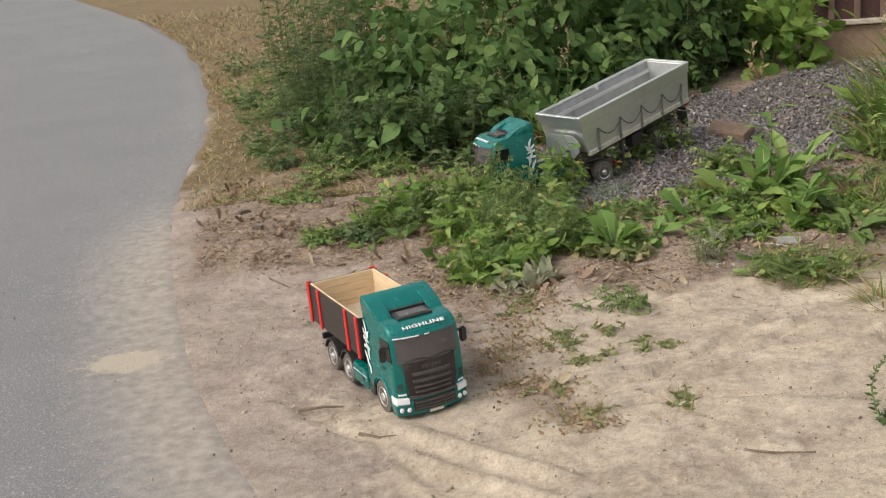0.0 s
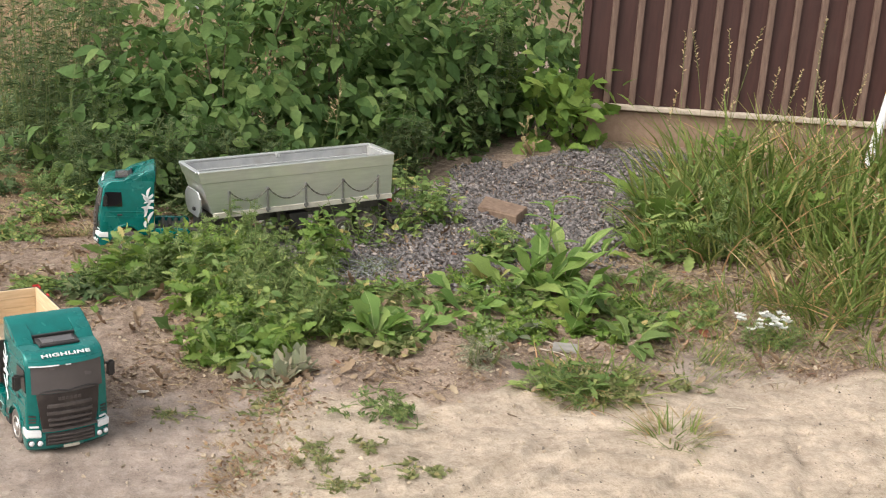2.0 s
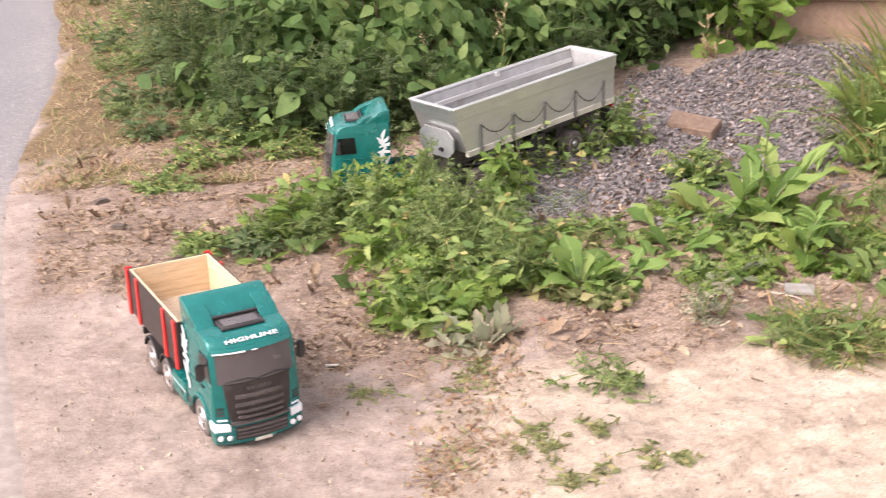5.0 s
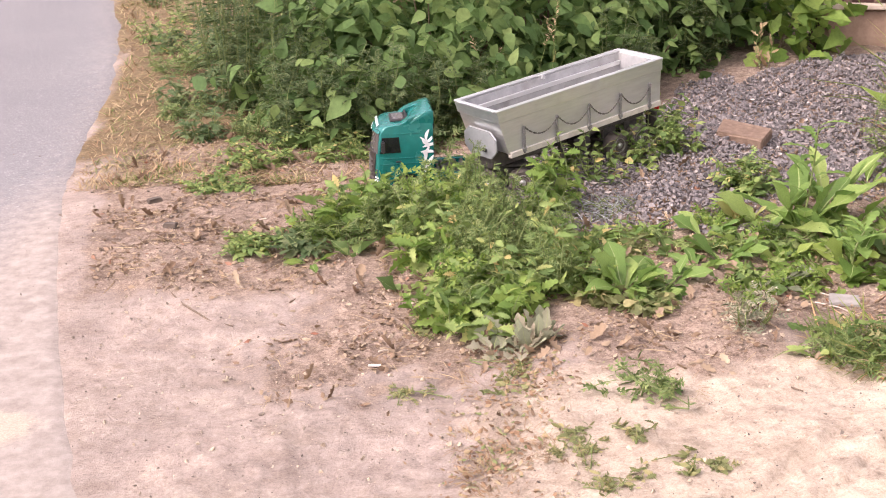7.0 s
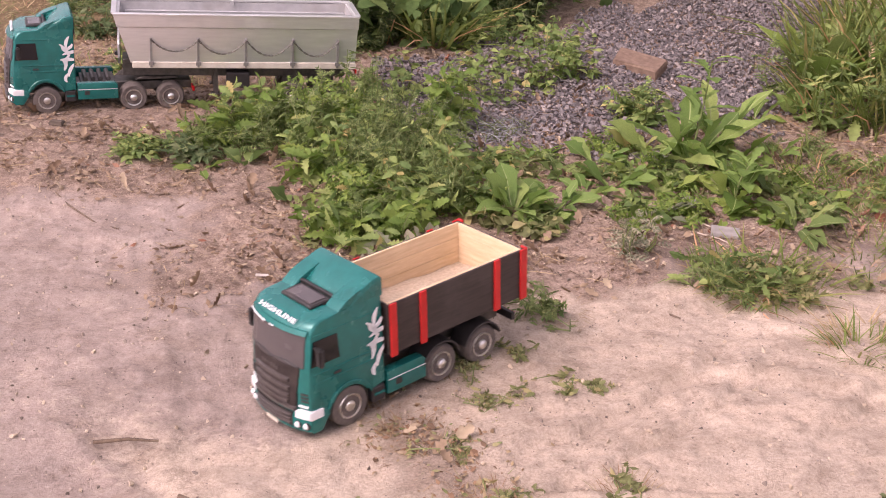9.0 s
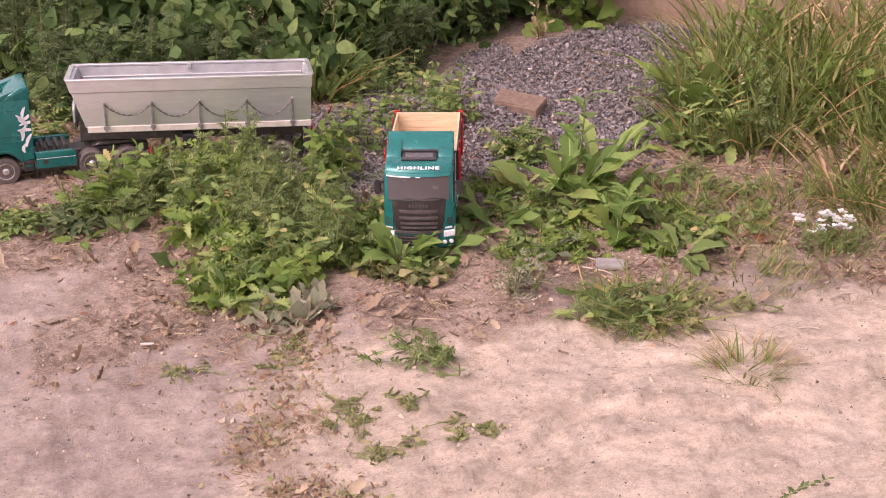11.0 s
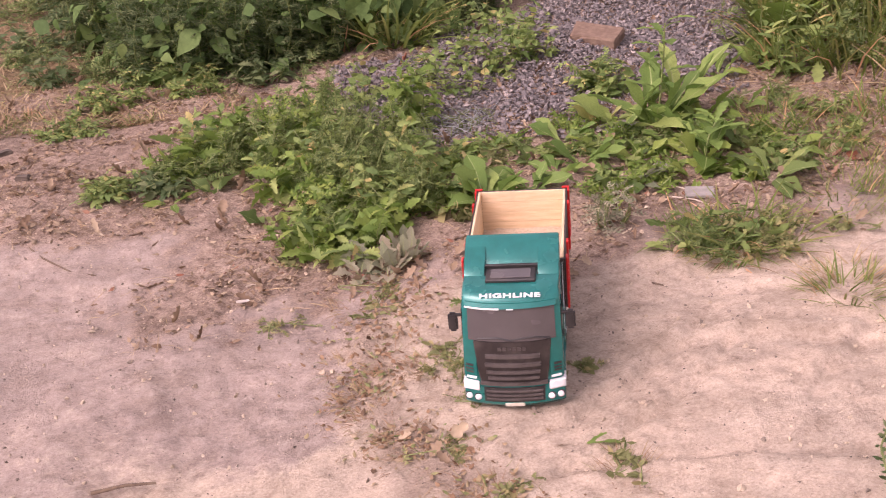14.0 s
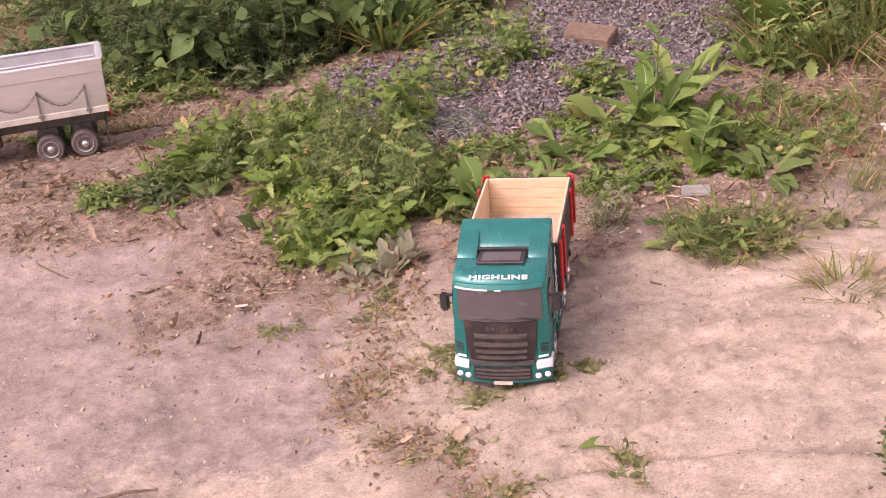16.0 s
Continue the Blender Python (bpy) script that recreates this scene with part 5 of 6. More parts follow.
for i, (x, y, h) in enumerate(((0.30, 4.30, 0.27), (0.36, 4.10, 0.21), (0.44, 4.28, 0.22), (0.30, 4.48, 0.27), (0.20, 4.20, 0.17), (0.10, 4.44, 0.22), (0.42, 4.02, 0.18), (0.24, 3.98, 0.12))):
    weed("feathery_weed", x, y, h, 0.08, 10, 24, FINE, FEATHER, (0.022, 0.05), 500 + i, "upright feathery dark green weed beside the gravel", "weed", "feathery weeds", upright=0.85, flat=0.7)
for i, (x, y) in enumerate(((0.12, 4.18), (-0.20, 4.30), (-0.08, 4.34), (0.40, 3.98), (0.05, 4.10))):
    rosette("broad_weed", x, y, 5, (0.045, 0.085), 520 + i, "weed with broad green leaves near the lane", (OVATE, DANDEL)[i % 2], (WEED, HOP)[i % 2], (0.2, 1.2), group="broad-leaved weeds", wide=0.85)
for i, (x, y, h) in enumerate(((0.14, 3.92, 0.08), (0.23, 3.86, 0.09), (0.33, 3.90, 0.11), (0.19, 3.99, 0.09))):
    weed("low_weed", x, y, h, 0.085, 10, 8, JAG, WEED if i % 2 else HOP, (0.05, 0.095), 110 + i, "low light green weed with cut leaves", "weed", "low weeds on the sand's edge", flat=0.7)
for i, (x, y) in enumerate(((0.25, 3.70), (0.33, 3.71), (0.29, 3.77), (0.37, 3.74), (0.31, 3.66))):
    rosette("silver_weed", x, y, 9, (0.04, 0.075), 120 + i, "wilted silvery weed with crumpled leaves", (JAG, CRUMPLE)[i % 2], SILVER, (0.0, 1.1), group="silvery weeds", wide=1.1)
weed("dead_plant", 0.66, 4.55, 0.05, 0.11, 34, 5, BLADE, BLUEDRY, (0.05, 0.11), 570, "bluish grey dead plant lying on the gravel", "weed", flat=0.8)
weed("tall_weed", 0.52, 4.56, 0.27, 0.045, 6, 18, JAG, HOP, (0.05, 0.095), 131, "upright light green weed with toothed leaves")
weed("tall_weed", 0.20, 4.68, 0.26, 0.06, 7, 24, FINE, FEATHER, (0.04, 0.075), 132, "upright dark feathery weed beside the trailer's way")
weed("tall_weed", 0.62, 5.0, 0.16, 0.06, 6, 9, OVATE, WEED, (0.03, 0.05), 133, "thin yellowing weed on the gravel")
for i, (x, y, h) in enumerate(((0.95, 5.35, 0.20), (0.78, 5.15, 0.14), (0.86, 5.5, 0.2), (1.05, 5.2, 0.15), (0.70, 5.5, 0.16), (0.95, 5.05, 0.17), (0.72, 4.86, 0.20), (1.03, 5.04, 0.13), (0.60, 4.72, 0.20), (0.84, 4.94, 0.13), (1.14, 4.70, 0.12), (0.45, 4.90, 0.18))):
    weed("thin_weed", x, y, h, 0.10, 9, 9, OVATE, WEED, (0.025, 0.055), 140 + i, "thin straggly weed growing through gravel", "weed", "straggly weeds on the gravel")
tuft("grass_clump", 0.62, 5.55, 90, 0.34, 0.09, 150, "upright yellow-green grass clump by the bushes", heads=3)
tuft("grass_clump", 0.45, 5.62, 60, 0.26, 0.09, 151, "upright yellow-green grass clump by the bushes", heads=2)
rosette("dandelion", 0.62, 3.97, 16, (0.080, 0.145), 160, "broad light green rosette with drooping outer leaves", BROAD, DOCK, (0.15, 2.30), group="dandelions", wide=1.15)
rosette("dandelion", 0.74, 3.99, 13, (0.055, 0.115), 161, "broad light green dandelion rosette", BROAD, DOCK, (0.15, 1.60), group="dandelions", wide=0.95)
rosette("dandelion", 0.55, 4.08, 9, (0.07, 0.135), 162, "dandelion rosette with long toothed leaves", DANDEL, DOCK, (0.35, 1.60), group="dandelions", wide=1.1)
rosette("dandelion", 0.92, 4.12, 11, (0.060, 0.125), 163, "dandelion rosette with toothed leaves", TOOTHED, DOCK, (0.25, 1.30), group="dandelions", wide=1.2)
rosette("dandelion", 1.01, 4.22, 10, (0.060, 0.117), 164, "dandelion rosette with broad leaves", BROAD, HOP, (0.15, 1.30), group="dandelions", wide=0.9)
rosette("dandelion", 1.26, 4.07, 8, (0.075, 0.130), 165, "large rosette with broad cupped leaves and a stalk", BROAD, HOP, (0.35, 1.9), group="dandelions", stalk=0.10, wide=1.3)
rosette("dandelion", 1.36, 3.88, 12, (0.060, 0.120), 166, "dandelion rosette with broad leaves", BROAD, WEED, (0.25, 1.60), group="dandelions", wide=1.0)
rosette("dandelion", 0.99, 3.95, 9, (0.065, 0.115), 167, "pale bluish green wilted rosette", TOOTHED, SILVER, (0.0, 0.5), group="dandelions", wide=1.3)
rosette("dock_plant", 1.22, 4.36, 9, (0.150, 0.245), 170, "large dock plant with long leaves and a stalk", TOOTHED, DOCK, (0.5, 2.6), stalk=0.30, wide=1.05)
rosette("dock_plant", 1.12, 4.36, 7, (0.130, 0.205), 171, "dock plant with long leaning leaves", DANDEL, DOCK, (0.3, 1.4), wide=0.95)
rosette("dock_plant", 1.33, 4.44, 7, (0.150, 0.235), 172, "dock plant with long upright leaves", LANCE, DOCK, (0.8, 2.4), wide=0.8)
rosette("dock_plant", 1.31, 4.27, 8, (0.100, 0.170), 173, "dock plant with leaning leaves", TOOTHED, HOP, (0.2, 1.0), wide=1.0)
rosette("burdock", 1.88, 4.95, 9, (0.24, 0.34), 174, "burdock with broad leaves among tall grass", HOPLEAF, HOP, (0.8, 2.2), wide=0.7)
rosette("burdock", 2.02, 5.15, 8, (0.24, 0.32), 175, "burdock with broad leaves among tall grass", HOPLEAF, WEED, (0.8, 2.2), wide=0.7)
for i, (x, y, n, sz) in enumerate(((0.83, 4.06, 9, 0.11), (0.80, 4.20, 8, 0.12), (0.52, 3.98, 8, 0.12), (0.68, 3.90, 9, 0.09), (0.88, 3.98, 8, 0.08), (1.10, 4.14, 8, 0.11), (1.20, 4.18, 7, 0.12), (1.40, 4.12, 7, 0.12), (1.50, 4.05, 6, 0.10), (1.22, 4.34, 7, 0.14), (1.06, 4.40, 7, 0.12), (1.36, 4.36, 7, 0.15), (0.92, 4.32, 9, 0.13), (1.02, 4.08, 6, 0.08), (1.18, 3.97, 7, 0.11), (1.29, 4.16, 8, 0.13), (0.60, 4.32, 7, 0.12), (0.76, 4.34, 7, 0.10), (1.50, 4.40, 6, 0.11), (1.62, 4.34, 6, 0.09), (1.56, 4.72, 7, 0.14), (1.72, 4.78, 7, 0.16))):
    rosette("plantain", x, y, n, (0.5 * sz, 0.9 * sz), 400 + i, "small broad-leaved plantain among litter", (BROAD, OVATE, DANDEL, LANCE)[i % 4], (DOCK, WEED, HOP)[i % 3], (0.1, 1.3), group="plantains", wide=(1.0, 0.7, 1.05, 1.2)[i % 4])
for i, (x, y) in enumerate(((0.95, 4.22), (1.06, 4.28), (1.16, 4.24), (1.40, 4.26), (1.52, 4.18), (1.46, 3.98), (1.60, 4.05), (1.08, 3.98), (0.84, 4.26), (0.70, 4.34), (0.56, 4.18), (1.62, 4.46), (1.74, 4.30), (1.00, 4.44), (1.20, 4.44), (1.70, 4.12), (0.90, 3.88), (0.50, 4.34))):
    weed("ground_weed", x, y, 0.055, 0.07, 9, 7, (JAG, LOBED, FINE)[i % 3], (WEED, HOP, FEATHER)[i % 3], (0.025, 0.055), 600 + i, "low ragged green weed among leaf litter", "weed", "low weeds among litter", flat=0.8)
CLUMPS = random.Random(41)
for i in range(30):
    x, y = CLUMPS.uniform(0.52, 1.62), CLUMPS.uniform(3.84, 4.36)
    weed("leafy_clump", x, y, 0.045, 0.06, 8, 8, (OVATE, BROAD, DANDEL, JAG)[i % 4], (WEED, DOCK, FEATHER, HOP, OLIVE)[i % 5], (0.022, 0.052), 700 + i, ("small clump of round green leaves among litter", "small clump of light green leaves among litter", "small clump of toothed leaves among litter", "small clump of jagged leaves among litter")[i % 4], "weed", "small clumps among litter", flat=0.8)
weed("fern_weed", 1.14, 4.72, 0.13, 0.10, 10, 9, LOBED, WEED, (0.05, 0.09), 176, "green weed at the gravel's edge")

# ---- long grass towards the fence ----
GR = [(1.85, 4.75, 0.26), (1.98, 4.62, 0.28), (1.95, 5.0, 0.34), (2.12, 4.85, 0.38), (2.10, 5.2, 0.40), (2.30, 4.72, 0.36), (2.28, 5.05, 0.42), (2.25, 5.45, 0.40), (2.48, 4.9, 0.42), (2.45, 5.3, 0.42), (2.42, 5.7, 0.36), (2.65, 5.1, 0.44), (2.68, 5.55, 0.38), (2.92, 5.3, 0.42), (2.90, 5.7, 0.34), (3.15, 5.5, 0.36), (2.66, 4.68, 0.36), (2.95, 4.85, 0.38), (3.25, 5.1, 0.4), (3.55, 5.3, 0.36), (2.30, 4.42, 0.32), (2.48, 4.56, 0.36), (2.52, 4.36, 0.34), (2.36, 4.22, 0.30), (2.70, 4.45, 0.36)]
for i, (x, y, l) in enumerate(GR):
    tuft("long_grass", x, y, 62, l * 1.08, 0.14, 200 + i, "long green grass with dry stalks near the fence", heads=2 if i % 2 else 1, group="long grass by the fence", rise=(0.9, 4.5), wide=1.1)
for i, (x, y) in enumerate(((1.95, 5.15), (2.15, 5.0), (2.35, 4.9), (2.2, 5.3), (2.55, 5.1), (2.4, 5.5), (1.80, 4.68), (2.05, 4.70), (2.5, 4.75), (2.75, 5.0), (1.78, 5.0))):
    weed("goosefoot", x, y, 0.30, 0.13, 9, 13, (DANDEL, FINE, HOPLEAF)[i % 3], (WEED, FEATHER, HOP)[i % 3], (0.05, 0.10), 420 + i, "leafy green weed among long grass", "weed", "weeds in the long grass")
for i, (x, y) in enumerate(((1.60, 4.56), (1.92, 4.46), (2.12, 4.40), (2.22, 4.50), (2.34, 4.44), (1.76, 4.50), (2.05, 4.28))):
    tuft("straw_heap", x, y, 16 if i < 2 or i == 5 else 26, 0.27, 0.09, 230 + i, "thin bent dry straw lying before long grass", STRAW, (0.02, 0.5) if i < 2 or i == 5 else (0.1, 1.6), group="bent straw", wide=1.0 if i < 2 or i == 5 else 1.7)
for i, (x, y) in enumerate(((2.08, 4.05), (2.22, 4.18), (2.05, 4.2), (2.35, 4.3), (2.2, 3.98))):
    tuft("edge_grass", x, y, 45, 0.24, 0.08, 540 + i, "leaning yellow-green grass at the sand's edge", group="edge grass", rise=(0.6, 3.0), wide=1.4)
for i, (x, y, l) in enumerate(((1.62, 4.12, 0.11), (1.85, 4.22, 0.13), (2.05, 4.1, 0.12), (1.75, 3.92, 0.10), (1.95, 3.88, 0.10), (1.55, 4.3, 0.12), (2.3, 4.15, 0.14), (1.5, 3.75, 0.08))):
    tuft("short_grass", x, y, 90, l, 0.12, 240 + i, "short thin grass on bare soil", group="short grass")
THIN = random.Random(52)
for i in range(18):
    x, y = THIN.uniform(1.42, 2.15), THIN.uniform(3.62, 4.3)
    tuft("short_grass", x, y, 60, THIN.uniform(0.05, 0.10), 0.11, 740 + i, "short thin grass on bare soil", (GRASS, RUST, GRASS)[i % 3], group="short grass")
# white blossoms
def yarrow(x, y, seed):
    rng = np.random.default_rng(seed)
    t = weed("yarrow", x, y, 0.09, 0.10, 12, 8, FINE, FEATHER, (0.03, 0.06), seed, "low yarrow with clusters of white blossom", "flower")
    P, D, N, S = [], [], [], []
    for k in range(26):
        a, q = rng.uniform(0, math.tau), 0.085 * math.sqrt(rng.uniform(0, 1))
        cx, cy, cz = q * math.cos(a), q * 0.75 * math.sin(a), rng.uniform(0.055, 0.08)
        for j in range(16):
            b = rng.uniform(0, math.tau)
            P.append((cx + 0.011 * math.cos(b) * rng.random(), cy + 0.011 * math.sin(b) * rng.random(), cz))
            D.append((math.cos(b), math.sin(b), 0.2))
            N.append((0, 0, 1))
            S.append(rng.uniform(0.006, 0.010))
    leaves("blossom", LITTER, P, D, N, S, FLOWER, t, "white flower heads", wide=2.0)


yarrow(1.79, 3.90, 260)
# tufts on the sand
weed("sand_tuft", 1.10, 3.60, 0.075, 0.15, 15, 8, TOOTHED, WEED, (0.04, 0.085), 270, "spreading green tuft with toothed leaves on the sand", "weed", lean=(0, -0.2), flat=0.8)
weed("sand_tuft", 1.04, 3.58, 0.06, 0.12, 16, 8, FINE, FEATHER, (0.03, 0.06), 276, "feathery dark green tuft on the sand", "weed", flat=0.8)
weed("sand_tuft", 1.21, 3.54, 0.06, 0.12, 14, 8, LOBED, OLIVE, (0.03, 0.06), 271, "spreading olive tuft on the sand", "weed", flat=0.8)
tuft("grass_clump", 1.08, 3.58, 130, 0.12, 0.13, 279, "spiky dark green grass on the sand", rise=(0.2, 1.2))
tuft("grass_clump", 1.18, 3.58, 110, 0.14, 0.12, 272, "thin grass growing out of a green tuft", rise=(0.2, 1.4))
tuft("dry_clump", 1.15, 3.50, 60, 0.09, 0.12, 277, "rusty dry grass before a green tuft", RUST, (0.1, 1.0))
weed("sand_tuft", 0.565, 3.43, 0.065, 0.085, 12, 10, LOBED, FEATHER, (0.022, 0.042), 273, "round bluish green tuft on the sand", "weed", flat=0.8)
weed("sand_tuft", 0.88, 3.72, 0.11, 0.055, 10, 10, FINE, SILVER, (0.03, 0.055), 278, "pale bluish upright tuft on the sand", "weed", flat=0.8)
tuft("dry_clump", 1.23, 3.235, 130, 0.10, 0.06, 274, "half dry grass clump on the sand", GRASS, (0.3, 2.0))
tuft("dry_clump", 1.26, 3.27, 90, 0.095, 0.07, 275, "straw-dry grass clump on the sand", STRAW, (0.2, 1.8))
for i, (x, y, h, r) in enumerate(((0.355, 3.20, 0.03, 0.045), (0.545, 3.10, 0.04, 0.06), (0.44, 3.07, 0.025, 0.05), (0.385, 3.06, 0.02, 0.04), (1.385, 3.565, 0.06, 0.05), (0.49, 3.235, 0.025, 0.02), (0.03, 3.52, 0.025, 0.035), (0.27, 3.50, 0.03, 0.05), (0.37, 3.25, 0.02, 0.035), (0.33, 2.92, 0.03, 0.04), (0.59, 2.77, 0.022, 0.025), (0.62, 3.10, 0.02, 0.03), (0.30, 3.60, 0.03, 0.05), (0.09, 3.86, 0.03, 0.05), (0.37, 2.75, 0.03, 0.04))):
    weed("seedling", x, y, h * 0.7, r, 8, 6, (LOBED, SCRAP, JAG)[i % 3], OLIVE, (0.012, 0.028), 280 + i, "small green seedling on pale sand", "weed", "seedlings on the sand", flat=0.8)
for i, (x, y, n) in enumerate(((0.25, 3.44, 90), (0.17, 3.29, 90), (0.26, 3.28, 60), (0.19, 3.16, 130), (0.20, 3.07, 130), (0.24, 2.98, 150), (0.30, 2.90, 150), (0.25, 2.91, 90), (0.34, 2.80, 130), (0.36, 2.75, 110), (0.59, 2.76, 90), (0.34, 3.22, 110), (0.30, 3.62, 90), (0.22, 3.55, 70), (1.30, 3.26, 90), (1.20, 3.42, 60), (0.62, 3.44, 60))):
    tuft("dry_moss_grass", x, y, int(n * 1.3), 0.044, 0.055, 300 + i, "low rusty dry grass on the sand", RUST, (0.1, 1.1), group="rusty dry grass", wide=1.5)
weed("sprig", 0.98, 2.545, 0.20, 0.010, 3, 60, SCRAP, MUG, (0.009, 0.022), 320, "lone leaning sprig with small tight leaves", "weed", lean=(0.45, 0.28), flat=0.9)
# lane side
for i, (x, y, h, r) in enumerate(((-0.36, 4.46, 0.035, 0.07), (-0.22, 4.40, 0.05, 0.09), (-0.16, 4.50, 0.07, 0.09), (-0.42, 5.25, 0.09, 0.12), (-0.60, 5.62, 0.14, 0.14), (-0.45, 5.55, 0.16, 0.14), (-0.25, 5.45, 0.14, 0.14), (-0.78, 6.15, 0.12, 0.14), (-0.86, 6.80, 0.16, 0.16), (-1.08, 7.65, 0.16, 0.18), (-0.72, 7.25, 0.2, 0.18), (-0.95, 8.2, 0.18, 0.2), (-0.12, 5.28, 0.10, 0.12), (0.12, 5.36, 0.10, 0.12), (0.3, 5.5, 0.12, 0.12), (-0.52, 4.95, 0.04, 0.10), (-1.3, 9.0, 0.18, 0.25), (-0.72, 5.95, 0.10, 0.13), (-0.80, 7.0, 0.14, 0.16), (-0.98, 7.3, 0.12, 0.15), (-0.62, 7.6, 0.18, 0.2), (-0.6, 8.6, 0.25, 0.25), (-0.35, 7.6, 0.4, 0.25))):
    weed("verge_weed", x, y, h, r, 15, 9, (LOBED, JAG, FINE)[i % 3], (WEED, MUG, FEATHER)[i % 3], (0.035, 0.075), 330 + i, "green weed on the lane's dry verge", "weed", "weeds on the verge")


def verge_grass():
    rng = np.random.default_rng(77)
    n = 22000
    y = 5.0 + 9 * rng.random(n) ** 1.7
    x = road_x(y) + 0.05 + rng.random(n) ** 1.2 * (1.0 + 0.25 * (y - 5))
    ok = (x < 0.2 + 0.35 * np.maximum(0, y - 7))
    x, y = x[ok], y[ok]
    n = len(x)
    P = np.stack([x, y, gz(x, y) - 0.006], -1)
    b = rng.uniform(0, math.tau, n)
    D = np.stack([np.cos(b), np.sin(b), rng.uniform(0.1, 1.2, n)], -1)
    N = np.stack([-np.cos(b) * 0.3, -np.sin(b) * 0.3, np.ones(n)], -1)
    S = rng.uniform(0.018, 0.06, n) * (1 + 0.16 * np.maximum(0, y - 5.5))
    pale = rng.random(n) < 0.5
    tagged(leaves("verge_grass", BLADE, P[pale], D[pale], N[pale], S[pale], STRAW, None, wide=3.0), "dry yellow grass along the lane", "grass", kind="stuff")
    tagged(leaves("verge_rusty_grass", BLADE, P[~pale], D[~pale], N[~pale], S[~pale], RUST, None, wide=3.0), "rusty dry grass along the lane", "grass", kind="stuff")
    patch = np.sin(x * 9 + 2.2 * np.sin(y * 4.1)) * np.sin(y * 6.3 + 1.7 * np.sin(x * 5.0))
    k = rng.random(n) < np.clip(0.05 + 0.9 * patch, 0.02, 0.75)
    tagged(leaves("verge_green", BLADE, P[k] + (0.01, 0, 0), D[k], N[k], S[k], GRASS, None, wide=2.2), "thin green grass in the verge", "grass", kind="stuff")


verge_grass()


# ---- gravel, pebbles, litter ----
def surface_z(x, y):
    return np.maximum(gz(x, y) - 0.004, ground_height(x, y))


def rocks(name, P, S, material, flat, seed, label, category, smoothish=False):
    """Many small angular stones in one mesh."""
    rng = np.random.default_rng(seed)
    base = np.array([(1, 0, 0), (-1, 0, 0), (0, 1, 0), (0, -1, 0), (0, 0, 1), (0, 0, -1), (0.6, 0.6, 0.6), (-0.6, 0.6, -0.6), (0.6, -0.6, -0.6), (-0.6, -0.6, 0.6)])
    bm = bmesh.new()
    for v in base:
        bm.verts.new(v)
    hull = bmesh.ops.convex_hull(bm, input=bm.verts)
    bm.verts.index_update()
    tri = [tuple(v.index for v in f.verts) for f in bm.faces]
    bm.free()
    n, k = len(P), len(base)
    V = base[None] * rng.uniform(0.6, 1.15, (n, k, 1)) * np.stack([rng.uniform(0.7, 1.2, n), rng.uniform(0.5, 0.9, n), flat * rng.uniform(0.6, 1.2, n)], -1)[:, None]
    q = rng.normal(0, 1, (n, 4)) * (1, 0.35, 0.35, 1)
    q /= np.linalg.norm(q, axis=1)[:, None]
    w, x, y, z = q.T
    R = np.stack([np.stack([1 - 2 * (y * y + z * z), 2 * (x * y - z * w), 2 * (x * z + y * w)], -1), np.stack([2 * (x * y + z * w), 1 - 2 * (x * x + z * z), 2 * (y * z - x * w)], -1), np.stack([2 * (x * z - y * w), 2 * (y * z + x * w), 1 - 2 * (x * x + y * y)], -1)], 1)
    V = np.einsum("nij,nkj->nki", R, V) * S[:, None, None] + P[:, None]
    me = bpy.data.meshes.new(name)
    me.from_pydata(V.reshape(-1, 3), [], [tuple(i * k + j for j in f) for i in range(n) for f in tri])
    o = part(name, me, material)
    return tagged(o, label, category, kind="stuff")


def island_tint(material, stops):
    """Each stone its own tint."""
    nt = material.node_tree
    b = nt.nodes["Principled BSDF"]
    link = b.inputs["Base Color"].links[0]
    src = link.from_socket
    geo = nt.nodes.new("ShaderNodeNewGeometry")
    tint = ramp(nt, geo.outputs["Random Per Island"], stops)
    mul = nt.nodes.new("ShaderNodeMix")
    mul.data_type, mul.blend_type = "RGBA", "MULTIPLY"
    mul.inputs[0].default_value = 1.0
    nt.links.new(src, mul.inputs[6])
    nt.links.new(tint, mul.inputs[7])
    nt.links.new(mul.outputs[2], b.inputs["Base Color"])


island_tint(SLATE, [(0.0, (0.45, 0.45, 0.47)), (0.5, (0.95, 0.93, 0.96)), (0.88, (1.3, 1.25, 1.25)), (1.0, (2.0, 1.9, 1.8))])
island_tint(PEBBLE, [(0.0, (0.45, 0.43, 0.41)), (0.6, (0.8, 0.8, 0.8)), (0.97, (1.0, 0.98, 0.96)), (1.0, (1.6, 1.56, 1.5))])


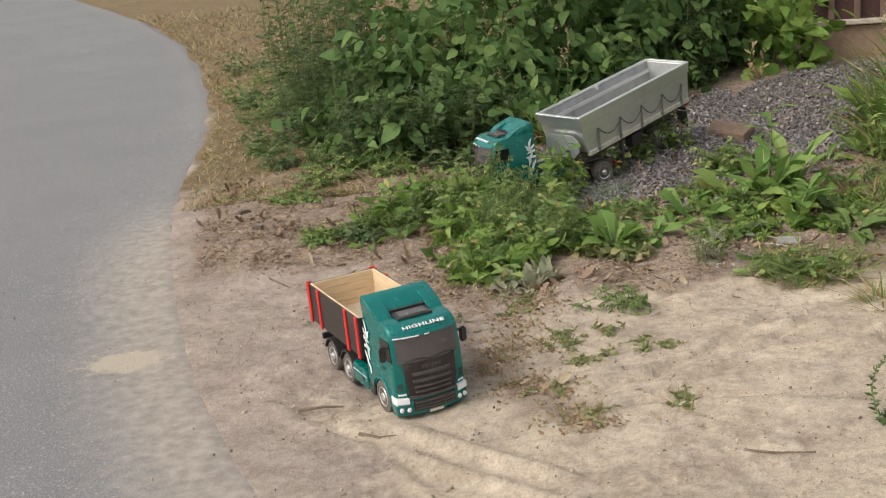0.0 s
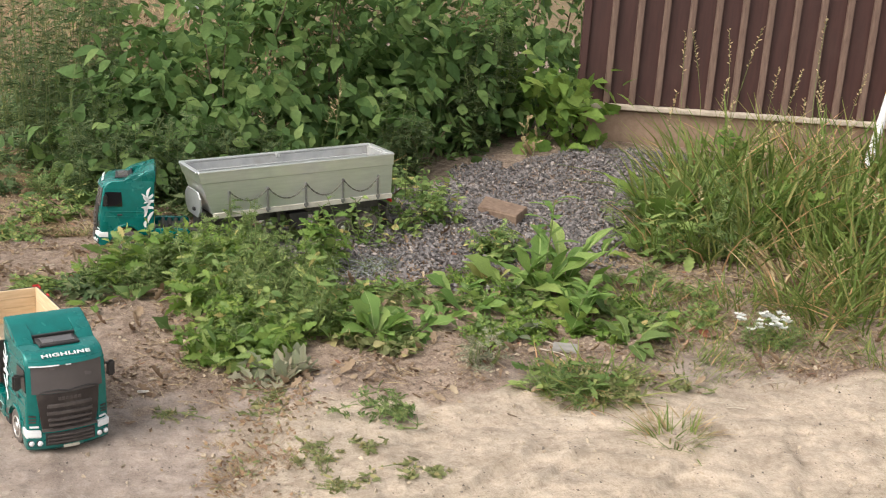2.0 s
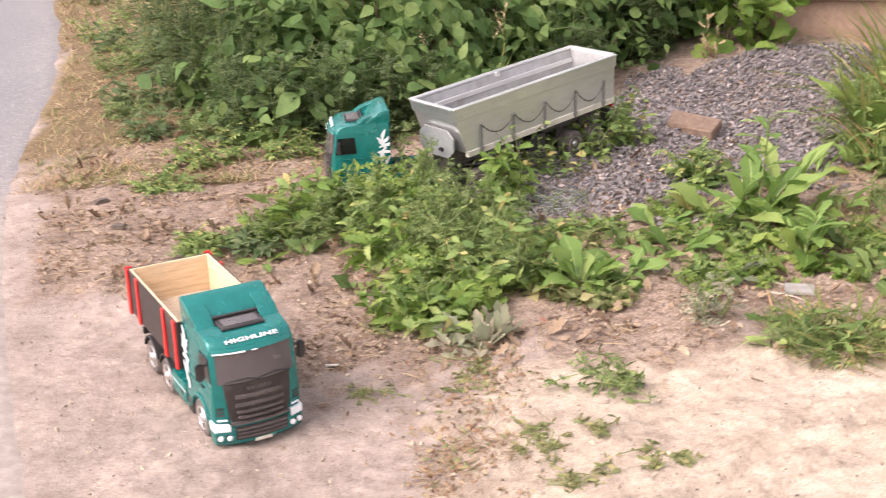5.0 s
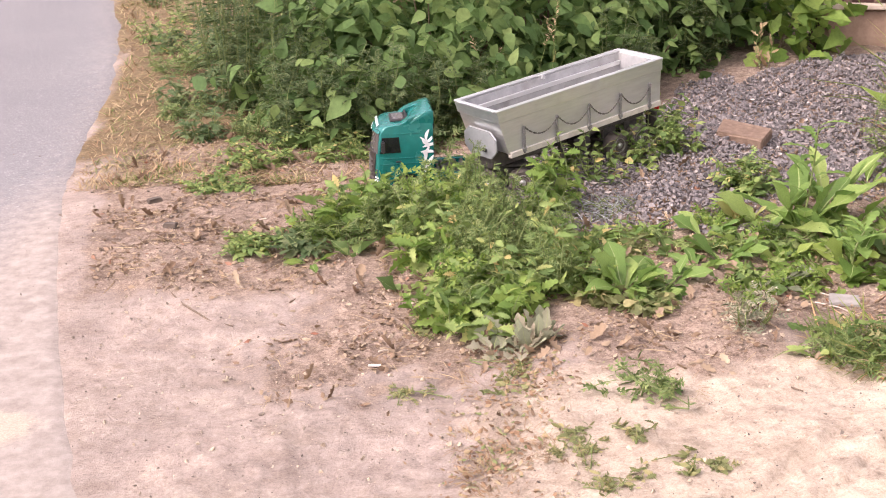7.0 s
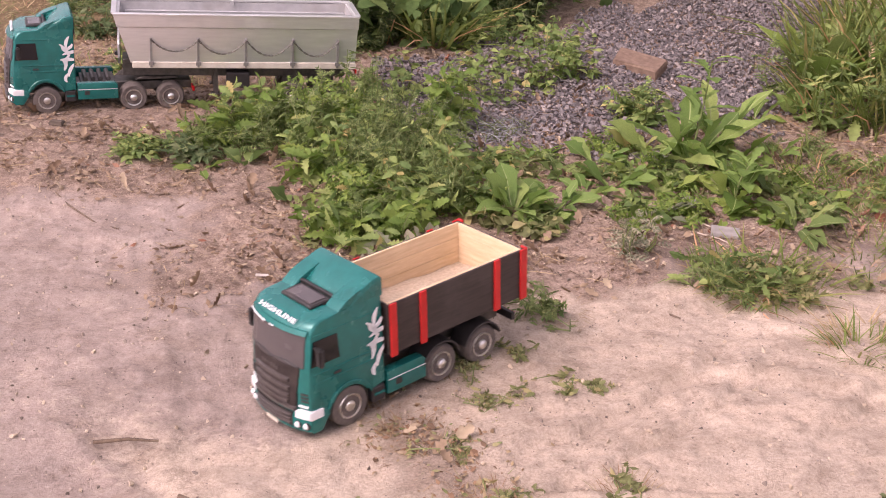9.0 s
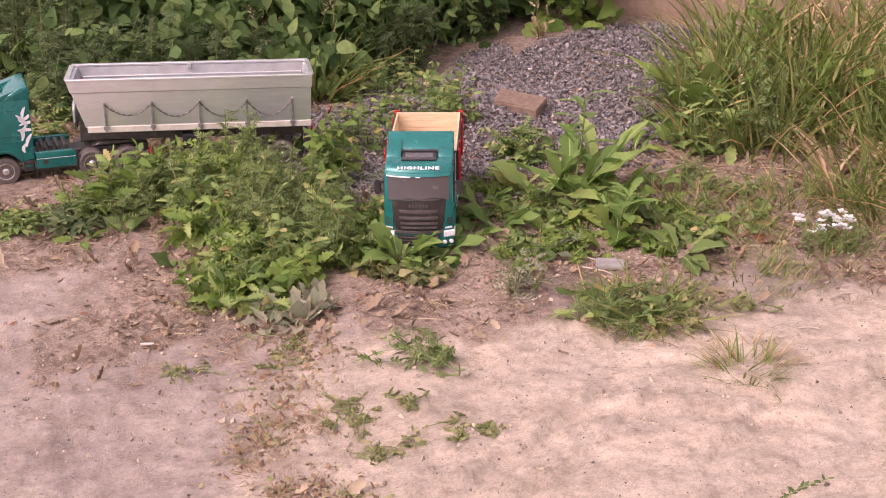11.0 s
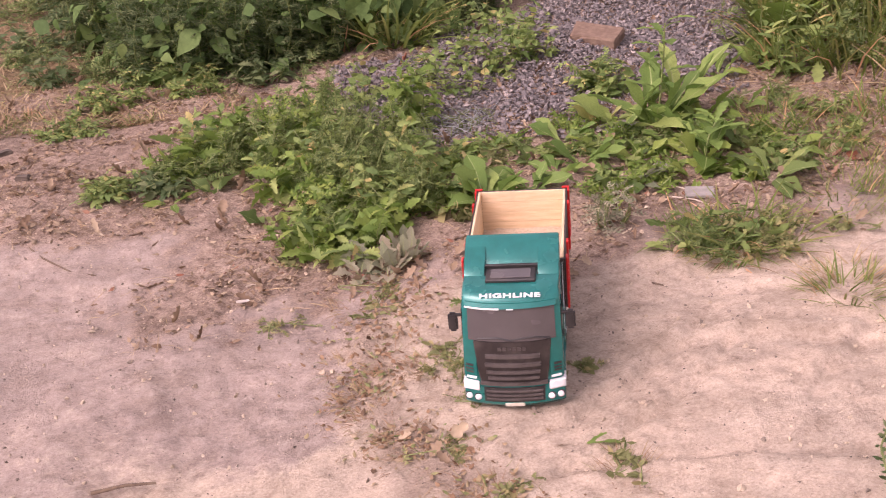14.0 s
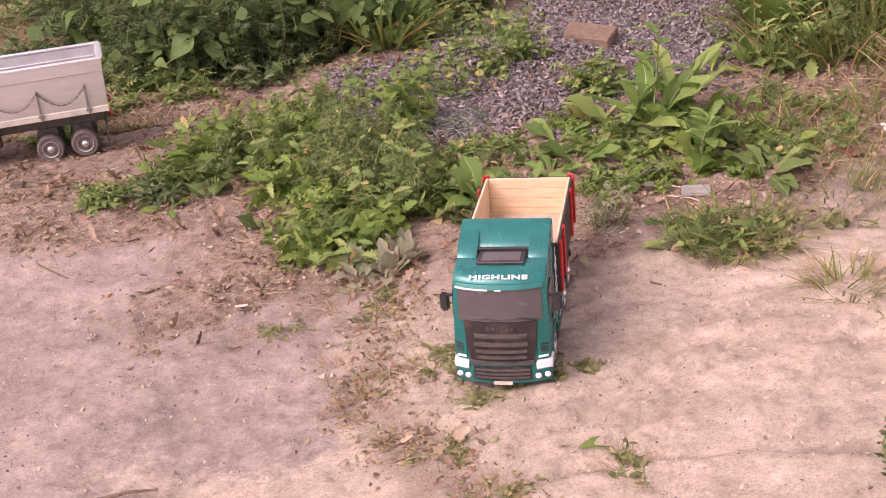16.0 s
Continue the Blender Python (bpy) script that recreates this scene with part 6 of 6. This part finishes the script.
def gravel():
    rng = np.random.default_rng(12)
    n = 58000
    x, y = rng.uniform(0.35, 2.5, n), rng.uniform(4.25, 6.45, n)
    front = 4.34 + 0.42 * np.maximum(0, x - 0.85) + 0.25 * np.maximum(0, 0.6 - x) * 3
    back = 5.25 + 0.75 * np.clip(x - 0.45, 0, 1.0) + 0.28 * np.maximum(0, x - 1.45)
    wob = lumps(x, y) * 16
    ok = (y > front + wob) & (y < back + wob) & (x < 2.25 + wob)
    thin = sstep((y - front) / 0.25) * sstep((back - y + 0.25) / 0.3)
    ok &= rng.random(n) < 0.25 + 0.75 * thin
    x, y = x[ok], y[ok]
    S = rng.uniform(0.0045, 0.0105, len(x)) * rng.choice([0.7, 1.0, 1.4], len(x))
    rocks("gravel", np.stack([x, y, surface_z(x, y) + S * 0.25 + rng.uniform(0, 0.012, len(x))], -1), S, SLATE, 0.55, 13, "grey-violet crushed slate gravel", "gravel")


gravel()


def pebbles():
    rng = np.random.default_rng(14)
    n = 20000
    x, y = rng.uniform(-2.2, 2.4, n), 2.2 + rng.random(n) ** 1.1 * 3.6
    on = (x > road_x(y)) | ((x > road_x(y) - 1.2) & (rng.random(n) < 0.12))
    keep = rng.random(n) < np.where(zones(x, y)[:, 1] > 0.3, 1.0, 0.55)
    x, y = x[on & keep], y[on & keep]
    S = 0.0012 + 0.0030 * rng.random(len(x)) ** 3 + 0.006 * rng.random(len(x)) ** 24
    rocks("pebbles", np.stack([x, y, surface_z(x, y) + np.where(x > road_x(y), 0.0, 0.008) + S * 0.3], -1), S, PEBBLE, 0.7, 15, "scattered small pebbles and clods", "pebble")


pebbles()


def clods():
    rng = np.random.default_rng(18)
    n = 5000
    x, y = rng.uniform(-0.7, 2.2, n), rng.uniform(2.3, 4.6, n)
    zs = zones(x, y)
    keep = (x > road_x(y) + 0.05) & (rng.random(n) < 0.5 + 0.5 * zs[:, 1])
    x, y = x[keep], y[keep]
    S = 0.002 + 0.007 * rng.random(len(x)) ** 4
    rocks("clods", np.stack([x, y, surface_z(x, y) + S * 0.3], -1), S, LOADSAND, 0.75, 19, "crumbling clods of sandy soil", "soil")


clods()


def litter():
    rng = np.random.default_rng(16)
    n = 90000
    x, y = rng.uniform(-0.9, 2.4, n), rng.uniform(2.65, 5.6, n)
    z = zones(x, y)
    clump = np.clip(0.55 + lumps(x * 1.7 + 5, y * 1.7) * 110, 0.08, 1.0)
    ok = (rng.random(n) < z[:, 1] * clump * np.exp(-np.maximum(0, y - 4.4) * 0.5)) & (x > road_x(y) + 0.1)
    x, y = x[ok], y[ok]
    n = len(x)
    b = rng.uniform(0, math.tau, n)
    P = np.stack([x, y, surface_z(x, y) + 0.001 + rng.uniform(0, 0.004, n)], -1)
    D = np.stack([np.cos(b), np.sin(b), rng.uniform(-0.1, 0.4, n)], -1)
    N = np.stack([rng.normal(0, 0.6, n), rng.normal(0, 0.6, n), np.ones(n)], -1)
    S = 0.004 + 0.020 * rng.random(n) ** 2.5
    tagged(leaves("leaf_scraps", SCRAP, P, D, N, S, DRYLEAF, None), "crumbled brown leaf litter", "litter", kind="stuff")
    m = 2800
    yb = rng.uniform(2.68, 3.78, m)
    xb = np.interp(yb, [2.7, 2.8, 2.95, 3.1, 3.25, 3.45, 3.7], [0.36, 0.34, 0.26, 0.20, 0.20, 0.27, 0.33]) + rng.normal(0, 0.06, m) + 0.02 * np.sin(yb * 31)
    keep = rng.random(m) < np.clip(0.45 + lumps(xb * 2.3, yb * 2.3) * 60, 0.12, 0.8)
    xb, yb = xb[keep], yb[keep]
    m = len(xb)
    c = rng.uniform(0, math.tau, m)
    tagged(leaves("rusty_scraps", SCRAP, np.stack([xb, yb, surface_z(xb, yb) + 0.002], -1), np.stack([np.cos(c), np.sin(c), rng.uniform(0, 0.5, m)], -1), np.stack([rng.normal(0, 0.6, m), rng.normal(0, 0.6, m), np.ones(m)], -1), rng.uniform(0.005, 0.017, m), RUST, None), "rusty scraps of moss and dry grass", "litter", kind="stuff")
    big = rng.random(n) < 0.015
    tagged(leaves("leaf_litter", CRUMPLE, P[big], D[big], N[big], rng.uniform(0.018, 0.045, int(big.sum())), DRYLEAF, None), "curled dry brown leaves", "litter", kind="stuff")
    k = rng.random(n) < 0.22
    m = int(k.sum())
    tagged(leaves("straw_bits", BLADE, P[k], D[k], N[k], rng.uniform(0.012, 0.075, m), STRAW, None, wide=1.0), "short bits of dry straw", "litter", kind="stuff")


litter()


# ---- single things on the ground ----
def dry_leaf(x, y, size, turn, seed, shape=CRUMPLE):
    """One large withered leaf lying on the ground."""
    a = radians(turn)
    o = leaves("dry_leaf", shape, [(0, 0, 0)], [(math.cos(a), math.sin(a), 0.25)], [(0.2 * math.sin(seed), -0.3, 1)], [size * 0.75], DRYLEAF, None, wide=1.2)
    o.matrix_basis = pose(x, y, float(surface_z(np.array(x), np.array(y))) + 0.004)
    tagged(o, "large curled withered leaf on the ground", "leaf", "withered leaves")


for k, (x, y, sz, tn) in enumerate(((0.12, 4.14, 0.09, 20), (0.15, 4.10, 0.07, 110), (0.33, 3.66, 0.06, 250), (0.38, 3.70, 0.05, 300), (0.34, 3.60, 0.045, 10), (0.40, 3.64, 0.04, 160), (0.28, 3.64, 0.045, 200), (-0.06, 4.20, 0.05, 80), (0.02, 4.16, 0.04, 200), (0.48, 3.70, 0.06, 15), (0.54, 3.66, 0.05, 330), (0.66, 3.80, 0.04, 40), (1.40, 3.86, 0.05, 120), (1.44, 3.58, 0.04, 0), (1.24, 3.52, 0.035, 60), (0.72, 3.86, 0.05, 250), (0.27, 2.90, 0.04, 30), (0.30, 2.87, 0.035, 140), (0.90, 4.00, 0.06, 60), (1.02, 4.26, 0.06, 0), (0.22, 3.60, 0.03, 90), (0.45, 3.60, 0.03, 45))):
    dry_leaf(x, y, sz, tn, k)


def stone(name, x, y, sx, sy, sz, rz, material, label, seed, category="stone", lift=0.0, tilt=0.0):
    rng = random.Random(seed)
    bm = box(-sx / 2, sx / 2, -sy / 2, sy / 2, 0, sz)
    bmesh.ops.bevel(bm, geom=bm.edges[:], offset=min(sx, sy, sz) * 0.22, segments=2, affect="EDGES")
    bmesh.ops.subdivide_edges(bm, edges=bm.edges[:], cuts=1)
    for v in bm.verts:
        v.co += Vector((rng.uniform(-1, 1), rng.uniform(-1, 1), rng.uniform(-1, 1))) * min(sx, sy, sz) * 0.07
    o = part(name, bm, material, None, "", pose(x, y, height(x, y) + lift, tilt, 0, rz))
    return tagged(o, label, category)


def brick():
    rng = random.Random(3)
    bm = box(-0.09, 0.09, -0.065, 0.065, -0.01, 0.045)
    bmesh.ops.bevel(bm, geom=bm.edges[:], offset=0.005, segments=1, affect="EDGES")
    for v in bm.verts:
        v.co += Vector((rng.uniform(-1, 1), rng.uniform(-1, 1), rng.uniform(-1, 1))) * 0.0035
        if v.co.x > 0.05:
            v.co.z -= 0.016 * (v.co.x - 0.05) / 0.045 * (v.co.z > 0.025)
        if v.co.x < -0.05 and v.co.y < 0:
            v.co.x += 0.018
    o = part("broken_brick", bm, BRICKM, None, "", pose(1.30, 5.21, height(1.30, 5.21) + 0.008, 7, 0, -33))
    tagged(o, "broken reddish brown brick on slate gravel", "brick")


brick()
stone("flat_stone", 1.11, 4.37, 0.12, 0.07, 0.016, 15, STONE, "flat grey stone among dandelions", 2, lift=0.0)
stone("flat_stone", 1.155, 3.86, 0.075, 0.062, 0.009, -20, STONE, "flat grey stone at the sand's edge", 3)
stone("flat_stone", 1.12, 4.05, 0.07, 0.05, 0.012, 40, STONE, "small flat grey stone among litter", 4)
stone("flat_stone", 1.36, 4.18, 0.06, 0.05, 0.014, 10, STONE, "small flat grey stone among litter", 6)
stone("white_stone", -0.385, 4.49, 0.022, 0.014, 0.010, 20, PALE, "small white stone by the weeds", 5)
stone("white_chip", -0.03, 3.685, 0.030, 0.007, 0.005, -5, PALE, "thin white chip on the dirt", 7)
stone("white_stone", 1.30, 4.02, 0.012, 0.010, 0.008, 0, PALE, "tiny white stone by a dandelion", 8)
stone("pale_clod", -0.70, 4.83, 0.045, 0.03, 0.018, 30, PEBBLE, "pale clod of dry dirt", 9)
stone("pale_clod", -0.62, 4.60, 0.04, 0.028, 0.014, -12, PEBBLE, "pale clod of dry dirt", 10)


def twig(pts, r, label, material=TWIG, name="twig"):
    bm = bmesh.new()
    x0, y0 = pts[0]
    z0 = height(x0, y0)
    line = []
    for k, (x, y) in enumerate(pts):
        line.append((x - x0, y - y0, height(x, y) - z0 + r * 0.8 + 0.002 * (k % 2)))
    tube(bm, line, r, r * 0.6, 6)
    o = part(name, bm, material, None, "", pose(x0, y0, z0))
    return tagged(o, label, "twig")


twig([(-0.33, 3.00), (-0.27, 3.005), (-0.215, 3.0)], 0.004, "dark straight stick on the dirt")
twig([(-0.17, 2.83), (-0.12, 2.795), (-0.07, 2.80)], 0.005, "short dark stick on the dirt")
twig([(-0.60, 4.22), (-0.52, 4.08), (-0.44, 3.98), (-0.38, 3.94)], 0.003, "curved thin twig on the dirt")
twig([(-0.20, 3.99), (-0.13, 4.05), (-0.05, 4.10)], 0.003, "thin dark twig by the weeds")
twig([(-0.38, 4.62), (-0.2, 4.66), (0.0, 4.70), (0.06, 4.71)], 0.004, "long pale straw stalk by the weeds", RAIL, "straw_stalk")
twig([(0.98, 4.06), (1.05, 3.98), (1.13, 3.90)], 0.003, "pale straw stalk across a flat stone", RAIL, "straw_stalk")
twig([(0.88, 3.60), (0.98, 3.61), (1.08, 3.63)], 0.003, "dark crooked twig on the sand")
twig([(0.66, 2.50), (0.72, 2.47), (0.80, 2.46)], 0.003, "dark crooked twig on the sand")
twig([(0.84, 3.42), (0.88, 3.38)], 0.003, "short twig on the sand")
for k, (px, py, an, ln) in enumerate(((1.52, 4.50, 8, 0.22), (1.44, 4.44, 30, 0.16), (1.70, 4.36, -6, 0.20), (1.86, 4.26, 22, 0.18), (1.95, 4.12, 35, 0.20), (1.08, 3.86, -50, 0.12), (0.98, 4.16, 40, 0.10), (1.40, 3.44, 10, 0.07), (1.46, 3.42, -12, 0.05), (-0.02, 3.76, 5, 0.03), (1.62, 3.56, 15, 0.09), (0.20, 3.98, 60, 0.08), (1.56, 3.92, -20, 0.10))):
    ca, sa = math.cos(radians(an)) * ln, math.sin(radians(an)) * ln
    twig([(px, py), (px + 0.5 * ca - 0.08 * sa, py + 0.5 * sa + 0.08 * ca), (px + ca, py + sa)], 0.0022, "pale bent straw stalk on bare soil", RAIL, "straw_stalk")


def marker_pole():
    x, y = 3.32, 5.95
    t = thing("marker_pole", pose(x, y, height(x, y), 0, 9, 0), "slim white pole with yellow bands leaning by the fence", "pole")
    for z0, z1, ma in ((-0.02, 0.10, WHITE), (0.10, 0.36, WHITE), (0.36, 0.55, YELLOW), (0.55, 0.85, WHITE), (0.85, 1.1, YELLOW)):
        bm = bmesh.new()
        tube(bm, [(0, 0, z0), (0, 0, z1)], 0.020, 0.020, 12)
        part("pole_band", bm, ma, t)


marker_pole()


def lamp_post():
    bm = bmesh.new()
    tube(bm, [(0, 0, -0.05), (0, 0, 5.5)], 0.085, 0.06, 18)
    o = part("street_post", bm, CONCRETE, None, "", pose(0.17, 13.0, 0))
    tagged(o, "plain grey post beyond the bushes", "post")


lamp_post()


# ---- leaves torn off by the tipper and an aerial held before the lens ----
def torn_leaf(x, y, size, shape, material, seed, label):
    t = thing("torn_leaf", pose(x, y, height(x, y) + 0.004), label, "leaf", "leaves torn off by the tipper")
    rng = np.random.default_rng(seed)
    leaves("leaf_blade", shape, [(0, -size / 2, 0)], [(0.1, 1, 0.05)], [(0.1, 0, 1)], [size], material, t, wide=1.2)
    return t


TORN = [(torn_leaf(0.64, 3.96, 0.075, LANCE, DOCK, 1, "torn light green leaf on the sand"), (0.64, 3.96), (0.075, 0.16), -70),
        (torn_leaf(0.72, 3.98, 0.06, OVATE, WEED, 2, "torn green leaf on the sand"), (0.72, 3.98), (-0.01, 0.05), 20),
        (torn_leaf(0.60, 4.02, 0.055, OVATE, DOCK, 3, "torn light green leaf on the sand"), (0.60, 4.02), (-0.055, -0.08), 60)]

aerial = thing("telescopic_aerial", pose(0, 0, 0), "slim silver telescopic aerial held before the lens", "aerial")
for x0, x1, r in ((-0.30, -0.02, 0.0065), (-0.03, 0.25, 0.0075)):
    bm = bmesh.new()
    tube(bm, [(x0, 0, 0), (x1, 0, 0)], r, r, 14)
    smooth(part("aerial_tube", bm, CHROME, aerial, "polished silver tube").data, 40)
bm = bmesh.new()
tube(bm, [(-0.312, 0, 0), (-0.30, 0, 0)], 0.009, 0.009, 12)
part("aerial_tip", bm, CHROME, aerial)


def torn_rows(start, off, turn):
    rows = [(0.0, pose(*start, height(*start) + 0.004, 0, 0, 0)), (12.2, pose(*start, height(*start) + 0.004, 0, 0, 0))]
    for t in (12.6, 13.0, 13.5, 14.0, 14.3):
        x, y, a = course(TIPPER_WAY, t)
        c, s = math.cos(radians(a)), math.sin(radians(a))
        k = min(1.0, (t - 12.2) / 0.8)
        px, py = x + (0.115 + off[0]) * c - off[1] * s, y + (0.115 + off[0]) * s + off[1] * c
        px, py = start[0] + (px - start[0]) * k, start[1] + (py - start[1]) * k
        rows.append((t, pose(px, py, height(px, py) + 0.004, 0, 0, turn * k)))
    return rows + [(16.0, rows[-1][1])]


def aerial_rows():
    rows = []
    for t, eye, target, roll in PATH:
        out = {1: 0.018, 1.5: 0.013}.get(t, 0.075)
        rows.append((t, look(eye, target, roll) @ pose(0.2005 + 0.57 * out, 0.1115 + 0.82 * out, -0.6) @ pose(0, 0, 0, 0, 0, -34)))
    return rows

# ---- the trucks' ways: seconds, x, y, heading in degrees ----
TIPPER_WAY = [
    (0, -0.030, 2.988, -64.9),
    (0.5, -0.189, 3.335, -67.3),
    (1, -0.222, 3.438, -67.2),
    (5.1, -0.222, 3.438, -67.2),
    (5.7, -0.130, 3.100, -80.0),
    (6.4, -0.300, 2.500, -108.0),
    (6.9, -0.560, 2.220, -119.0),
    (7.15, -0.585, 2.250, -120.0),
    (7.5, -0.515, 2.478, -122.2),
    (8, -0.435, 2.641, -135.2),
    (8.5, -0.216, 2.915, -145.8),
    (9, 0.085, 3.107, -145.9),
    (9.5, 0.456, 3.276, -125.8),
    (10.1, 0.620, 3.720, -112.0),
    (10.8, 0.700, 4.080, -106.0),
    (11.6, 0.713, 4.160, -104.5),
    (12, 0.712, 4.138, -105.0),
    (12.5, 0.705, 4.053, -99.7),
    (13, 0.658, 3.755, -101.5),
    (13.5, 0.564, 3.343, -100.3),
    (14, 0.480, 3.089, -106.7),
    (14.5, 0.462, 3.085, -109.3),
    (15, 0.489, 3.179, -110.2),
    (15.5, 0.485, 3.172, -111.2),
    (16, 0.485, 3.172, -111.2),
]
TRACTOR_WAY = [
    (0, 0.334, 4.670, -159.4),
    (1, 0.229, 4.718, -170.1),
    (1.5, -0.006, 4.756, -178.9),
    (2, -0.110, 4.853, -179.0),
    (2.5, -0.120, 4.840, -183.1),
    (3, -0.095, 4.850, -183.4),
    (3.5, 0.018, 4.863, -185.0),
    (4, 0.124, 4.759, -175.9),
    (4.5, 0.120, 4.834, -179.7),
    (5, 0.109, 4.784, -178.3),
    (7, 0.097, 4.834, -178.2),
    (7.5, -0.064, 4.843, -180.1),
    (8, -0.248, 4.882, -184.2),
    (8.5, -0.561, 4.819, -174.1),
    (9, -0.675, 4.777, -168.7),
    (9.5, -0.658, 4.773, -171.4),
    (12, -0.336, 4.878, -169.8),
    (12.5, -0.570, 4.886, -178.0),
    (13, -0.949, 4.836, -178.9),
    (13.5, -1.474, 4.916, -173.9),
    (14, -1.874, 4.916, -173.3),
    (14.6, -2.024, 4.870, -173.3),
    (15.3, -1.963, 4.825, -172.6),
    (15.7, -1.593, 4.825, -172.6),
    (16, -1.283, 4.825, -172.6),
]
TRAILER_WAY = [
    (0, 0.621, 4.779, -135.2),
    (1, 0.535, 4.771, -141.1),
    (1.5, 0.303, 4.763, -156.1),
    (2, 0.199, 4.858, -162.2),
    (2.5, 0.188, 4.823, -161.4),
    (3, 0.212, 4.832, -161.3),
    (3.5, 0.323, 4.837, -154.3),
    (4, 0.428, 4.782, -144.9),
    (4.5, 0.416, 4.801, -144.9),
    (5, 0.419, 4.793, -144.9),
    (7, 0.415, 4.844, -146.1),
    (7.5, 0.256, 4.842, -157.0),
    (8, 0.055, 4.859, -172.1),
    (8.5, -0.256, 4.851, -180.5),
    (9, -0.374, 4.837, -175.0),
    (9.5, -0.351, 4.819, -175.4),
    (12, -0.031, 4.933, -186.5),
    (12.5, -0.254, 4.880, -183.8),
    (13, -0.624, 4.810, -178.5),
    (13.5, -1.153, 4.915, -185.3),
    (14, -1.555, 4.914, -180.3),
    (14.6, -1.708, 4.870, -180.3),
    (15.3, -1.650, 4.827, -175.3),
    (15.7, -1.282, 4.826, -175.3),
    (16, -0.973, 4.825, -175.3),
]


def course(rows, t):
    """Place and heading at a time, gliding through the rows."""
    ts = [r[0] for r in rows]
    if t <= ts[0]:
        return rows[0][1:]
    if t >= ts[-1]:
        return rows[-1][1:]
    i = max(k for k in range(len(ts)) if ts[k] <= t)
    i = min(i, len(ts) - 2)
    out = []
    for c in (1, 2, 3):
        def slope(k):
            if k == 0 or k == len(ts) - 1:
                return 0.0
            a = (rows[k][c] - rows[k - 1][c]) / (ts[k] - ts[k - 1])
            b = (rows[k + 1][c] - rows[k][c]) / (ts[k + 1] - ts[k])
            return 0.0 if a * b <= 0 else 2 * a * b / (a + b)
        h = ts[i + 1] - ts[i]
        u = (t - ts[i]) / h
        p0, p1, m0, m1 = rows[i][c], rows[i + 1][c], slope(i) * h, slope(i + 1) * h
        out.append((2 * u**3 - 3 * u**2 + 1) * p0 + (u**3 - 2 * u**2 + u) * m0 + (3 * u**2 - 2 * u**3) * p1 + (u**3 - u**2) * m1)
    return out


def on_ground(x, y, yaw, back, half=0.07, lift=0.0):
    """The pose of a truck whose wheels stand on the ground."""
    a = radians(yaw)
    c, s = math.cos(a), math.sin(a)
    zf, zr = height(x, y), height(x + back * c, y + back * s)
    mx, my = x + back / 2 * c, y + back / 2 * s
    zl, zR = height(mx - half * s, my + half * c), height(mx + half * s, my - half * c)
    pitch = math.degrees(math.atan2(zf - zr, -back))
    roll = math.degrees(math.atan2(zl - zR, 2 * half))
    return pose(x, y, zf + lift, 0, 0, yaw) @ pose(0, 0, 0, 0, -pitch, 0) @ pose(0, 0, 0, roll, 0, 0)


def drive(t, wheels, rows, back, lift=0.0):
    steps = [k / 15 for k in range(241)]
    places = [course(rows, s) for s in steps]
    walk(t, [(s, on_ground(x, y, a, back, lift=lift)) for s, (x, y, a) in zip(steps, places)])
    turn, turns = 0.0, [0.0]
    for (x0, y0, a0), (x1, y1, a1) in zip(places, places[1:]):
        a = radians((a0 + a1) / 2)
        turn += ((x1 - x0) * math.cos(a) + (y1 - y0) * math.sin(a)) / 0.0415
        turns.append(turn)
    keep = [i for i in range(len(steps)) if i in (0, len(steps) - 1) or turns[i] != turns[i - 1] or turns[i] != turns[min(i + 1, len(steps) - 1)]]
    for w, x, y in wheels:
        walk(w, [(steps[i], pose(x, y, 0.0415, 0, math.degrees(turns[i]), 0)) for i in keep])


def motions():
    drive(tipper, TIPPER_WHEELS, TIPPER_WAY, -0.28)
    drive(tractor, TRACTOR_WHEELS, TRACTOR_WAY, -0.28)
    drive(trailer, TRAILER_WHEELS, TRAILER_WAY, -0.485)
    for leaf, begin, off, turn in TORN:
        walk(leaf, torn_rows(begin, off, turn))
    walk(aerial, aerial_rows())


motions()
